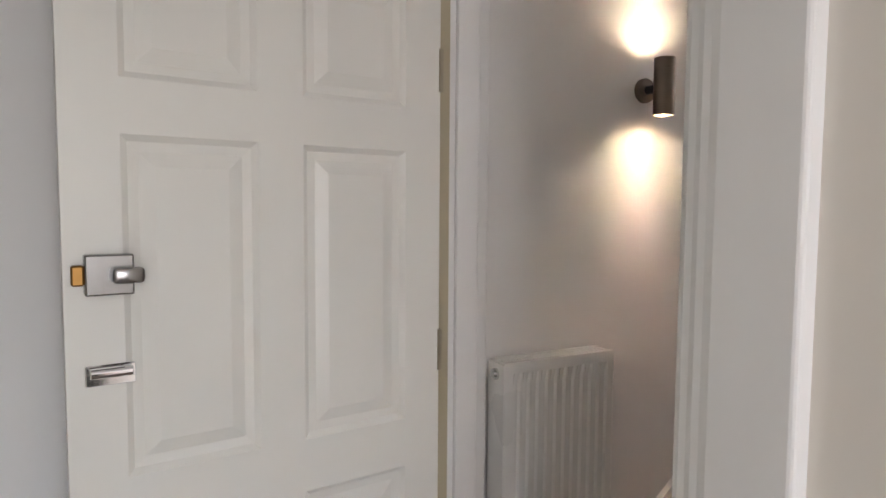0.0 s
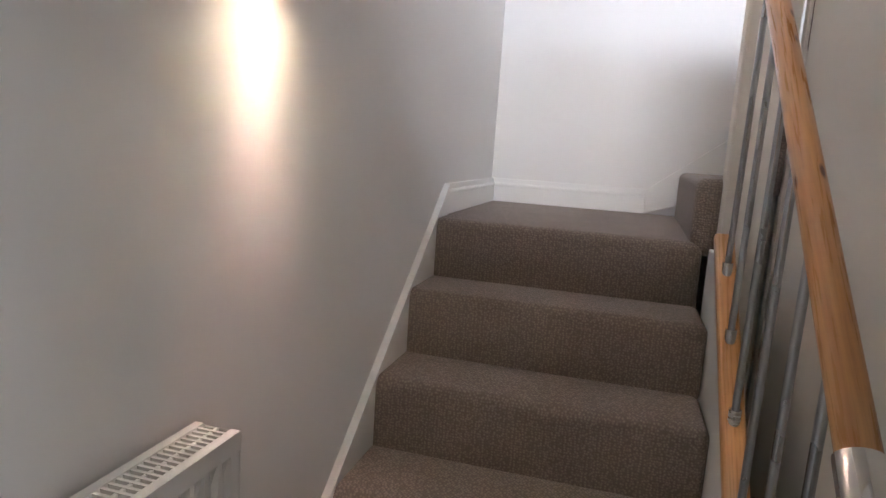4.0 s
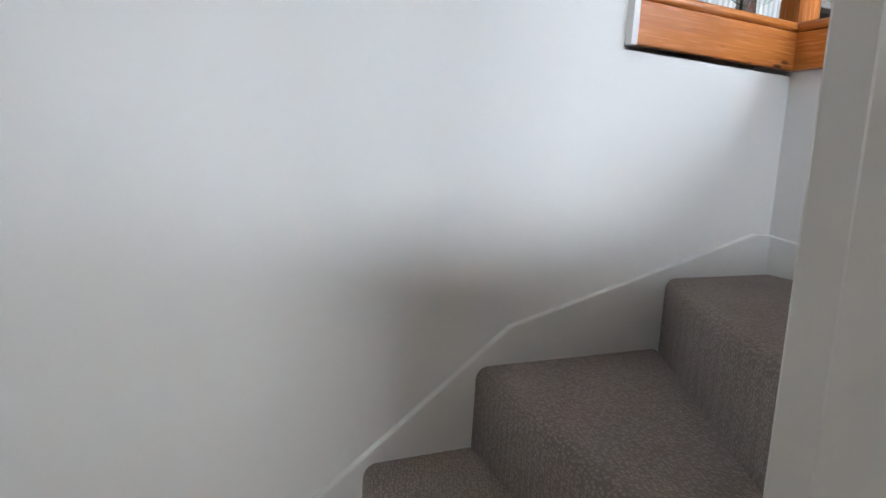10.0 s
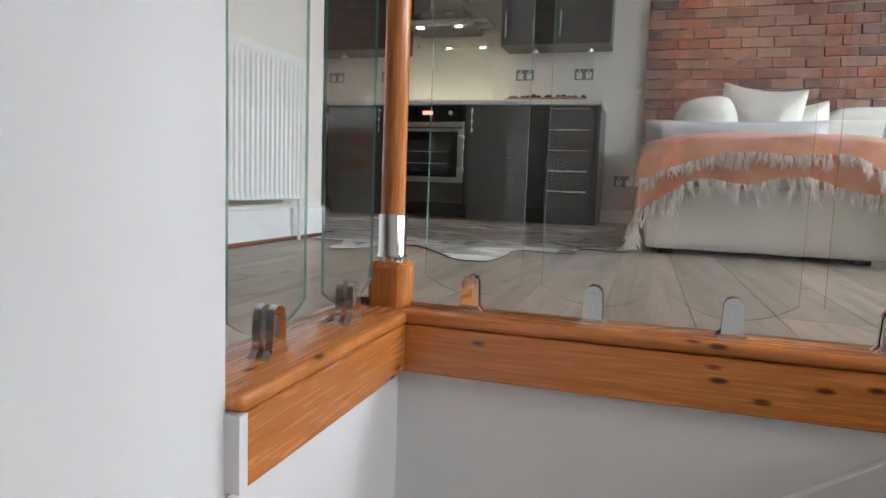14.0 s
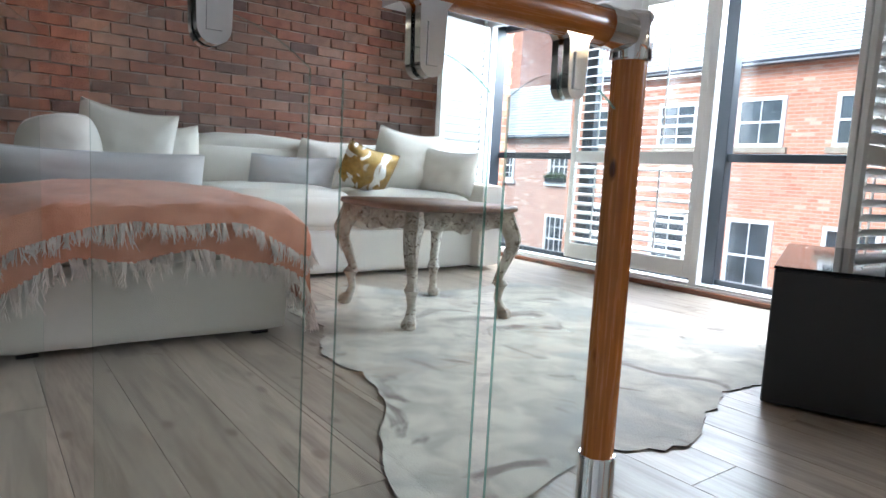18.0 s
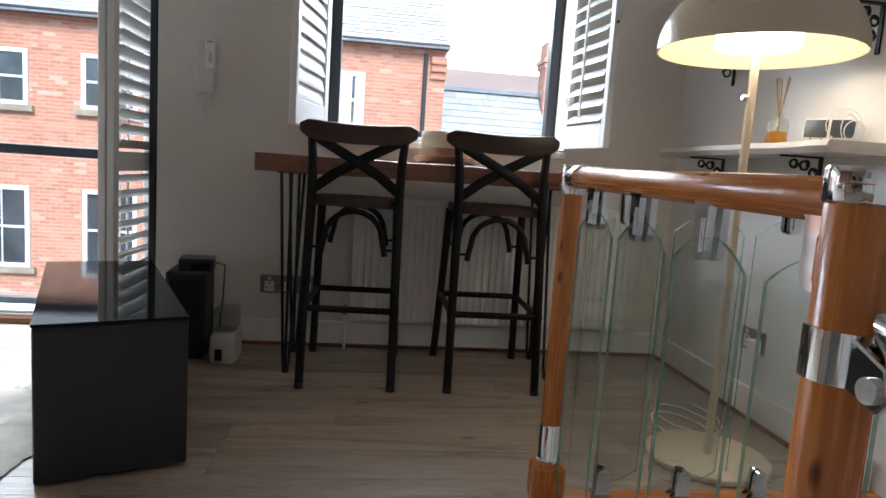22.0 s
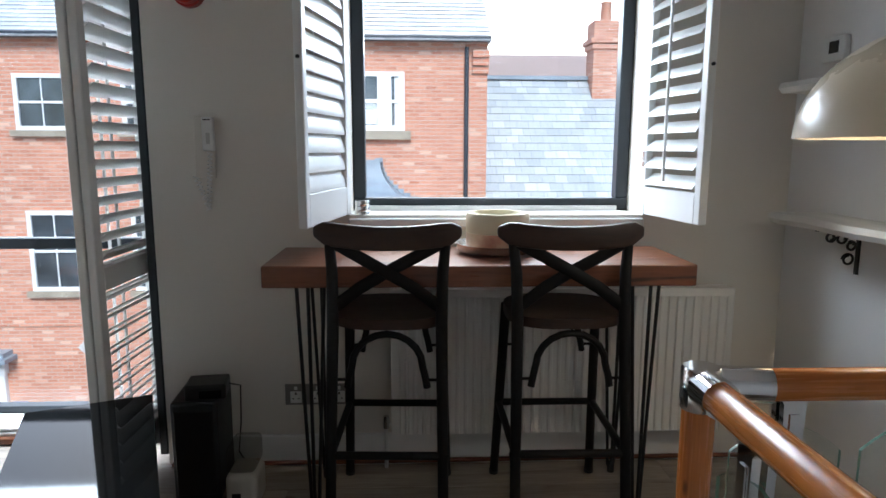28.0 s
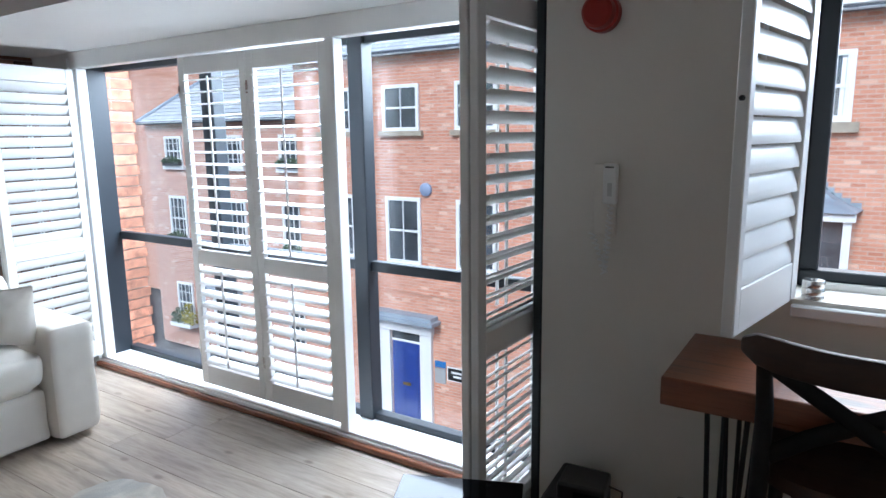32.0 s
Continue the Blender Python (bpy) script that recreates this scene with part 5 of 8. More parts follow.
part("seat_cushion", soft_block(4.73, 5.5, -3.21, -2.32, 0.28, 0.48, 0.07, 0.05, 5), LINEN, sofa, smooth=True)
part("backrest", soft_block(5.45, 5.92, -3.42, -0.76, 0.06, 0.76, 0.10, 0.03, 6), LINEN, sofa, smooth=True)
part("armrest", soft_block(4.70, 5.9, -3.44, -3.22, 0.02, 0.58, 0.035, 0.012, 7), LINEN, sofa, smooth=True)
part("back_cushion", soft_block(5.22, 5.52, -2.30, -1.46, 0.45, 0.775, 0.11, 0.05, 8), LINEN, sofa, smooth=True)
part("back_cushion", soft_block(5.22, 5.52, -3.2, -2.34, 0.45, 0.765, 0.11, 0.05, 9), LINEN, sofa, smooth=True)
for x, y in ((3.74, -0.58), (3.74, -1.33), (5.6, -0.58), (5.6, -3.35), (4.86, -3.3), (4.9, -1.55)):
    part("foot", boxes((x - 0.03, x + 0.03, y - 0.03, y + 0.03, 0, 0.04)), BLKPL, sofa)


def pillow(name, m, w, h, t, mat, label, seed=0, sag=0.0, rnd=0.10):
    """A filled cushion, standing on its lower edge; local x across, z up."""
    bm = bmesh.new()
    n = 22
    for s in (-1, 1):
        def fn(u, v):
            a, b = 2 * u - 1, 2 * v - 1
            k = max(0.0, (1 - abs(a) ** 2.3) * (1 - abs(b) ** 2.3)) ** 0.6
            ra, rb = a * math.sqrt(1 - rnd * b * b), b * math.sqrt(1 - rnd * a * a)
            x = ra * w / 2 * (1 - 0.06 * (1 - b * b))
            z = (rb + 1) / 2 * h - 0.09 * h * (1 - a * a) * b
            q = Vector((x * 7 + seed, z * 7, s * 3))
            y = s * (t / 2 * k + 0.016 * k * noise.noise(q) + 0.010 * k * noise.noise(q * 2.7)) - sag * (1 - b) * (1 - a * a)
            return (x, y, z)
        grid(bm, fn, n, n)
    bmesh.ops.remove_doubles(bm, verts=bm.verts, dist=1e-4)
    ob = thing(name, m, label, "cushion", "cushions on the sofa")
    part("cover", bm, mat, ob, smooth=True)
    line = [(2 * k / 24 - 1) * 0.98 for k in range(25)]
    part("seam", sweep(bmesh.new(), [(a * math.sqrt(1 - rnd) * w / 2, 0, (math.sqrt(1 - rnd * a * a) + 1) / 2 * h - 0.09 * h * (1 - a * a)) for a in line], 0.004, 6), mat, ob, smooth=True)
    return ob


pillow("bolster_cushion", pose(4.70, -0.925, F + 0.47, 14, 0, -89), 0.98, 0.215, 0.15, LINENG, "long pale grey bolster cushion on the chaise", 1)
pillow("cushion", pose(4.98, -0.82, F + 0.47, 16, -10, -80), 0.40, 0.41, 0.26, LINEN, "plump round white linen cushion on the chaise", 2, rnd=0.52)
pillow("cushion", pose(5.06, -1.07, F + 0.47, 18, 7, -96), 0.47, 0.46, 0.22, LINEN, "plump white linen cushion on the chaise", 3, rnd=0.10)
pillow("cushion", pose(5.26, -1.32, F + 0.49, 16, -7, -90), 0.46, 0.35, 0.20, LINEN, "white linen cushion against the sofa back", 4)
pillow("cushion", pose(5.06, -2.01, F + 0.49, 20, 0, -92), 0.56, 0.235, 0.16, LINENG, "low pale lilac-grey cushion on the seat", 5)
pillow("cushion", pose(5.06, -2.77, F + 0.48, 14, 4, -86), 0.54, 0.46, 0.19, LINEN, "square white cushion on the seat", 6)
pillow("cushion", pose(4.93, -3.07, F + 0.49, 16, 4, -124), 0.42, 0.34, 0.17, LINEN, "white cushion leaning in the corner of the armrest", 7)
pillow("cushion", pose(5.30, -2.32, F + 0.60, 26, 0, -82), 0.46, 0.25, 0.16, LINEN, "white cushion laid on the sofa back", 8)

# sequin cushion, gold and silver
GOLD = material("gold_sequins", (0.40, 0.25, 0.07), 0.34, metal=0.8, var=0.25, scale=40, fine=260, bump=0.8, dist=0.004)
_n = GOLD.node_tree
_tc, _no, _mx = (_n.nodes.new("ShaderNode" + k) for k in ("TexCoord", "TexNoise", "MixRGB"))
_no.inputs["Scale"].default_value, _no.inputs["Distortion"].default_value = 5.0, 1.5
_n.links.new(_tc.outputs["Object"], _no.inputs["Vector"])
_b = _n.nodes["Principled BSDF"].inputs["Base Color"]
_n.links.new(_b.links[0].from_socket, _mx.inputs[1])
_mx.inputs[2].default_value = (0.72, 0.71, 0.68, 1)
_n.links.new(ramp(_n, _no.outputs["Fac"], ((0.47, (0, 0, 0)), (0.50, (1, 1, 1)))), _mx.inputs["Fac"])
_n.links.new(_mx.outputs[0], _b)
pillow("sequin_cushion", pose(4.96, -2.42, F + 0.49, 18, 12, -88), 0.40, 0.32, 0.14, GOLD, "gold and silver sequin cushion", 9)

# throw over the chaise end, folded double
def drape(front, near, far, lift):
    """A layer of the throw: how far it hangs over the front and over the two sides."""
    half = 0.475

    def fn(u, v):
        w = -(half + near) + v * (2 * half + near + far)
        hang = front - 0.012 + 0.055 * min(1.0, abs(w) / half) ** 3 + 0.012 * math.sin(w * 17 + lift * 200)
        s = u * (0.93 + hang) - hang
        over, d = max(0.0, abs(w) - half), max(0.0, -s)
        q = Vector((s * 4, w * 5, 1 + lift * 90))
        n = 0.014 * noise.noise(q) + 0.008 * noise.noise(q * 2.6)
        z = 0.528 + lift - 0.05 * min(1, abs(w) / half) ** 4 - 0.045 * math.exp(-max(s, 0) * 9) - max(d, over) - 0.25 * min(d, over)
        x = 3.634 + max(s, 0) - lift - (0.016 * min(1, d * 9) + abs(n) * 0.8 if d else 0)
        y = -0.965 + math.copysign(min(abs(w), half + 0.012 + lift) + 0.03 * min(1, over * 6), w) + (1.4 * n if over else 0)
        return (x, y, max(0.07, z + n))
    return fn


throw = thing("throw_blanket", pose(0, 0, F), "peach mohair throw with a cream fringe folded over the chaise", "blanket")
rng = random.Random(4)


def fringe(points, out, ln):
    """Hanks of yarn of uneven length along a hem."""
    bm = bmesh.new()
    for p, q in zip(points, points[1:]):
        for _ in range(max(1, round((q - p).length / 0.011))):
            a0 = p.lerp(q, rng.random())
            k = ln * rng.uniform(0.55, 1.25) * (1 + 0.5 * noise.noise(a0 * 9))
            lean = Vector((rng.uniform(-0.18, 0.18), rng.uniform(-0.28, 0.28), -1))
            for _ in range(rng.choice((4, 5, 7))):
                a = a0 + Vector((rng.uniform(-0.005, 0.005), rng.uniform(-0.005, 0.005), 0.006))
                d = lean + Vector((rng.uniform(-0.12, 0.12), rng.uniform(-0.12, 0.12), 0))
                kk = k * rng.uniform(0.75, 1.1)
                m = a + Vector(out) * 0.014 + d * kk * 0.5
                e = a + Vector(out) * 0.018 + d * kk + Vector((rng.uniform(-0.012, 0.012), rng.uniform(-0.012, 0.012), 0))
                e.z = max(e.z, 0.015)
                sweep(bm, [a, m, e], [0.0019, 0.0021, 0.0010], 3, caps=False)
    return bm


for front, near, far, lift, ln in ((0.175, 0.33, 0.36, 0.0, 0.072), (0.085, 0.10, 0.12, 0.013, 0.055)):
    bm = bmesh.new()
    edge = grid(bm, drape(front, near, far, lift), 50, 60)
    hem, side_a, side_b = [v.co.copy() for v in edge[0]], [e[0].co.copy() for e in edge], [e[-1].co.copy() for e in edge]
    part("cloth", bm, THROW, throw, smooth=True)
    for pts, out in ((hem, (-1, 0, 0)), (side_a, (0, -1, 0)), (side_b, (0, 1, 0))):
        tagged(part("fringe", fringe(pts, out, ln), FRINGE, throw, "cream wool fringe"), kind="stuff")


# carved side table
def side_table():
    t = thing("side_table", pose(3.79, -2.14, F), "distressed white carved side table with cabriole legs and wooden top", "table")
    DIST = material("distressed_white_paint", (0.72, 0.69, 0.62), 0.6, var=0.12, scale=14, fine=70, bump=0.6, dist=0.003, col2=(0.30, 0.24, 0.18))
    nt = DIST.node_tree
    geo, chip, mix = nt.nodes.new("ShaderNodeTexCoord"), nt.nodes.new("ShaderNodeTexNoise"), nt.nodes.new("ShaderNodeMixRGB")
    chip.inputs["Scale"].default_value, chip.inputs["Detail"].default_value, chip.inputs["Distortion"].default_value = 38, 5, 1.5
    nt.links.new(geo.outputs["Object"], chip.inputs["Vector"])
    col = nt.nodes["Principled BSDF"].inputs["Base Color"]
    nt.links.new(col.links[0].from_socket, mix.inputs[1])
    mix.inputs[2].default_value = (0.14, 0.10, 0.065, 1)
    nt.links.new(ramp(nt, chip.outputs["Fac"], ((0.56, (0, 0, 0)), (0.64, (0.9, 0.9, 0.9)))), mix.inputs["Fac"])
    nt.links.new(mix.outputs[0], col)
    TOPW = wood("worn_table_top", (0.20, 0.10, 0.06), (0.10, 0.05, 0.03), 0.38, grain=(1, 10, 10), scale=2, bump=0.2)
    a, b, h = 0.325, 0.315, 0.515
    bm = bmesh.new()
    n = 96
    def rim(k, grow):
        th = 2 * math.pi * k / n
        c, s = math.cos(th), math.sin(th)
        e = 0.32
        wob = 1 + 0.018 * math.cos(8 * th)
        return (math.copysign(abs(c) ** e, c) * a * wob * grow, math.copysign(abs(s) ** e, s) * b * wob * grow)
    lv = [(0.96, h - 0.030), (1.0, h - 0.024), (1.01, h - 0.015), (1.0, h - 0.004), (0.985, h)]
    rings = [[bm.verts.new((*rim(k, g), z)) for k in range(n)] for g, z in lv]
    bm.faces.new(rings[0][::-1]), bm.faces.new(rings[-1])
    for p, q in zip(rings, rings[1:]):
        for k in range(n):
            bm.faces.new((p[k], p[(k + 1) % n], q[(k + 1) % n], q[k]))
    part("tabletop", bm, TOPW, t, "worn brown wooden top", smooth=True)
    for ang in range(4):
        m = Matrix.Rotation(radians(90 * ang), 4, "Z")
        half, off = (0.25, 0.265) if ang % 2 == 0 else (0.26, 0.255)
        bm = bmesh.new()
        def apron(u, v):
            x = (2 * u - 1) * half
            q = 2 * u - 1
            low = h - 0.105 - 0.035 * math.exp(-(q / 0.16) ** 2) + 0.018 * math.cos(q * 7) * (1 - abs(q))
            z = (h - 0.03) * (1 - v) + low * v
            rel = 0.010 * math.sin(v * math.pi) + 0.006 * math.sin(q * 26) * math.sin(v * 9) + 0.005 * noise.noise(Vector((x * 40, z * 40, ang)))
            rel += 0.022 * math.exp(-(q / 0.12) ** 2) * math.sin(min(1, v) * math.pi * 0.9)
            return (x, -off - rel, z)
        vs = grid(bm, apron, 44, 14)
        back = [[bm.verts.new((v.co.x, -off + 0.018, v.co.z)) for v in r] for r in (vs[0], vs[-1])]
        box(bm, -half, half, -off + 0.002, -off + 0.018, h - 0.09, h - 0.03)
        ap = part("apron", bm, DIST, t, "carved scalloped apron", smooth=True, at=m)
        # a shell in the middle, and a vine of scrolls to either side
        shell = bmesh.new()
        for j in range(7):
            f = radians(-66 + 22 * j)
            sweep(shell, [(0.008 * math.sin(f), -off - 0.018, h - 0.128 + 0.008 * math.cos(f)), (0.026 * math.sin(f), -off - 0.034, h - 0.124 + 0.026 * math.cos(f)), (0.046 * math.sin(f), -off - 0.026, h - 0.124 + 0.046 * math.cos(f))], [0.004, 0.009, 0.005], 7)
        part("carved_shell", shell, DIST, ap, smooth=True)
        for sx in (-1, 1):
            vine = bmesh.new()
            sweep(vine, [(sx * (0.045 + 0.0105 * k), -off - 0.014, h - 0.072 + 0.014 * math.sin(k * 0.75)) for k in range(20)], 0.0048, 7)
            for cx, cz, r0 in ((0.088, h - 0.066, 0.023), (0.140, h - 0.080, 0.019), (0.188, h - 0.062, 0.019), (0.225, h - 0.082, 0.016)):
                sweep(vine, [(sx * (cx + r0 * (1 - k / 18) * math.cos(k * 0.7)), -off - 0.016 - 0.0004 * k, cz + r0 * (1 - k / 18) * math.sin(k * 0.7)) for k in range(15)], [0.0062 - 0.0002 * k for k in range(15)], 6)
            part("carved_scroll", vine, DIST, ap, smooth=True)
    prof = [(0.0, h - 0.03, 0.030), (0.012, h - 0.09, 0.034), (0.030, h - 0.14, 0.030), (0.030, h - 0.19, 0.024), (0.012, h - 0.26, 0.019), (-0.004, h - 0.32, 0.017), (-0.004, h - 0.345, 0.024), (0.004, h - 0.36, 0.026), (0.0, h - 0.375, 0.018), (-0.006, 0.09, 0.015), (0.004, 0.05, 0.018), (0.016, 0.028, 0.026), (0.018, 0.012, 0.025), (0.014, 0.0, 0.017)]
    for sx, sy in ((-1, -1), (1, -1), (1, 1), (-1, 1)):
        bm = sweep(bmesh.new(), [(sx * (0.262 + o), sy * (0.242 + o), z) for o, z, r in prof][::-1], [r * 1.22 for o, z, r in prof][::-1], 14)
        for v in bm.verts:
            v.co += 0.003 * noise.noise_vector(v.co * 45)
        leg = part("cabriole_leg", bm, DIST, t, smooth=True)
        knee = bmesh.new()
        for lat in (-0.022, -0.008, 0.008, 0.022):
            sweep(knee, [(sx * (0.262 + o + r * 0.80) + lat * sy * 0.7, sy * (0.242 + o + r * 0.80) - lat * sx * 0.7, z) for o, z, r in prof[:5]], [0.007, 0.008, 0.007, 0.006, 0.003], 7)
        for z0, r0 in ((h - 0.352, 0.030), (h - 0.338, 0.024)):
            sweep(knee, [(sx * 0.259 + r0 * math.cos(k * math.pi / 8), sy * 0.239 + r0 * math.sin(k * math.pi / 8), z0 + 0.004 * math.sin(k * 2)) for k in range(17)], 0.0055, 6)
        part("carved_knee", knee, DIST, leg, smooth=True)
        foot = bmesh.new()
        for f in (-50, 0, 50):
            c, q = math.cos(radians(f)), math.sin(radians(f))
            dx, dy = (sx * c - sy * q) * 0.707, (sy * c + sx * q) * 0.707
            sweep(foot, [(sx * 0.268 + dx * 0.016, sy * 0.248 + dy * 0.016, 0.055), (sx * 0.276 + dx * 0.030, sy * 0.256 + dy * 0.030, 0.030), (sx * 0.276 + dx * 0.032, sy * 0.256 + dy * 0.032, 0.009)], [0.006, 0.009, 0.007], 7)
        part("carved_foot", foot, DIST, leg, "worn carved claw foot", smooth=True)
    return t


side_table()


# cow hides
def hide_material(name, base, dark, patch, pscale, thr, spot_col, spots, streak=(1, 1, 1), legs=0.0):
    """Mottled hair; streak stretches the mottling along the hide, legs whitens the far ends of the pelt."""
    m = bpy.data.materials.new(name)
    m.use_nodes = True
    nt, n = m.node_tree, m.node_tree.nodes
    L, b = nt.links.new, n["Principled BSDF"]
    tc, mp = n.new("ShaderNodeTexCoord"), n.new("ShaderNodeMapping")
    mp.inputs["Scale"].default_value = streak
    L(tc.outputs["Object"], mp.inputs["Vector"])
    big, mid, hair = (n.new("ShaderNodeTexNoise") for _ in range(3))
    for t, s, d, di in ((big, pscale, 5, 1.2), (mid, pscale * 5, 6, 0.6), (hair, 160, 3, 0)):
        t.inputs["Scale"].default_value, t.inputs["Detail"].default_value, t.inputs["Distortion"].default_value = s, d, di
        L(mp.outputs[0], t.inputs["Vector"])
    c1 = ramp(nt, mid.outputs["Fac"], ((0.35, dark), (0.62, base)))
    mx = n.new("ShaderNodeMixRGB")
    reach, far, tot = n.new("ShaderNodeVectorMath"), n.new("ShaderNodeMapRange"), n.new("ShaderNodeMath")
    reach.operation = "LENGTH"
    far.inputs["From Min"].default_value, far.inputs["From Max"].default_value, far.inputs["To Max"].default_value = 0.85, 1.25, legs
    L(tc.outputs["Object"], reach.inputs[0]), L(reach.outputs["Value"], far.inputs["Value"])
    L(big.outputs["Fac"], tot.inputs[0]), L(far.outputs[0], tot.inputs[1])
    L(ramp(nt, tot.outputs[0], ((thr - 0.03, (0, 0, 0)), (thr + 0.13, (1, 1, 1)))), mx.inputs["Fac"])
    L(c1, mx.inputs[1])
    mx.inputs[2].default_value = (*patch, 1)
    spot, ms = n.new("ShaderNodeTexNoise"), n.new("ShaderNodeMixRGB")
    spot.inputs["Scale"].default_value, spot.inputs["Detail"].default_value, spot.inputs["Distortion"].default_value = pscale * 1.6, 7, 2.0
    so = n.new("ShaderNodeVectorMath")
    so.inputs[1].default_value = (7.3, 2.1, 4.4)
    L(tc.outputs["Object"], so.inputs[0]), L(so.outputs[0], spot.inputs["Vector"])
    L(ramp(nt, spot.outputs["Fac"], ((spots, (0, 0, 0)), (spots + 0.09, (1, 1, 1)))), ms.inputs["Fac"])
    L(mx.outputs[0], ms.inputs[1])
    ms.inputs[2].default_value = (*spot_col, 1)
    L(ms.outputs[0], b.inputs["Base Color"])
    b.inputs["Roughness"].default_value, b.inputs["Sheen Weight"].default_value = 0.8, 0.12
    bp = n.new("ShaderNodeBump")
    bp.inputs["Strength"].default_value, bp.inputs["Distance"].default_value = 0.5, 0.003
    L(hair.outputs["Fac"], bp.inputs["Height"]), L(bp.outputs[0], b.inputs["Normal"])
    return m


def cow_hide(m, lobes, base_r, mat, label, seed):
    """A hide rug: a round body with lobes (degrees, reach, spread) for legs and neck; a thin pelt with a dark edge."""
    h = thing("cowhide_rug", m, label, "rug", "cowhide rugs")
    n, rows = 200, 12
    rim = []
    for k in range(n):
        a = 360 * k / n
        r = base_r
        for la, reach, spread in lobes:
            d = (a - la + 180) % 360 - 180
            r += reach * math.exp(-(d / spread) ** 2)
        th = radians(a)
        r += 0.03 * noise.noise(Vector((math.cos(th) * 4 + seed, math.sin(th) * 4, 0))) + 0.03 * noise.noise(Vector((math.cos(th) * 21 + seed, math.sin(th) * 21, 0)))
        rim.append((r * math.cos(th), r * math.sin(th)))
    bm = bmesh.new()
    c = bm.verts.new((0, 0, 0.0045))
    rings = []
    for j in range(1, rows + 1):
        f = j / rows
        rings.append([bm.verts.new((x * f, y * f, 0.0045 + 0.0025 * noise.noise(Vector((x * f * 5, y * f * 5, seed))) + (0.007 * max(0, noise.noise(Vector((x * 9, y * 9, seed)))) if f > 0.97 else 0))) for x, y in rim])
    for k in range(n):
        bm.faces.new((c, rings[0][k], rings[0][(k + 1) % n]))
    for p, q in zip(rings, rings[1:]):
        for k in range(n):
            bm.faces.new((p[k], q[k], q[(k + 1) % n], p[(k + 1) % n]))
    part("pelt", bm, mat, h, smooth=True)
    bm = bmesh.new()
    top = [bm.verts.new(v) for v in [(x * 1.0, y * 1.0, 0.0042) for x, y in rim]]
    lo = [bm.verts.new((x * 0.994, y * 0.994, 0.0005)) for x, y in rim]
    for k in range(n):
        bm.faces.new((top[k], lo[k], lo[(k + 1) % n], top[(k + 1) % n]))
    part("cut_edge", bm, material("hide_edge", (0.16, 0.125, 0.10), 0.9), h, "dark cut edge")
    return h


cow_hide(pose(3.22, -2.33, F), [(11, 0.34, 9), (38, 0.22, 12), (62, -0.05, 14), (128, 0.60, 13), (153, 0.17, 9), (180, -0.09, 10), (195, -0.06, 12), (245, 0.16, 14), (318, 0.36, 14), (350, 0.04, 12)], 0.92,
         hide_material("pale_hide", (0.60, 0.565, 0.48), (0.40, 0.37, 0.315), (0.34, 0.335, 0.32), 1.7, 0.53, (0.19, 0.155, 0.13), 0.595), "pale cream and grey cowhide rug under the side table", 2)
cow_hide(pose(4.25, 0.50, F), [(198, 0.52, 8), (173, 0.38, 6), (156, 0.14, 7), (136, -0.16, 13), (74, 0.28, 14), (219, 0.22, 7), (236, 0.20, 5), (253, 0.05, 8), (325, 0.42, 14), (20, 0.2, 14), (45, 0.32, 12), (110, 0.15, 18)], 0.90,
         hide_material("brindle_hide", (0.42, 0.385, 0.35), (0.15, 0.12, 0.10), (0.76, 0.74, 0.71), 2.6, 0.575, (0.03, 0.018, 0.014), 0.56, (1.9, 0.6, 1), 0.2), "grey-brown brindle cowhide rug in front of the kitchen", 7)

# ---- kitchen ----
KF = 5.52    # cabinet fronts


def handle_v(parent, x, y, z0, z1):
    bm = sweep(bmesh.new(), [(x - 0.028, y, z0), (x - 0.028, y, z1)], 0.006, 8)
    box(bm, x - 0.03, x, y - 0.004, y + 0.004, z0 + 0.01, z0 + 0.02), box(bm, x - 0.03, x, y - 0.004, y + 0.004, z1 - 0.02, z1 - 0.01)
    return part("handle", bm, STEEL, parent, "brushed steel bar handle", smooth=True)


def handle_h(parent, x, y0, y1, z):
    bm = sweep(bmesh.new(), [(x - 0.026, y0, z), (x - 0.026, y1, z)], 0.006, 8)
    box(bm, x - 0.028, x, y0 + 0.02, y0 + 0.03, z - 0.004, z + 0.004), box(bm, x - 0.028, x, y1 - 0.03, y1 - 0.02, z - 0.004, z + 0.004)
    return part("handle", bm, STEEL, parent, "brushed steel bar handle", smooth=True)


def base_unit(y0, y1, fronts, label):
    u = thing("base_cabinet", pose(0, 0, F), label, "cabinet", "kitchen base cabinets")
    part("carcass", boxes((KF + 0.02, XE, y0, y1, 0.12, 0.865)), KITCH, u)
    part("plinth", boxes((KF + 0.055, KF + 0.07, y0, y1, 0, 0.118)), KITCH, u, "dark plinth")
    for kind, a, b, z0, z1 in fronts:
        f = part("drawer_front" if kind == "d" else "door", boxes((KF, KF + 0.019, a + 0.002, b - 0.002, z0, z1)), KITCH, u, bevel=0.0015)
        if kind == "d":
            handle_h(f, KF, a + 0.035, b - 0.035, z1 - 0.028)
        elif kind == "l":
            handle_v(f, KF, b - 0.045, z1 - 0.20, z1 - 0.02)
        elif kind == "r":
            handle_v(f, KF, a + 0.045, z1 - 0.20, z1 - 0.02)
    return u


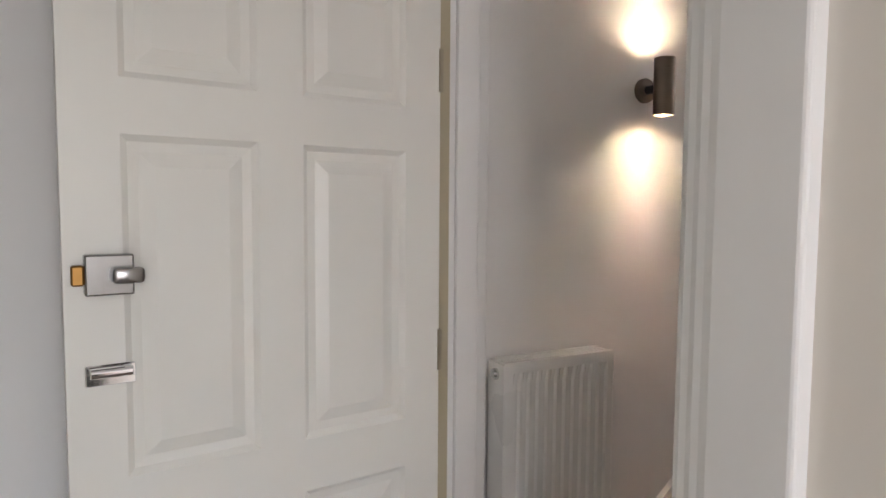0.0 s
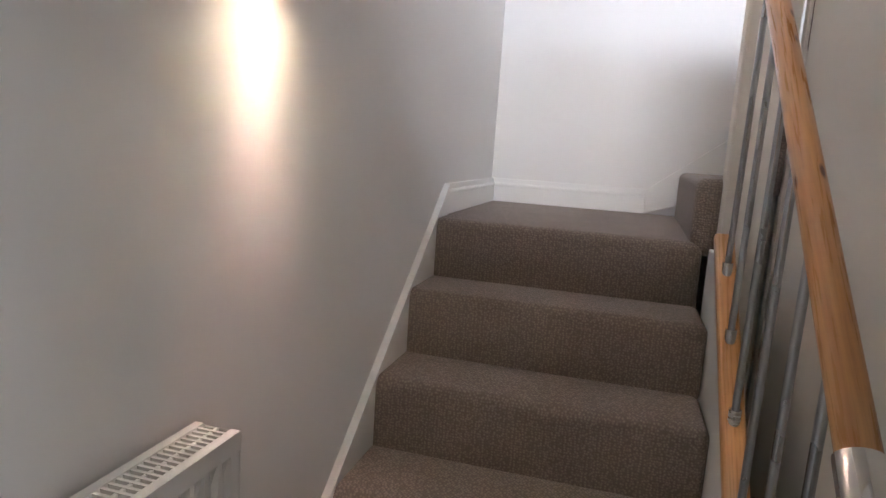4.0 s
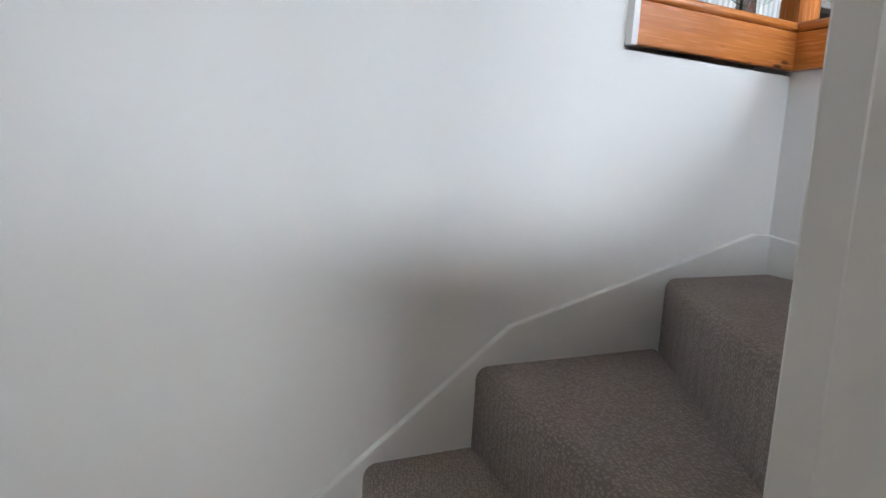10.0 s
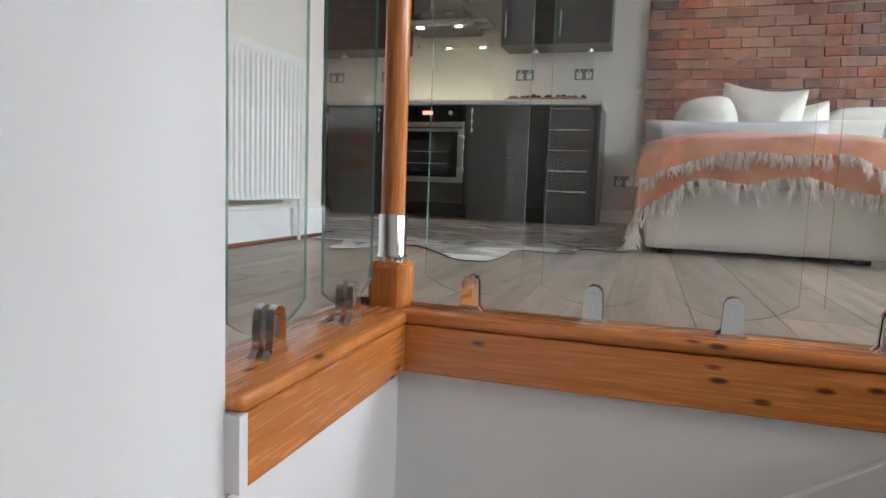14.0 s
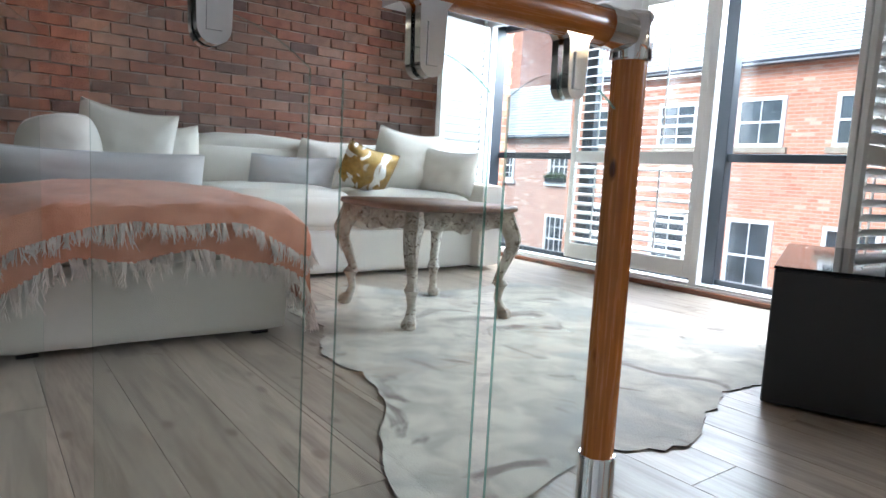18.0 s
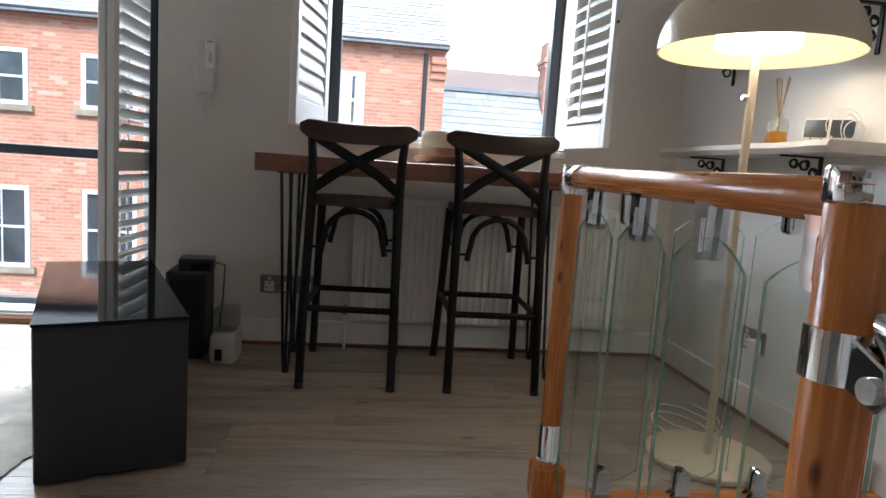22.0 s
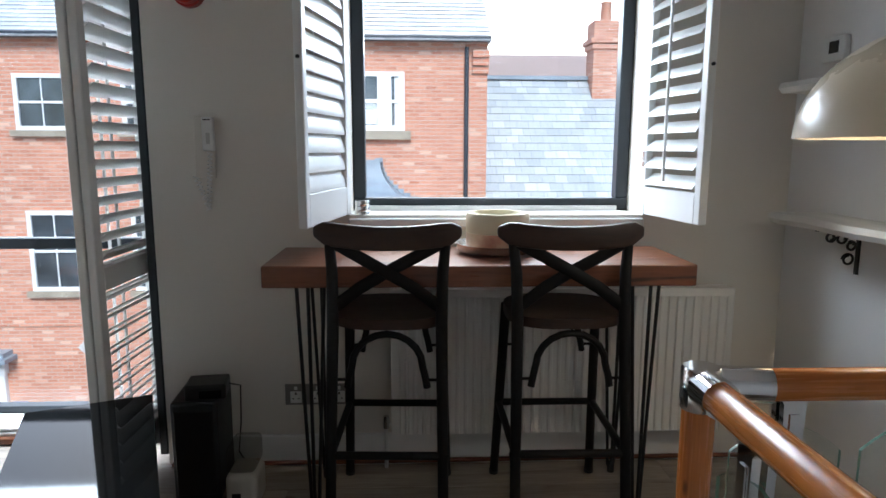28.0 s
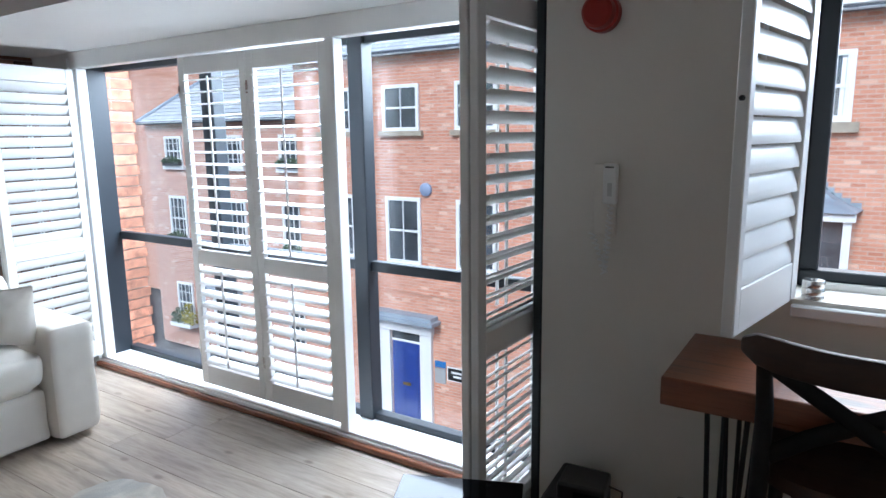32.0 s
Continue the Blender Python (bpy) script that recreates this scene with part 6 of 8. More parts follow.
base_unit(-0.125, 0.245, [("d", -0.105, 0.245, 0.125 + 0.148 * k, 0.125 + 0.148 * (k + 1) - 0.004) for k in range(5)], "dark wood-grain drawer unit with five steel handles")
base_unit(0.245, 0.845, [("l", 0.245, 0.845, 0.125, 0.86)], "dark wood-grain base cabinet with a steel bar handle")
base_unit(1.515, 2.02, [("r", 1.515, 2.02, 0.125, 0.86)], "dark wood-grain corner base cabinet")
ep = thing("end_panel", pose(0, 0, F), "dark wood-grain kitchen end panel", "panel")
part("board", boxes((KF - 0.005, XE, -0.145, -0.127, 0, 0.865)), KITCH, ep, bevel=0.001)

ov = thing("oven", pose(0, 0, F), "built-in steel and black glass electric oven", "oven")
OY0, OY1, OZ0, OZ1 = 0.862, 1.498, 0.275, 0.865
part("housing", boxes((KF + 0.02, XE, OY0 - 0.015, OY1 + 0.015, 0.12, 0.864)), KITCH, ov)
part("lower_panel", boxes((KF, KF + 0.019, OY0, OY1, 0.125, 0.268)), KITCH, ov, "dark filler panel under the oven", bevel=0.001)
part("control_panel", boxes((KF - 0.012, KF + 0.02, OY0, OY1, 0.745, OZ1 - 0.005)), GLBLK, ov, "black glass control panel", bevel=0.002)
part("clock", boxes((KF - 0.0135, KF - 0.0125, 1.12, 1.20, 0.795, 0.82)), glowing("red_digits", (1.0, 0.06, 0.03), 1.2), ov, "red lit clock")
for y in (0.97, 1.39):
    part("dial", lathe(bmesh.new(), [(0.020, 0), (0.018, 0.018), (0, 0.018)], 18), STEEL, ov, "steel dial", smooth=True, at=Matrix.Translation((KF - 0.012, y, 0.805)) @ Matrix.Rotation(radians(-90), 4, "Y"))
od = part("oven_door", boxes((KF - 0.012, KF + 0.02, OY0, OY1, OZ0, 0.738)), STEEL, ov, "steel oven door", bevel=0.002)
part("door_glass", boxes((KF - 0.016, KF - 0.012, OY0 + 0.05, OY1 - 0.05, OZ0 + 0.045, 0.665)), GLBLK, od, "black glass window")
part("inner_window", boxes((KF - 0.0175, KF - 0.0162, OY0 + 0.11, OY1 - 0.11, OZ0 + 0.085, 0.60)), material("oven_window", (0.03, 0.035, 0.034), 0.08, var=0.2, bump=0, spec=0.8), od)
for z in (0.42, 0.51):
    part("rack_line", boxes((KF - 0.0185, KF - 0.0176, OY0 + 0.12, OY1 - 0.12, z, z + 0.004)), STEEL, od)
bm = sweep(bmesh.new(), [(KF - 0.05, OY0 + 0.02, 0.702), (KF - 0.05, OY1 - 0.02, 0.702)], 0.011, 12)
box(bm, KF - 0.05, KF - 0.01, OY0 + 0.05, OY0 + 0.065, 0.695, 0.709), box(bm, KF - 0.05, KF - 0.01, OY1 - 0.065, OY1 - 0.05, 0.695, 0.709)
part("door_handle", bm, STEEL, od, "steel bar handle", smooth=True)

wt = thing("worktop", pose(0, 0, F), "pale L-shaped kitchen worktop", "worktop")
part("slab", boxes((KF - 0.02, XE, -0.155, YN - 0.002, 0.867, 0.905)), WORKT, wt, bevel=0.003)
part("slab", boxes((3.55, KF - 0.022, 2.06, YN - 0.002, 0.867, 0.905)), WORKT, wt, bevel=0.003)
part("hob", boxes((KF + 0.05, KF + 0.53, 0.90, 1.46, 0.905, 0.910)), GLBLK, wt, "black glass hob")
lu = thing("base_cabinet", pose(0, 0, F), "dark gloss kitchen cabinets on the return", "cabinet", "kitchen base cabinets")
part("carcass", boxes((3.55, KF, 2.10, YN, 0.12, 0.865)), KITCH, lu)
part("plinth", boxes((3.55, KF, 2.14, 2.16, 0, 0.118)), KITCH, lu)
for k in range(3):
    f = part("door", boxes((3.6 + 0.62 * k, 3.6 + 0.62 * k + 0.612, 2.08, 2.099, 0.125, 0.86)), KITCH, lu, bevel=0.0015)
    part("handle", sweep(bmesh.new(), [(3.72 + 0.62 * k, 2.055, 0.82), (4.08 + 0.62 * k, 2.055, 0.82)], 0.006, 8), STEEL, f, "brushed steel bar handle", smooth=True)

WZ = 1.36


def wall_unit(y0, y1, doors, label):
    u = thing("wall_cabinet", pose(0, 0, F + WZ), label, "cabinet", "kitchen wall cabinets")
    part("carcass", boxes((5.81, XE, y0, y1, 0, 0.74)), KITCH, u)
    n = len(doors)
    for k, side in enumerate(doors):
        a, b = y0 + (y1 - y0) * k / n, y0 + (y1 - y0) * (k + 1) / n
        f = part("door", boxes((5.79, 5.809, a + 0.002, b - 0.002, 0.002, 0.738)), KITCH, u, bevel=0.0015)
        handle_v(f, 5.79, b - 0.045 if side == "l" else a + 0.045, 0.05, 0.24)
    for k in range(2):
        part("downlight", lathe(bmesh.new(), [(0.03, -0.035), (0.032, -0.03), (0.032, 0)], 16, (5.97, y0 + (y1 - y0) * (0.2 + 0.5 * k), 0)), STEEL, u, "steel cabinet downlight", smooth=True)
    return u


wall_unit(-0.165, 0.675, ["l", "l"], "dark wood-grain double wall cabinet")
wall_unit(1.53, 2.35, ["r", "l"], "dark wood-grain wall cabinet beside the cooker hood")
hd = thing("cooker_hood", pose(5.62, 1.16, F + 1.50), "steel chimney cooker hood with two lit lamps", "hood")
bm = bmesh.new()
lo = [bm.verts.new(p) for p in ((0, -0.40, 0.03), (0.48, -0.40, 0.03), (0.48, 0.40, 0.03), (0, 0.40, 0.03))]
hi = [bm.verts.new(p) for p in ((0.2, -0.14, 0.16), (0.48, -0.14, 0.16), (0.48, 0.14, 0.16), (0.2, 0.14, 0.16))]
bm.faces.new(lo[::-1]), bm.faces.new(hi)
for k in range(4):
    bm.faces.new((lo[k], lo[(k + 1) % 4], hi[(k + 1) % 4], hi[k]))
part("canopy", bm, STEEL, hd)
part("visor", boxes((-0.02, 0.06, -0.29, 0.29, -0.002, 0.035)), STEEL, hd, bevel=0.003)
part("filter", boxes((0.06, 0.46, -0.27, 0.27, 0.005, 0.029)), material("grey_filter", (0.2, 0.2, 0.19), 0.5, 0.6), hd, "grey mesh filter")
part("chimney", boxes((0.24, 0.48, -0.13, 0.13, 0.16, 1.2)), STEEL, hd, bevel=0.002)
part("glass_visor", boxes((-0.05, 0.48, -0.42, 0.42, 0.036, 0.042)), PANE, hd, "curved glass visor")
for y in (-0.16, 0.16):
    part("lamp", lathe(bmesh.new(), [(0, -0.003), (0.026, -0.003), (0.026, 0.002), (0, 0.002)], 16, (0.10, y, 0.002)), glowing("hood_lamp", (1.0, 0.86, 0.62), 14.0), hd, "lit hood lamp")
    sp = bpy.data.lights.new("hood_beam", "SPOT")
    sp.energy, sp.color, sp.spot_size, sp.spot_blend, sp.shadow_soft_size = 1.5, (1.0, 0.84, 0.62), radians(110), 0.6, 0.03
    new("hood_beam", sp).matrix_world = look((5.74, 1.16 + y, F + 1.49), (5.80, 1.16 + y, F))
sb = thing("splashback", pose(XE, 1.16, F + 0.905), "clear glass splashback behind the hob", "splashback")
part("pane", boxes((-0.012, -0.006, -0.36, 0.36, 0.0, 0.57)), PANE, sb)
for y in (-0.31, 0.31):
    part("fixing", lathe(bmesh.new(), [(0.009, 0), (0.009, 0.004), (0, 0.006)], 12), CHROME, sb, at=Matrix.Translation((-0.012, y, 0.53)) @ Matrix.Rotation(radians(-90), 4, "Y"))
for y, z in ((0.05, 3.585), (0.53, 3.585), (1.74, 3.59), (2.25, 3.59), (-0.31, 2.735)):
    socket(Matrix.Translation((XE, y, z)) @ Matrix.Rotation(radians(-90), 4, "Z"), 2, 0.147)
ft = thing("wooden_tray", pose(5.88, 0.31, F + 0.905), "rustic wooden tray of pine cones on the worktop", "tray")
TRAYW = wood("rustic_tray_wood", (0.42, 0.20, 0.09), (0.24, 0.10, 0.045), 0.6, grain=(12, 1, 12), scale=2, bump=0.3)
part("bowl", soft_block(-0.09, 0.09, -0.33, 0.33, 0.0, 0.055, 0.022, 0.004, 3), TRAYW, ft, smooth=True)
rng = random.Random(8)
CONE = material("pine_cone_brown", (0.13, 0.06, 0.03), 0.8, var=0.3, scale=40, fine=120, bump=0.6)
for k in range(13):
    y = -0.28 + 0.047 * k
    part("pine_cone", lathe(bmesh.new(), [(0, 0), (0.018, 0.004), (0.025, 0.016), (0.017, 0.034), (0, 0.042)], 10), CONE, ft, "brown pine cone", smooth=True, at=pose(rng.uniform(-0.04, 0.04), y, 0.048, rng.uniform(-50, 50), rng.uniform(-50, 50), 0))
bl = thing("oil_bottle", pose(5.95, 2.42, F + 0.905), "dark glass bottle in the worktop corner", "bottle")
part("glass_body", lathe(bmesh.new(), [(0.03, 0), (0.033, 0.01), (0.033, 0.12), (0.012, 0.17), (0.012, 0.21), (0, 0.21)], 20), material("dark_bottle", (0.03, 0.028, 0.02), 0.12, bump=0), bl, smooth=True)
pt = thing("kitchen_roll", pose(5.70, 2.52, F + 0.905), "white kitchen roll on the worktop", "kitchen roll")
part("roll", lathe(bmesh.new(), [(0.02, 0), (0.055, 0), (0.055, 0.23), (0.02, 0.23)], 24), LINEN, pt, smooth=True)

radiator("kitchen_side_radiator", Matrix.Translation((1.95, YK, F + 0.16)), 1.25, 0.60, "white panel radiator on the kitchen-side wall", "living room radiators")
rk = thing("radiator_pipe", pose(3.24, YK - 0.05, F), "white radiator tail pipe", "pipe")
part("tail", sweep(bmesh.new(), [(0, 0, 0), (0, 0, 0.20)], 0.008, 8), RADW, rk)
pf = thing("wall_picture", pose(2.72, YK, F + 1.42), "dark framed picture on the kitchen-side wall", "picture")
part("frame", boxes((-0.30, 0.30, -0.025, 0, 0, 0.02), (-0.30, 0.30, -0.025, 0, 0.58, 0.60), (-0.30, -0.28, -0.025, 0, 0.02, 0.58), (0.28, 0.30, -0.025, 0, 0.02, 0.58)), BARTOP, pf, bevel=0.002)
part("print", boxes((-0.28, 0.28, -0.012, -0.002, 0.02, 0.58)), material("faded_print", (0.45, 0.42, 0.36), 0.5, var=0.3, scale=6), pf, "faded abstract print")
for y in (-0.95, -3.25):
    dl = thing("brick_downlight", pose(5.86, y, CEIL - 0.1), "recessed warm downlight over the brick wall", "downlight")
    part("can", lathe(bmesh.new(), [(0.035, 0.1), (0.035, 0), (0.028, 0), (0.028, 0.03), (0, 0.03)], 20), STEEL, dl, smooth=True)
    sp = bpy.data.lights.new("brick_beam", "SPOT")
    sp.energy, sp.color, sp.spot_size, sp.spot_blend, sp.shadow_soft_size = (15.0 if y > -2 else 5.0), (1.0, 0.62, 0.36), radians(38), 0.8, 0.02
    new("brick_beam", sp).matrix_world = look((5.86, y, CEIL - 0.11), (6.14, y, F + 1.35))

# ---- windows and shutters ----
SILLW = material("white_sill", (0.82, 0.82, 0.81), 0.35, var=0.02, bump=0.02)
w1 = thing("window_1", pose(0, 0, 0), "dark grey framed picture window over the bar", "window", kind="structure")
wy0, wy1 = YB - 0.245, YB - 0.185
part("window_frame", boxes((BW0, BW1, wy0, wy1, BWZ0, BWZ0 + 0.05), (BW0, BW1, wy0, wy1, BWZ1 - 0.05, BWZ1), (BW0, BW0 + 0.05, wy0, wy1, BWZ0 + 0.05, BWZ1 - 0.05), (BW1 - 0.05, BW1, wy0, wy1, BWZ0 + 0.05, BWZ1 - 0.05)), WINFR, w1, bevel=0.004)
part("window_sill", boxes((BW0, BW1, wy1, YB + 0.025, BWZ0 - 0.045, BWZ0 - 0.012)), SILLW, w1, "white window board", bevel=0.004)
part("bead", boxes((BW0 + 0.05, BW1 - 0.05, wy1, wy1 + 0.02, BWZ0 - 0.012, BWZ0 + 0.02)), SILLW, w1)
no_shadow(part("pane", boxes((BW0 + 0.04, BW1 - 0.04, wy0 + 0.02, wy0 + 0.026, BWZ0 + 0.04, BWZ1 - 0.04)), PANE, w1))

MX = 3.572   # mullion
w2 = thing("window_2", pose(0, 0, 0), "tall dark grey framed street windows", "window", kind="structure")
ty0, ty1 = YW - 0.25, YW - 0.19
rows = [(TW1 - 0.01, TW1 + 0.049, YW - 0.208, YW - 0.055, TWZ0, TWZ1), (TW0 - 0.019, TW0 + 0.012, ty0, YB + 0.004, TWZ0, TWZ1), (TW0, TW1, ty0, ty1, TWZ1 - 0.05, TWZ1), (TW0, TW1, ty0, ty1, TWZ0 - 0.03, TWZ0 + 0.035)]
rows += [(MX - 0.046, MX + 0.04, ty0, ty1 + 0.02, TWZ0, TWZ1), (4.58, 4.68, ty0, ty1 + 0.02, TWZ0, TWZ1), (TW0, TW1, ty0 + 0.01, ty1 - 0.005, 3.205, 3.255)]
for r in rows:
    part("window_frame", boxes(r), WINFR, w2, bevel=0.004)
for a, b in ((TW0, MX), (MX, 4.63), (4.63, TW1)):
    for c, d in ((TWZ0, 3.21), (3.25, TWZ1)):
        no_shadow(part("pane", boxes((a + 0.03, b - 0.03, ty0 + 0.03, ty0 + 0.036, c + 0.02, d - 0.02)), PANE, w2))
part("window_sill", boxes((TW0, TW1, ty1, YW + 0.02, TWZ0 - 0.035, TWZ0 + 0.004)), SILLW, w2, "white sill board", bevel=0.004)
part("sill_trim", boxes((TW0, TW1, YW + 0.021, YW + 0.05, F, F + 0.03)), BARTOP, w2, "brown timber floor trim", bevel=0.004)
part("shutter_frame", boxes((TW0, TW1, YW - 0.05, YW + 0.012, TWZ1 - 0.045, BULK), (3.53, 3.582, YW - 0.05, YW + 0.012, TWZ0, TWZ1 - 0.046), (TW1 - 0.07, TW1 - 0.012, YW - 0.05, YW + 0.012, TWZ0, TWZ1 - 0.046), (TW0, TW1, YW - 0.02, YW + 0.012, TWZ0 + 0.005, TWZ0 + 0.02)), SHUT, w2, "white shutter frame", bevel=0.004)


def shutter(m, w, h, mid, label, tilt=25.0, tilt_low=None, pitch=0.062, group="plantation shutters", inner=0.048, st=0.048):
    """A louvred shutter leaf; local x from its hinge edge, z up, face towards -y."""
    s = thing("shutter", m, label, "shutter", group)
    t, tr, br = 0.028, 0.085, 0.105
    part("stile", boxes((0, inner, -t / 2, t / 2, 0, h)), SHUT, s, bevel=0.003)
    part("stile", boxes((w - st, w, -t / 2, t / 2, 0, h)), SHUT, s, bevel=0.003)
    part("top_rail", boxes((inner, w - st, -t / 2 + 0.001, t / 2 - 0.001, h - tr, h)), SHUT, s, bevel=0.002)
    part("bottom_rail", boxes((inner, w - st, -t / 2 + 0.001, t / 2 - 0.001, 0, br)), SHUT, s, bevel=0.002)
    mx = (inner + w - st) / 2
    fields = [(br, h - tr, tilt)]
    if mid:
        part("mid_rail", boxes((inner, w - st, -t / 2 + 0.001, t / 2 - 0.001, mid - 0.04, mid + 0.04)), SHUT, s, bevel=0.002)
        fields = [(br, mid - 0.04, tilt if tilt_low is None else tilt_low), (mid + 0.04, h - tr, tilt)]
    slat = None
    for z0, z1, tl in fields:
        n = max(1, round((z1 - z0) / pitch))
        for k in range(n):
            m2 = pose(mx, 0, z0 + (z1 - z0) * (k + 0.5) / n, tl, 0, 0)
            if slat is None:
                bm = bmesh.new()
                lw = (w - st - inner) / 2 - 0.002
                pr = [(0.031 * math.cos(a), 0.0048 * math.sin(a)) for a in (2 * math.pi * j / 10 for j in range(10))]
                prism(bm, pr, 2 * lw, "x", -lw)
                slat = part("louvre", bm, SHUT, s, smooth=True, at=m2)
            else:
                twin(slat, s, m2)
        part("tilt_rod", boxes((mx - 0.005, mx + 0.005, -0.040, -0.030, z0 + 0.03, z1 - 0.02)), SHUT, s, bevel=0.002)
    for z in (0.18, h - 0.2):
        part("hinge", boxes((-0.004, 0.010, -t / 2 - 0.003, -t / 2 + 0.002, z, z + 0.06)), STEEL, s, "steel shutter hinge")
    return s


SH = TWZ1 - 0.055 - (TWZ0 + 0.045)
SZ0 = TWZ0 + 0.045
# closed pair in the middle, seen from the room (+y): leaf face turned to +y
shutter(Matrix.Translation((4.622, YW - 0.012, SZ0)) @ Matrix.Rotation(radians(180), 4, "Z"), 0.518, SH, 0.73, "closed white louvred shutter with open slats", 7, 22)
shutter(Matrix.Translation((4.103, YW - 0.012, SZ0)) @ Matrix.Rotation(radians(180), 4, "Z"), 0.518, SH, 0.73, "closed white louvred shutter with open slats", 7, 22)
# folded pair by the bar
shutter(Matrix.Translation((TW0 + 0.03, YW + 0.06, SZ0)) @ Matrix.Rotation(radians(88), 4, "Z"), 0.515, SH, 0.73, "white louvred shutter folded back beside the bar", 35, 35)
shutter(Matrix.Translation((TW0 + 0.064, YW + 0.06, SZ0)) @ Matrix.Rotation(radians(88), 4, "Z"), 0.515, SH, 0.73, "white louvred shutter folded back beside the bar", 35, 35)
# opened leaf at the brick end
shutter(Matrix.Translation((TW1 - 0.05, YW + 0.03, SZ0)) @ Matrix.Rotation(radians(97), 4, "Z"), 0.515, SH, 0.73, "white louvred shutter folded open against the brick wall", 60, 62)
shutter(Matrix.Translation((TW1 - 0.014, YW + 0.03, SZ0)) @ Matrix.Rotation(radians(97), 4, "Z"), 0.515, SH, 0.73, "white louvred shutter folded open against the brick wall", 60, 62)
# bar window pair
leaf_a = shutter(Matrix.Translation((BW1 + 0.005, YB + 0.004, BWZ0 + 0.005)) @ Matrix.Rotation(radians(79), 4, "Z"), 0.47, 0.94, 0, "white louvred shutter opened beside the bar window", -74, st=0.034)
leaf_b = shutter(Matrix.Translation((BW0 - 0.005, YB + 0.004, BWZ0 + 0.005)) @ Matrix.Rotation(radians(98), 4, "Z"), 0.39, 0.94, 0, "white louvred shutter opened beside the bar window", 42, inner=0.02, st=0.036)
for leaf, w in ((leaf_a, 0.47), (leaf_b, 0.39)):
    part("catch", lathe(bmesh.new(), [(0.006, 0), (0.006, 0.006), (0.004, 0.010), (0, 0.011)], 12), BLACKM, leaf, "small black magnetic catch", smooth=True, at=Matrix.Translation((w, 0, 0.515)) @ Matrix.Rotation(radians(90), 4, "Y"))

# ---- outside: the street ----
FY = -14.32     # house fronts across the street
GZ = -3.4      # street level


def brickwork(name, a, b, mortar, scale=1.0, rough=0.85, pale=(0.66, 0.40, 0.30)):
    m = bpy.data.materials.new(name)
    m.use_nodes = True
    nt, n = m.node_tree, m.node_tree.nodes
    L, p = nt.links.new, n["Principled BSDF"]
    tc, sx, cb = n.new("ShaderNodeTexCoord"), n.new("ShaderNodeSeparateXYZ"), n.new("ShaderNodeCombineXYZ")
    add = n.new("ShaderNodeMath")
    L(tc.outputs["Object"], sx.inputs[0]), L(sx.outputs["X"], add.inputs[0]), L(sx.outputs["Y"], add.inputs[1])
    L(add.outputs[0], cb.inputs["X"]), L(sx.outputs["Z"], cb.inputs["Y"])
    br = n.new("ShaderNodeTexBrick")
    br.inputs["Scale"].default_value = 1.0 / scale
    br.inputs["Brick Width"].default_value, br.inputs["Row Height"].default_value, br.inputs["Mortar Size"].default_value = 0.225, 0.075, 0.009
    br.inputs["Color1"].default_value, br.inputs["Color2"].default_value, br.inputs["Mortar"].default_value = (0, 0, 0, 1), (1, 1, 1, 1), (0.5, 0.5, 0.5, 1)
    L(cb.outputs[0], br.inputs["Vector"])
    tones = ramp(nt, br.outputs["Color"], ((0.0, b), (0.35, a), (0.6, shade(b, 0.9)), (0.90, shade(a, 1.06)), (0.95, pale), (1.0, shade(pale, 1.12))))
    jn = n.new("ShaderNodeMixRGB")
    jn.inputs[2].default_value = (*mortar, 1)
    L(br.outputs["Fac"], jn.inputs["Fac"]), L(tones, jn.inputs[1])
    no = n.new("ShaderNodeTexNoise")
    no.inputs["Scale"].default_value, no.inputs["Detail"].default_value = 0.9, 8
    L(tc.outputs["Object"], no.inputs["Vector"])
    mx = n.new("ShaderNodeMixRGB")
    mx.blend_type, mx.inputs["Fac"].default_value = "MULTIPLY", 0.6
    L(jn.outputs[0], mx.inputs[1]), L(ramp(nt, no.outputs["Fac"], ((0.3, (0.84, 0.81, 0.80)), (0.65, (1, 1, 1)))), mx.inputs[2])
    L(mx.outputs[0], p.inputs["Base Color"])
    p.inputs["Roughness"].default_value = rough
    bp = n.new("ShaderNodeBump")
    bp.inputs["Strength"].default_value, bp.inputs["Distance"].default_value = 0.5, 0.006
    inv = n.new("ShaderNodeMath")
    inv.operation, inv.inputs[0].default_value = "SUBTRACT", 1.0
    L(br.outputs["Fac"], inv.inputs[1]), L(inv.outputs[0], bp.inputs["Height"]), L(bp.outputs[0], p.inputs["Normal"])
    return m


FBRICK = brickwork("orange_red_brickwork", (0.64, 0.305, 0.20), (0.57, 0.235, 0.145), (0.56, 0.42, 0.34), pale=(0.68, 0.42, 0.31))
OBRICK = brickwork("old_pink_brickwork", (0.58, 0.32, 0.24), (0.52, 0.26, 0.19), (0.56, 0.48, 0.42), pale=(0.64, 0.46, 0.38))
LINTEL = brickwork("brick_lintel", (0.58, 0.23, 0.14), (0.62, 0.27, 0.165), (0.55, 0.45, 0.37), pale=(0.66, 0.32, 0.21))
SLATE = material("grey_slate", (0.17, 0.185, 0.20), 0.6, var=0.15, scale=5, fine=30, bump=0.4, rand=0.25)
STONE = material("sandstone_sill", (0.40, 0.34, 0.26), 0.85, var=0.12, scale=6)
UPVC = material("white_sash_paint", (0.78, 0.78, 0.77), 0.4, var=0.02)
DARKGL = material("dark_window_glass", (0.085, 0.10, 0.115), 0.05, var=0.35, scale=1.5, bump=0, spec=0.9)
GUTTER = material("dark_gutter", (0.03, 0.035, 0.045), 0.4)
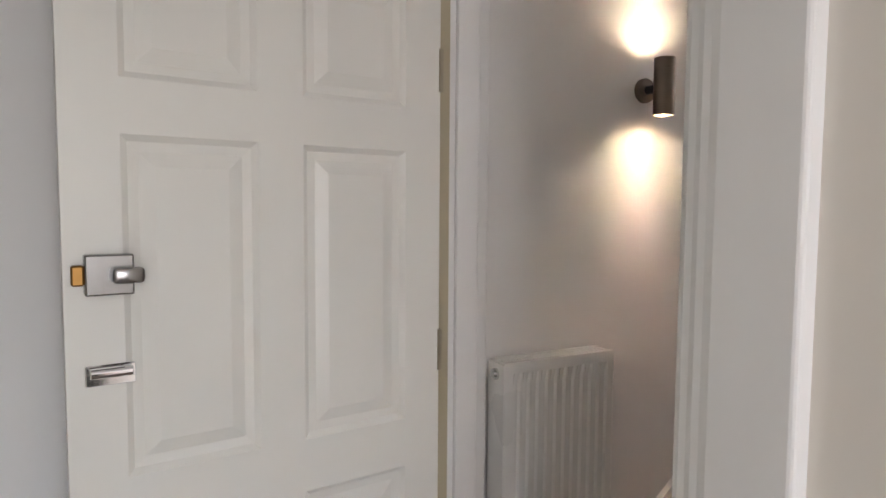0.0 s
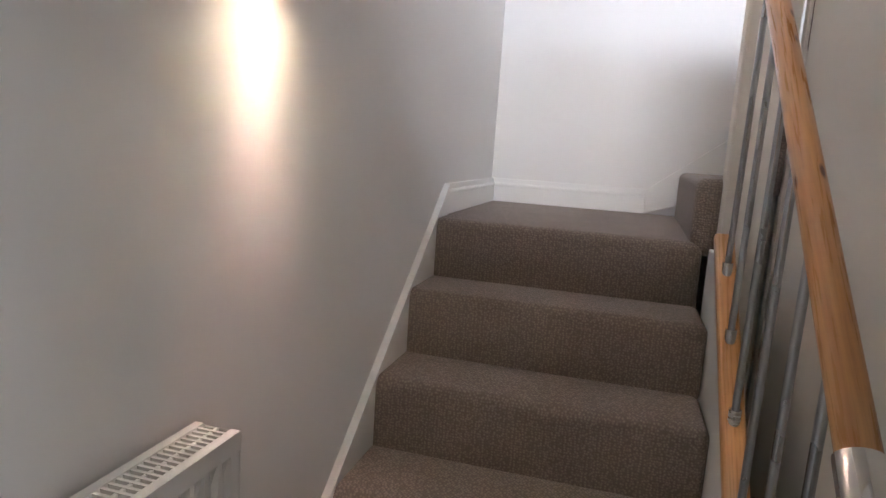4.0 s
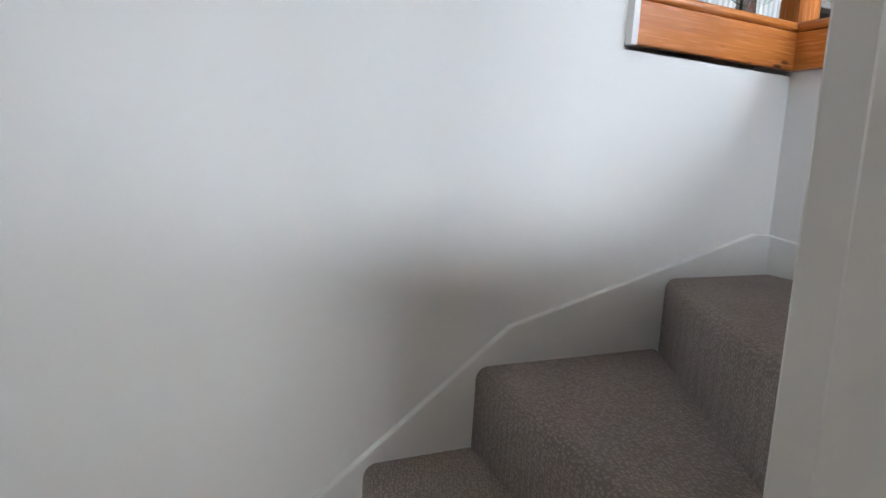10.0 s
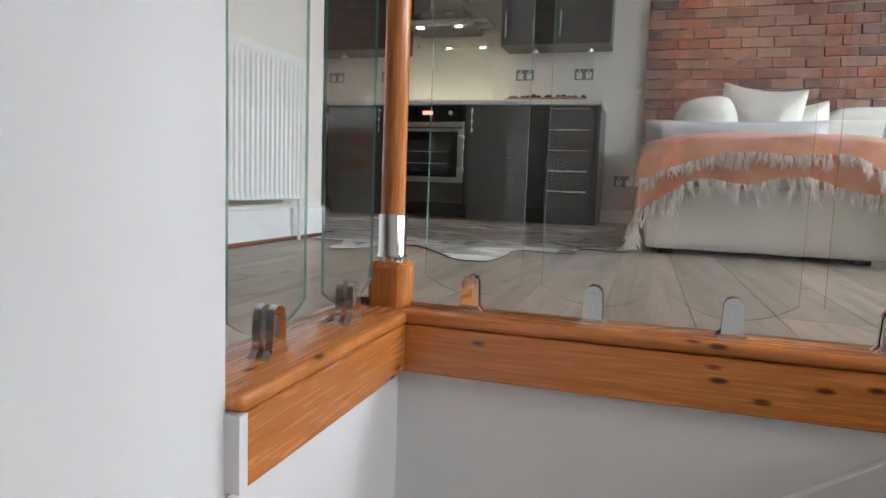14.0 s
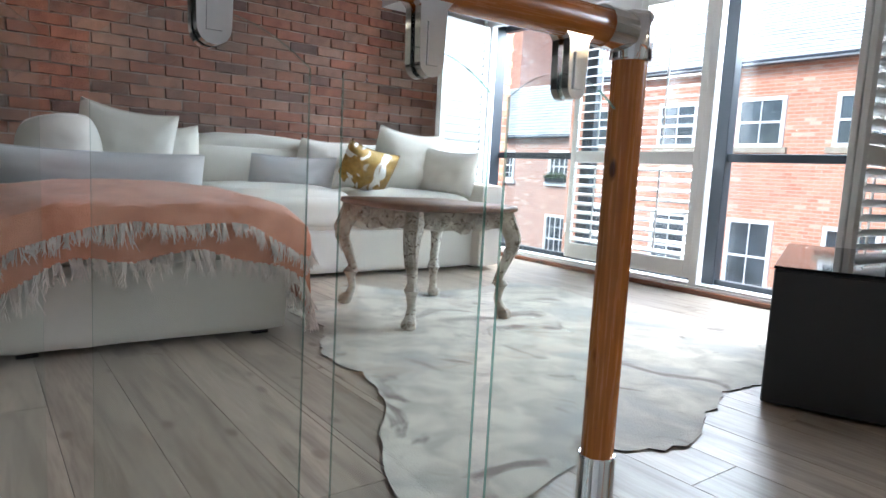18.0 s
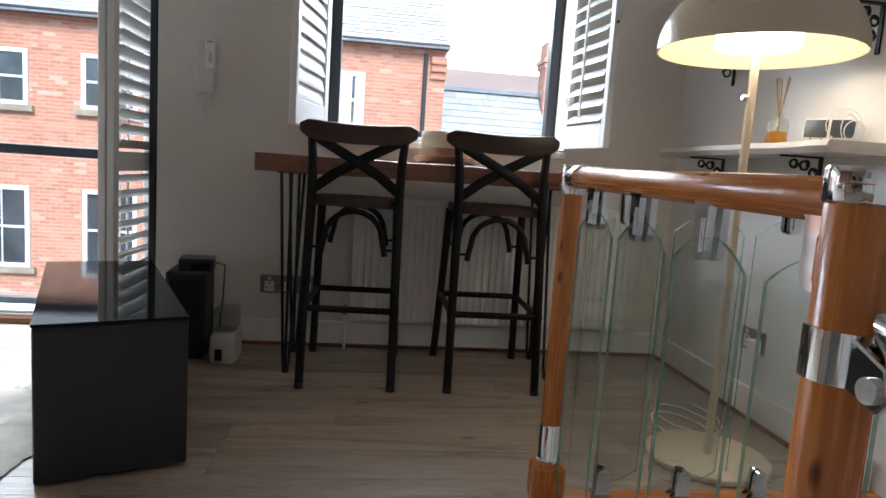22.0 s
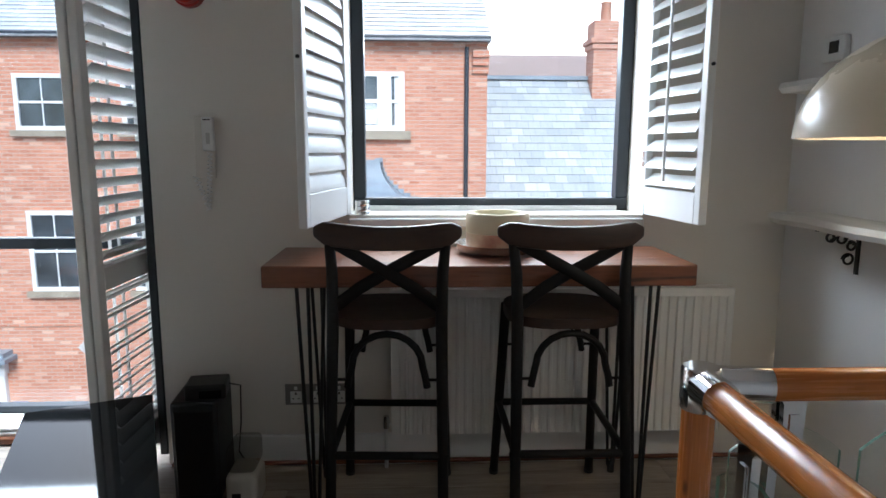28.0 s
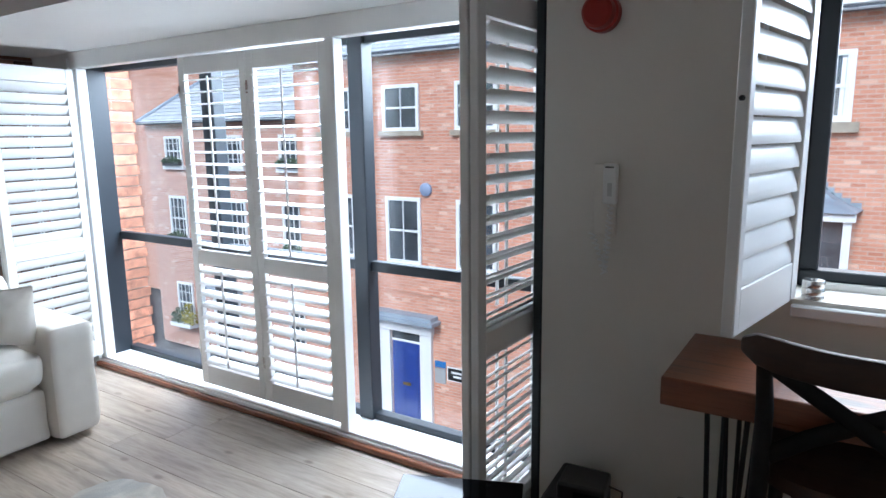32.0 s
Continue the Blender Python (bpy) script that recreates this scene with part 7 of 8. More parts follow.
TARMAC = material("tarmac", (0.05, 0.05, 0.052), 0.9, var=0.15, scale=3, fine=120, bump=0.4)
PAVE = material("paving_stone", (0.24, 0.23, 0.22), 0.85, var=0.12, scale=2, fine=60, bump=0.3)
BLUEP = material("blue_door_gloss", (0.018, 0.05, 0.26), 0.25, var=0.05)
LEAD = material("lead_roof", (0.30, 0.35, 0.40), 0.5, var=0.12, scale=3)

solid("ground", boxes((-500, 500, -500, -4.36, GZ - 0.3, GZ - 0.12)), TARMAC, "street and ground to the horizon", "ground")
solid("pavement", boxes((-60, 60, FY + 0.2, FY + 2.0, GZ - 0.12, GZ)), PAVE, "stone pavement before the houses", "pavement")
solid("pavement", boxes((-60, 60, -6.2, -4.37, GZ - 0.12, GZ)), PAVE, "stone pavement below the flat", "pavement")
solid("facade_below", boxes((-3.0, 9.0, -4.36, -4.06, GZ, F - 0.41)), FBRICK, "brick front of the flat's own building", "facade")


def sash(parent, x, z, w, h, y=0.0, bars=1, sill=True, lintel=True):
    """A white sash window on a wall face at y, facing +y; x, z is its lower corner."""
    wall, y = y, y + 0.034
    win = part("window", boxes((x, x + w, y - 0.03, y + 0.02, z, z + 0.085), (x, x + w, y - 0.03, y + 0.02, z + h - 0.085, z + h), (x, x + 0.085, y - 0.03, y + 0.02, z + 0.085, z + h - 0.085), (x + w - 0.085, x + w, y - 0.03, y + 0.02, z + 0.085, z + h - 0.085),
                               (x + 0.085, x + w - 0.085, y - 0.02, y + 0.012, z + h / 2 - 0.025, z + h / 2 + 0.025)), UPVC, parent, "white painted sash window")
    part("pane", boxes((x + 0.05, x + w - 0.05, y - 0.028, y - 0.02, z + 0.05, z + h - 0.05)), DARKGL, win, "dark reflecting glass")
    bm = bmesh.new()
    for k in range(bars):
        bx = x + w * (k + 1) / (bars + 1)
        box(bm, bx - 0.012, bx + 0.012, y - 0.02, y + 0.006, z + 0.085, z + h - 0.085)
    if bars > 1:
        for q in (0.25, 0.75):
            box(bm, x + 0.085, x + w - 0.085, y - 0.02, y + 0.005, z + h * q - 0.01, z + h * q + 0.01)
    part("glazing_bar", bm, UPVC, win)
    if sill:
        part("sill", boxes((x - 0.10, x + w + 0.10, wall + 0.001, wall + 0.11, z - 0.12, z)), STONE if bars == 1 else UPVC, win, "projecting stone sill")
    if lintel:
        bm = bmesh.new()
        lo = [bm.verts.new(p) for p in ((x - 0.02, wall + 0.006, z + h), (x + w + 0.02, wall + 0.006, z + h), (x + w + 0.13, wall + 0.006, z + h + 0.26), (x - 0.13, wall + 0.006, z + h + 0.26))]
        hi = [bm.verts.new(v.co - Vector((0, 0.05, 0))) for v in lo]
        bm.faces.new(lo), bm.faces.new(hi[::-1])
        for k in range(4):
            bm.faces.new((lo[k], lo[(k + 1) % 4], hi[(k + 1) % 4], hi[k]))
        part("lintel", bm, LINTEL, win, "flat brick arch")
    return win


def slate_roof(parent, x0, x1, y0, z0, run, rise, course=0.19, hip=0.0):
    """A pitched roof of overlapping slates, rising from its eaves at y0 towards -y; its far end leans in by hip."""
    n = round(math.hypot(run, rise) / course)
    rng = random.Random(int(x0 * 7))
    roof = part("roof", roof_prism(x0, x1, y0, z0, run, rise, hip), SLATE, parent, "grey slate roof")
    bm = bmesh.new()
    ang = math.atan2(rise, run)
    for k in range(n):
        s = k * course
        x = x0 - (k % 2) * 0.15 - rng.uniform(0, 0.05)
        end = x1 - hip * (k + 0.5) / n
        while x < end:
            a, b = max(x0, x + 0.004), min(end, x + 0.30 - 0.004)
            if b > a:
                l0, l1 = s - 0.03, s + course + 0.02
                t0, t1 = 0.026 + rng.uniform(0, 0.012), 0.006
                q = [(a, l0, t0), (b, l0, t0), (b, l1, t1), (a, l1, t1)]
                top = [bm.verts.new((px, y0 - l * math.cos(ang) + t * math.sin(ang), z0 + l * math.sin(ang) + t * math.cos(ang))) for px, l, t in q]
                low = [bm.verts.new((px, y0 - l * math.cos(ang), z0 + l * math.sin(ang))) for px, l, t in q[:2]]
                bm.faces.new(top), bm.faces.new((low[0], low[1], top[1], top[0]))
            x += 0.30
    tagged(part("slates", bm, SLATES, roof, "overlapping grey slates"), kind="stuff")
    return roof


def roof_prism(x0, x1, y0, z0, run, rise, hip=0.0):
    bm = bmesh.new()
    a = [bm.verts.new((x0, y, z)) for y, z in ((y0, z0), (y0 - run, z0 + rise), (y0 - 2 * run, z0))]
    b = [bm.verts.new((x, y, z)) for x, y, z in ((x1, y0, z0), (x1 - hip, y0 - run, z0 + rise), (x1, y0 - 2 * run, z0))]
    bm.faces.new(a), bm.faces.new(b[::-1])
    for k in range(3):
        bm.faces.new((a[k], b[k], b[(k + 1) % 3], a[(k + 1) % 3]))
    bmesh.ops.recalc_face_normals(bm, faces=bm.faces)
    return bm


SLATES = bpy.data.materials.new("slates")
SLATES.use_nodes = True
_n = SLATES.node_tree
_g = _n.nodes.new("ShaderNodeNewGeometry")
_n.links.new(ramp(_n, _g.outputs["Random Per Island"], ((0.0, (0.40, 0.42, 0.43)), (0.35, (0.46, 0.48, 0.49)), (0.75, (0.50, 0.52, 0.525)), (1.0, (0.60, 0.61, 0.61)))), _n.nodes["Principled BSDF"].inputs["Base Color"])
_n.nodes["Principled BSDF"].inputs["Roughness"].default_value = 0.38

# the main house: three storeys, slate roof
EAVE = 5.72
h1 = thing("brick_house", pose(0, FY, 0), "three-storey orange brick house with white sash windows and slate roof", "house")
HX0, HX1 = 0.0, 14.2
part("wall", boxes((HX0, HX1, -8, 0, GZ, EAVE)), FBRICK, h1)
slate_roof(h1, HX0 - 0.05, HX1, 0.25, EAVE, 4.2, 2.9)
part("gutter", boxes((HX0 - 0.05, HX1, 0.12, 0.27, EAVE - 0.02, EAVE + 0.09)), GUTTER, h1, "dark gutter", bevel=0.03, seg=2)
part("downpipe", sweep(bmesh.new(), [(0.42, 0.06, EAVE - 0.1), (0.42, 0.06, GZ)], 0.045, 10), GUTTER, h1, "dark downpipe", smooth=True)
for k, z in enumerate((EAVE - 0.60, EAVE - 0.45, EAVE - 0.30)):
    part("corbel", boxes((HX0 - 0.02, HX0 + 0.30, 0.001, 0.05 + 0.05 * k, z, z + 0.14)), LINTEL, h1)
part("string_course", boxes((HX0, HX1, 0.001, 0.03, 0.02, 0.09)), LINTEL, h1)
for k in range(5):
    sash(h1, 4.06 + 2.04 * k, 3.97, 1.06, 1.08)
    sash(h1, 4.06 + 2.04 * k, 0.76, 1.04, 1.63)
# three-light sash: a broad middle with two narrow sides
TX, TZ, TH = 1.65, 3.99, 1.15
tw = part("window", boxes((TX, TX + 2.0, 0.002, 0.05, TZ, TZ + 0.11), (TX, TX + 2.0, 0.002, 0.05, TZ + TH - 0.09, TZ + TH), *[(TX + a, TX + b, 0.002, 0.05, TZ + 0.11, TZ + TH - 0.09) for a, b in ((0, 0.13), (0.26, 0.54), (1.46, 1.74), (1.87, 2.0))], (TX + 0.13, TX + 0.26, 0.006, 0.04, TZ + 0.55, TZ + 0.61), (TX + 1.74, TX + 1.87, 0.006, 0.04, TZ + 0.55, TZ + 0.61), (TX + 0.54, TX + 1.46, 0.006, 0.044, TZ + 0.545, TZ + 0.62)), UPVC, h1, "white three-light sash window")
part("glazing_bar", boxes((TX + 0.97, TX + 1.03, 0.006, 0.034, TZ + 0.11, TZ + TH - 0.09)), UPVC, tw)
part("pane", boxes((TX + 0.05, TX + 1.95, 0.001, 0.005, TZ + 0.05, TZ + TH - 0.05)), DARKGL, tw, "dark reflecting glass")
part("blind", boxes((TX + 0.135, TX + 0.20, 0.0055, 0.008, TZ + 0.11, TZ + TH - 0.09), (TX + 0.56, TX + 0.90, 0.0055, 0.008, TZ + 0.14, TZ + 0.42)), UPVC, tw, "pale blind behind the glass")
part("sill", boxes((TX - 0.12, TX + 2.12, 0.001, 0.12, TZ - 0.17, TZ)), STONE, tw, "projecting stone sill")
# blue front door with classical surround
DX = 10.26
dr = part("door", boxes((DX, DX + 0.88, -0.06, 0.012, GZ + 0.05, GZ + 2.12)), BLUEP, h1, "blue panelled front door")
for a, b, c, d in ((0.10, 0.39, 0.15, 0.85), (0.49, 0.78, 0.15, 0.85), (0.10, 0.39, 1.05, 1.85), (0.49, 0.78, 1.05, 1.85)):
    part("panel", boxes((DX + a, DX + b, 0.013, 0.024, GZ + 0.05 + c, GZ + 0.05 + d)), BLUEP, dr, bevel=0.01)
part("letter_plate", boxes((DX + 0.32, DX + 0.56, 0.025, 0.035, GZ + 0.98, GZ + 1.05)), material("brass_plate", (0.6, 0.42, 0.12), 0.3, 1.0), dr, "brass letter plate")
part("fanlight", boxes((DX, DX + 0.88, 0.001, 0.012, GZ + 2.18, GZ + 2.38)), DARKGL, h1, "dark fanlight over the door")
part("door_surround", boxes((DX - 0.36, DX - 0.02, -0.05, 0.10, GZ, GZ + 2.42), (DX + 0.90, DX + 1.24, -0.05, 0.10, GZ, GZ + 2.42), (DX - 0.40, DX + 1.28, -0.05, 0.14, GZ + 2.42, GZ + 2.74), (DX - 0.02, DX + 0.90, -0.05, 0.03, GZ + 2.12, GZ + 2.18)), UPVC, h1, "white classical door surround", bevel=0.01)
part("door_hood", boxes((DX - 0.60, DX + 1.45, -0.02, 0.42, GZ + 2.74, GZ + 2.83), (DX - 0.52, DX + 1.37, -0.02, 0.34, GZ + 2.83, GZ + 2.93)), LEAD, h1, "lead-topped door hood")
part("alarm_box", lathe(bmesh.new(), [(0.16, 0), (0.16, 0.06), (0.12, 0.09), (0, 0.09)], 20), material("grey_blue_box", (0.28, 0.33, 0.45), 0.5), h1, "grey-blue alarm box", smooth=True, at=Matrix.Translation((10.02, 0.0, 2.60)) @ Matrix.Rotation(radians(-90), 4, "X"))
part("wall_plate", boxes((-0.11, 0.11, 0.001, 0.03, -0.11, 0.11)), material("pale_plate", (0.6, 0.6, 0.58), 0.5), h1, "pale diamond wall plate", at=Matrix.Translation((8.26, 0, -0.44)) @ Matrix.Rotation(radians(45), 4, "Y"))
part("keypad", boxes((9.53, 9.84, 0.001, 0.03, -2.16, -1.78)), material("grey_keypad", (0.35, 0.36, 0.36), 0.5), h1, "grey entry keypad panel")
part("notice", boxes((9.53, 9.84, 0.001, 0.025, -1.76, -1.60)), material("blue_notice", (0.03, 0.16, 0.42), 0.5), h1, "small blue notice")
part("name_board", boxes((8.92, 9.46, 0.001, 0.03, -2.02, -1.72)), BLKPL, h1, "dark name board with pale lettering")
part("name_board_border", boxes((8.89, 9.49, 0.001, 0.018, -2.05, -1.69)), UPVC, h1)
for z, a, b in ((-1.84, 9.02, 9.36), (-1.94, 9.08, 9.30)):
    part("lettering", boxes((a, b, 0.031, 0.034, z, z + 0.05)), UPVC, h1, "pale lettering")
bm = bmesh.new()
rings = []
for k in range(11):
    f = k / 10
    out, z = (1 - f) ** 2.2, 2.56 + 0.86 * f ** 1.1
    x0, x1, d = 2.15 - 0.80 * out, 3.05 + 0.80 * out, 0.10 + 0.65 * out
    rings.append([bm.verts.new(p) for p in ((x0, 0.001, z), (x0 + 0.12 * out, d, z), (x1 - 0.12 * out, d, z), (x1, 0.001, z))])
for a, b in zip(rings, rings[1:]):
    for k in range(4):
        bm.faces.new((a[k], a[(k + 1) % 4], b[(k + 1) % 4], b[k]))
bm.faces.new(rings[-1]), bm.faces.new(rings[0][::-1])
bay_roof = part("lead_bay_roof", bm, LEAD, h1, "blue-grey swept lead bay roof", smooth=True)
for k in range(10):
    f = (k + 0.5) / 10
    out, z = (1 - f) ** 2.2, 2.56 + 0.86 * f ** 1.1
    for x, sx in ((2.15 - 0.80 * out, -1), (3.05 + 0.80 * out, 1)):
        part("step_flashing", boxes((min(x + 0.05 * sx, x - 0.10 * sx), max(x + 0.05 * sx, x - 0.10 * sx), 0.001, 0.014, z - 0.06, z + 0.085)), LEAD, bay_roof)
bay = part("bay", boxes((1.5, 3.7, 0.001, 0.62, 0.9, 1.45), (1.5, 1.62, 0.001, 0.62, 1.45, 2.55), (3.58, 3.7, 0.001, 0.62, 1.45, 2.55), (2.1, 2.18, 0.54, 0.62, 1.45, 2.55), (2.95, 3.03, 0.54, 0.62, 1.45, 2.55), (1.45, 3.75, 0.001, 0.68, 2.42, 2.555)), UPVC, h1, "white bay window")
part("pane", boxes((1.56, 3.64, 0.5, 0.53, 1.45, 2.42)), DARKGL, bay, "dark reflecting glass")

# lower house to the west with its slate roof and chimney
h2 = thing("slate_cottage", pose(0, FY - 0.6, 0), "low house with a broad blue-grey slate roof and brick chimney", "house")
part("wall", boxes((-16, HX0 - 0.02, -7, 0, GZ, 1.4)), FBRICK, h2)
slate_roof(h2, -12.0, HX0 - 0.02, 0.3, 1.4, 4.1, 4.1, 0.26)
part("ridge", boxes((-12.0, HX0 - 0.02, -3.95, -3.65, 5.46, 5.56)), LEAD, h2, "lead flashing at the roof top")
ch = part("chimney", boxes((-3.92, -3.17, -3.9, -3.2, 4.2, 6.9), (-3.97, -3.12, -3.95, -3.15, 6.2, 6.32), (-4.01, -3.08, -3.99, -3.11, 6.34, 6.46)), FBRICK, h2, "brick chimney stack")
part("chimney_pot", lathe(bmesh.new(), [(0.15, 0), (0.13, 0.45), (0.16, 0.5), (0.11, 0.5)], 16, (-3.55, -3.55, 6.9)), LINTEL, ch, "clay chimney pot", smooth=True)
part("roof_behind", prism(bmesh.new(), [(-4.6, 5.0), (-8, 6.7), (-12, 5.0)], 14, "x", -14.02), material("weathered_clay_tile", (0.34, 0.25, 0.22), 0.8, var=0.2, scale=4, fine=40, bump=0.5, stretch=(1, 1, 6)), h2, "weathered brown tiled roof beyond")

# older terrace to the east
PLANT = material("window_box_leaves", (0.07, 0.12, 0.06), 0.6, var=0.3, scale=9)
YELLOWL = material("yellow_green_leaves", (0.42, 0.36, 0.03), 0.6, var=0.3, scale=9)


def leaves(parent, x, w, y, z, h, mat, seed):
    """A clump of small leaves w wide and h high."""
    rng = random.Random(seed)
    bm = bmesh.new()
    for _ in range(240):
        a = rng.uniform(-1, 1)
        c = Vector((x + w * (a + 1) / 2, y + rng.uniform(-0.13, 0.13), z + rng.random() ** 1.3 * h * (1 - 0.6 * a * a)))
        d = Vector((rng.uniform(-1, 1), rng.uniform(-1, 1), rng.uniform(-0.5, 1))).normalized() * 0.06
        e = d.cross(Vector((0.3, 0.8, 0.5))).normalized() * 0.03
        bm.faces.new([bm.verts.new(c - d), bm.verts.new(c + e), bm.verts.new(c + d), bm.verts.new(c - e)])
    tagged(part("foliage", bm, mat, parent, "small leaves in the window box"), kind="stuff")


h3 = thing("old_terrace", pose(0, FY - 0.9, 0), "older pink brick terrace with small-paned sash windows and slate roof", "house")
TX1 = 22.3
part("wall", boxes((14.22, TX1, -7, 0, GZ, 4.38)), OBRICK, h3)
slate_roof(h3, 14.22, TX1 + 0.12, 0.25, 4.38, 3.6, 2.25, 0.24, hip=0.7)
part("hip_tile", sweep(bmesh.new(), [(TX1 + 0.12, 0.25, 4.42), (TX1 - 0.58, -3.35, 6.67)], 0.07, 8), LEAD, h3, "lead hip roll", smooth=True)
part("gutter", boxes((14.22, TX1 + 0.1, 0.12, 0.26, 4.33, 4.43)), GUTTER, h3, "dark gutter")
part("downpipe", sweep(bmesh.new(), [(20.02, 0.06, 1.5), (20.02, 0.06, GZ)], 0.04, 8), UPVC, h3, "pale downpipe", smooth=True)
for x in (14.9, 17.4, 20.36):
    sash(h3, x, 2.96, 0.9, 0.98, bars=3, lintel=False)
    sash(h3, x, 0.42, 0.9, 1.52, bars=3, lintel=False)
    if x != 17.4:
        sash(h3, x, -2.5, 0.86, 1.44, bars=3, lintel=False)
    for z in (2.96, 0.42):
        if x != 17.4:
            planter = part("window_box", boxes((x + 0.02, x + 0.88, 0.045, 0.20, z + 0.002, z + 0.14)), material("dark_planter", (0.03, 0.035, 0.04), 0.6), h3, "dark window box", bevel=0.01)
            leaves(planter, x + 0.02, 0.86, 0.12, z + 0.12, 0.20, PLANT, int(x * 10 + z))
part("door", boxes((18.32, 18.86, -0.05, 0.02, GZ, -1.38)), material("dark_red_door", (0.12, 0.02, 0.025), 0.4), h3, "dark red front door")
part("door_surround", boxes((17.98, 18.31, -0.04, 0.10, GZ, -1.2), (18.87, 19.25, -0.04, 0.10, GZ, -1.2), (18.31, 18.87, -0.04, 0.08, -1.37, -1.2)), UPVC, h3, "white door surround", bevel=0.01)
part("door_hood", boxes((17.85, 19.45, -0.02, 0.42, -1.19, -0.95)), LEAD, h3, "lead-grey door hood", bevel=0.02)
wb = part("window_box", boxes((20.26, 21.36, 0.112, 0.34, -2.60, -2.46)), UPVC, h3, "white window box")
leaves(wb, 20.75, 0.55, 0.22, -2.48, 0.55, PLANT, 3)
leaves(wb, 20.05, 0.62, 0.26, -2.42, 0.72, YELLOWL, 4)
hb = thing("tall_brick_building", pose(0, -20.0, 0), "taller pale orange brick building behind the terrace", "house")
part("wall", boxes((22.6, 44, -8, 0, GZ, 10.5)), FBRICK, hb)
part("parapet", boxes((22.5, 44.1, -8.1, 0.08, 10.5, 10.72)), STONE, hb, "stone parapet")

# brick pier of the flat's own front, just outside the tall windows
pier = thing("brick_pier", pose(0, 0, 0), "red brick pier outside the tall window", "pier")
PIERB = material("pier_brick", (0.60, 0.27, 0.165), 0.85, var=0.25, scale=18, fine=70, bump=0.5, rand=0.28)
part("core", boxes((5.97, 6.41, -4.545, -4.30, GZ, 5.2)), material("pier_mortar", (0.50, 0.43, 0.37), 0.9), pier)

# ---- brick feature wall ----
bw = thing("wall_brick", pose(0, 0, 0), "exposed multi-toned brick feature wall behind the sofa", "wall", kind="structure")
MORT = material("pale_mortar", (0.50, 0.42, 0.36), 0.95, var=0.12, scale=20, fine=140, bump=0.5)
part("mortar", boxes((XE - 0.016, XE - 0.002, YW + 0.002, -0.43, F, CEIL)), MORT, bw, "pale recessed mortar")


def brick_material():
    m = bpy.data.materials.new("tumbled_brick")
    m.use_nodes = True
    nt, n = m.node_tree, m.node_tree.nodes
    L, b = nt.links.new, n["Principled BSDF"]
    oi, geo, mth = n.new("ShaderNodeObjectInfo"), n.new("ShaderNodeNewGeometry"), n.new("ShaderNodeMath")
    mth.operation = "ADD"
    fr = n.new("ShaderNodeMath")
    fr.operation = "FRACT"
    L(oi.outputs["Random"], mth.inputs[0]), L(geo.outputs["Random Per Island"], mth.inputs[1]), L(mth.outputs[0], fr.inputs[0])
    c = ramp(nt, fr.outputs[0], ((0.0, (0.37, 0.165, 0.115)), (0.2, (0.30, 0.13, 0.09)), (0.38, (0.43, 0.245, 0.18)), (0.56, (0.225, 0.12, 0.095)), (0.70, (0.44, 0.28, 0.215)), (0.86, (0.145, 0.10, 0.09)), (1.0, (0.345, 0.155, 0.105))))
    tc, no, fi = n.new("ShaderNodeTexCoord"), n.new("ShaderNodeTexNoise"), n.new("ShaderNodeTexNoise")
    no.inputs["Scale"].default_value, no.inputs["Detail"].default_value = 14, 6
    fi.inputs["Scale"].default_value, fi.inputs["Detail"].default_value = 90, 4
    pos = geo.outputs["Position"]
    L(pos, no.inputs["Vector"]), L(pos, fi.inputs["Vector"])
    mx = n.new("ShaderNodeMixRGB")
    mx.blend_type, mx.inputs["Fac"].default_value = "MULTIPLY", 0.75
    L(c, mx.inputs[1]), L(ramp(nt, no.outputs["Fac"], ((0.3, (0.55, 0.52, 0.5)), (0.7, (1.15, 1.1, 1.05)))), mx.inputs[2])
    L(mx.outputs[0], b.inputs["Base Color"])
    b.inputs["Roughness"].default_value = 0.88
    bp = n.new("ShaderNodeBump")
    bp.inputs["Strength"].default_value, bp.inputs["Distance"].default_value = 0.6, 0.004
    L(fi.outputs["Fac"], bp.inputs["Height"]), L(bp.outputs[0], b.inputs["Normal"])
    return m


TBRICK = brick_material()
rng = random.Random(11)


def brick_bm(ly, lz, d=0.02, chip=0.003):
    bm = bmesh.new()
    box(bm, -d, 0, 0, ly, 0, lz)
    bmesh.ops.subdivide_edges(bm, edges=[e for e in bm.edges if abs(e.verts[0].co.y - e.verts[1].co.y) > ly / 2], cuts=2)
    for v in bm.verts:
        v.co += Vector((rng.uniform(-chip, chip), rng.uniform(-chip, chip), rng.uniform(-chip, chip)))
    return bm


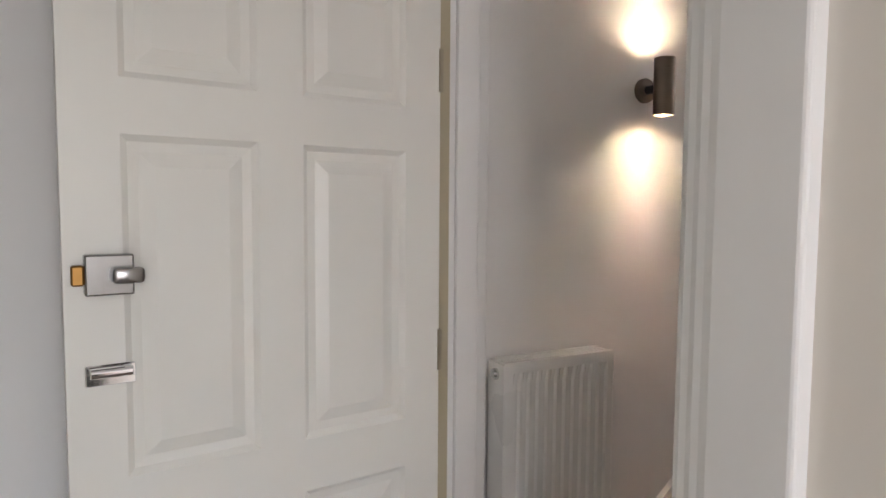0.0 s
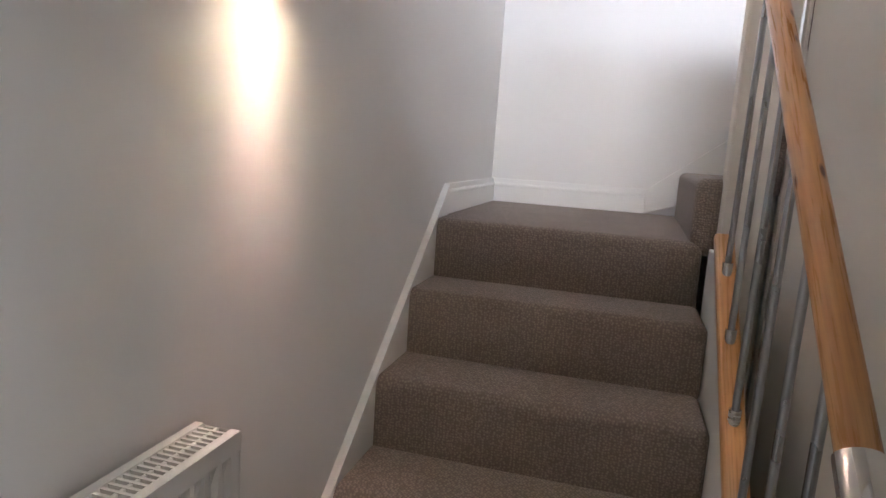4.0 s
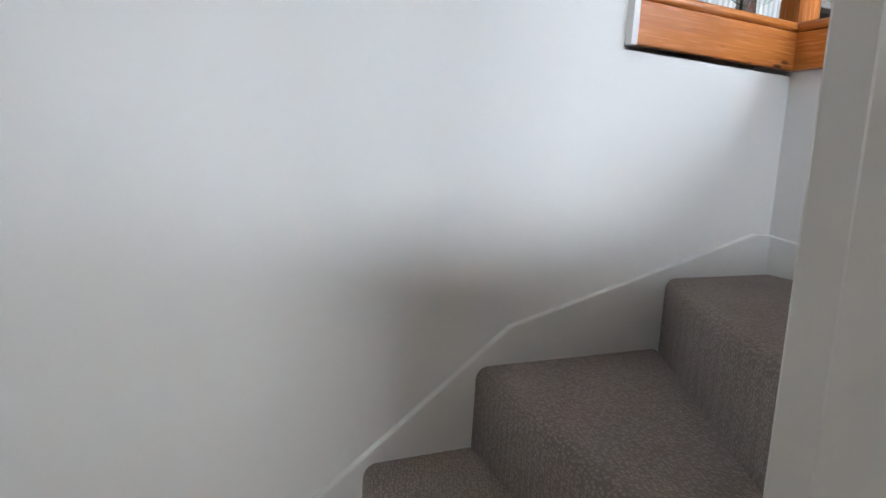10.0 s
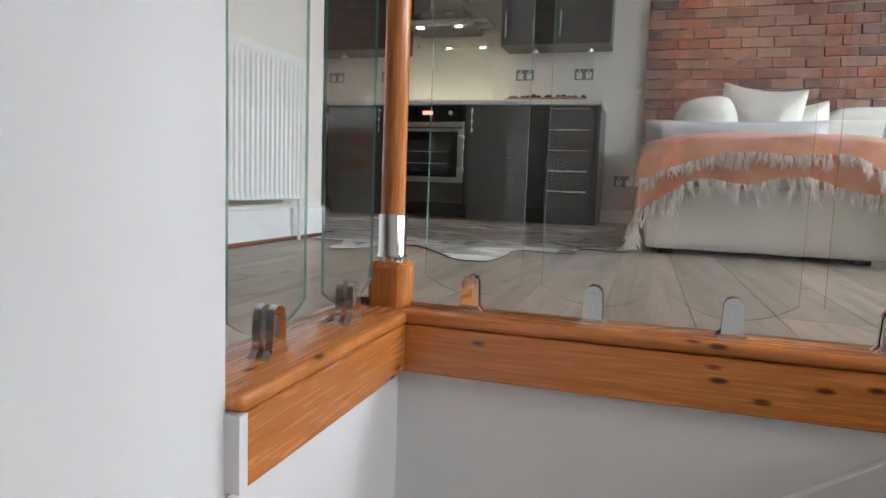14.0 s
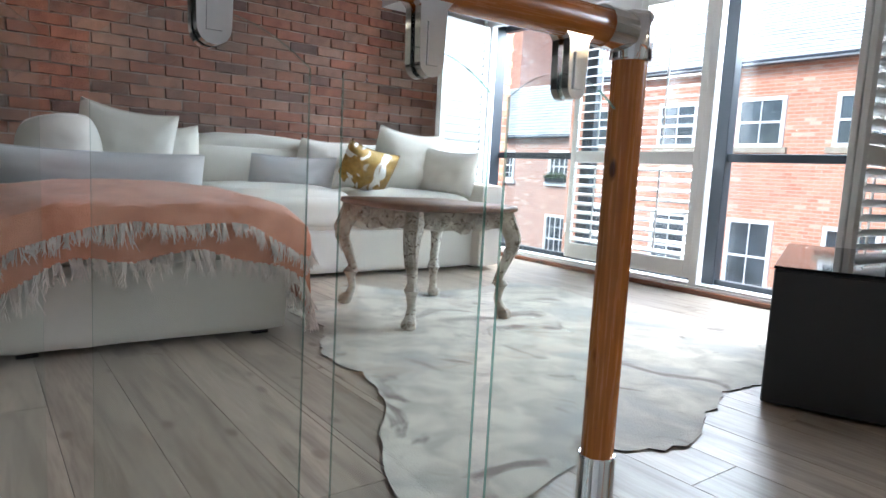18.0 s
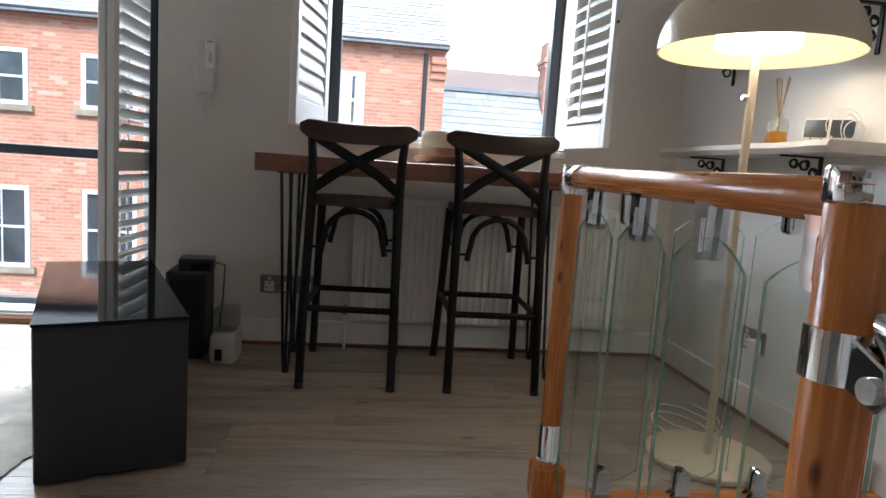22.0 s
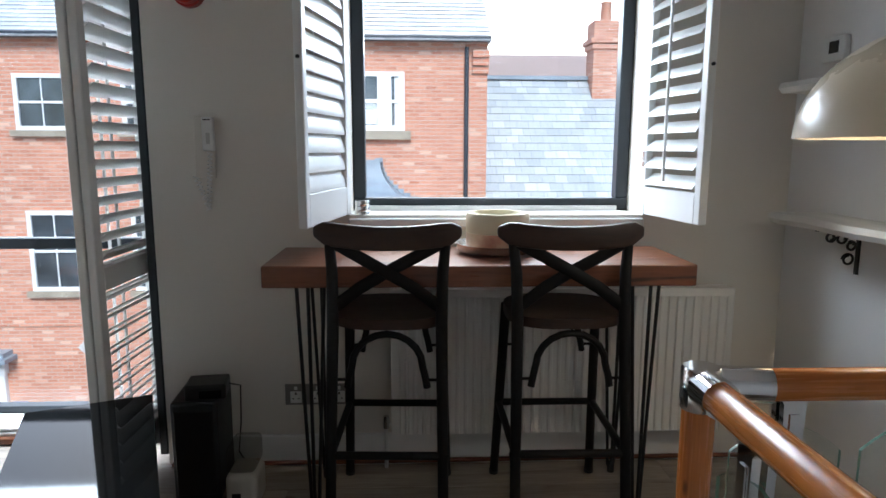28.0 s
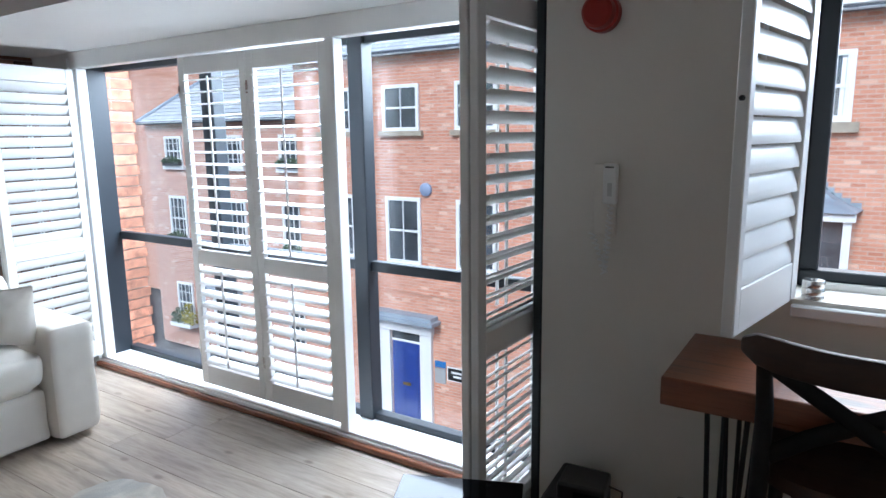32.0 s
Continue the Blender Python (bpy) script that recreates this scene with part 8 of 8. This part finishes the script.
kinds = [mesh_of("brick", brick_bm(0.212, 0.064), TBRICK) for _ in range(4)]
halves = [mesh_of("brick", brick_bm(0.10, 0.064), TBRICK) for _ in range(2)]
rest = bmesh.new()
course = 0
z = F + 0.005
while z + 0.066 < CEIL:
    y = YW + 0.012
    if course % 2:
        w = 0.10
    else:
        w = 0.212
    while y + 0.09 < -0.43:
        w = min(w, -0.435 - y)
        near = 3.16 < z < 4.42
        if near and w > 0.2:
            o = new("brick", rng.choice(kinds))
            o.parent, o.matrix_basis = bw, pose(XE - 0.012 - rng.uniform(0, 0.005), y, z)
        elif near and w < 0.105:
            o = new("brick", rng.choice(halves))
            o.parent, o.matrix_basis = bw, pose(XE - 0.012 - rng.uniform(0, 0.005), y, z)
        else:
            box(rest, XE - 0.032 - rng.uniform(0, 0.005), XE - 0.012, y, y + w, z, z + 0.064)
        y += w + 0.010
        w = 0.212
    z += 0.075
    course += 1
tagged(part("bricks", rest, TBRICK, bw, "tumbled bricks low and high on the wall"), kind="stuff")
# pier bricks
pz, k = F - 1.2, 0
pb = mesh_of("brick", boxes((0, 0.205, 0, 0.012, 0, 0.064)), PIERB)
ps = mesh_of("brick", boxes((-0.012, 0, 0, 0.205, 0, 0.064)), PIERB)
while pz < 5.1:
    for x in (5.975, 6.19):
        o = new("brick", pb)
        o.parent, o.matrix_basis = pier, pose(x, -4.30, pz)
    for y in ((-4.54,) if k % 2 else (-4.555, -4.34)):
        o = new("brick", ps)
        o.parent, o.matrix_basis = pier, pose(5.97, y, pz)
    pz += 0.075
    k += 1

# ---- oak laminate boards ----
fl_up = thing("floor", pose(0, 0, 0), "grey-washed oak laminate floor boards", "floor", kind="structure")
rng = random.Random(21)
PW, PL, JOINT = 0.1833, 1.285, -0.044   # board width, length, and a joint that sets the rows


def plank(x0, x1, y0, y1):
    bm = boxes((0, x1 - x0 - 0.0012, 0, y1 - y0 - 0.0012, -0.012, 0))
    bmesh.ops.bevel(bm, geom=[e for e in bm.edges if e.verts[0].co.z > -0.001 and e.verts[1].co.z > -0.001], offset=0.0008, segments=1, affect="EDGES")
    return mesh_of("plank", bm, OAKFL)


full = plank(0, PL, 0, PW)
for r0, r1, xs in ((YW + 0.052, VOID_S - 0.062, 0.017), (VOID_S - 0.062, -1.355, 1.026), (-1.355, -1.165, 1.026), (-1.165, 0.1393, XR + 0.087), (0.1393, YN, 0.0)):
    y = r0
    while y < r1 - 0.004:
        y1 = min(JOINT + PW * math.floor((y - JOINT) / PW + 1.001), r1)
        x = xs - rng.uniform(0.1, 0.95) * PL
        lo = max(xs, TW0 - 0.04) if y < YB - 0.01 else xs
        while x < XE:
            a, b = max(x, lo), min(x + PL, XE)
            if b - a > 0.02:
                me = full if (b - a > PL - 1e-4 and y1 - y > PW - 1e-4) else plank(a, b, y, y1)
                o = new("plank", me)
                o.parent, o.matrix_basis = fl_up, pose(a, y, F)
            x += PL
        y = y1
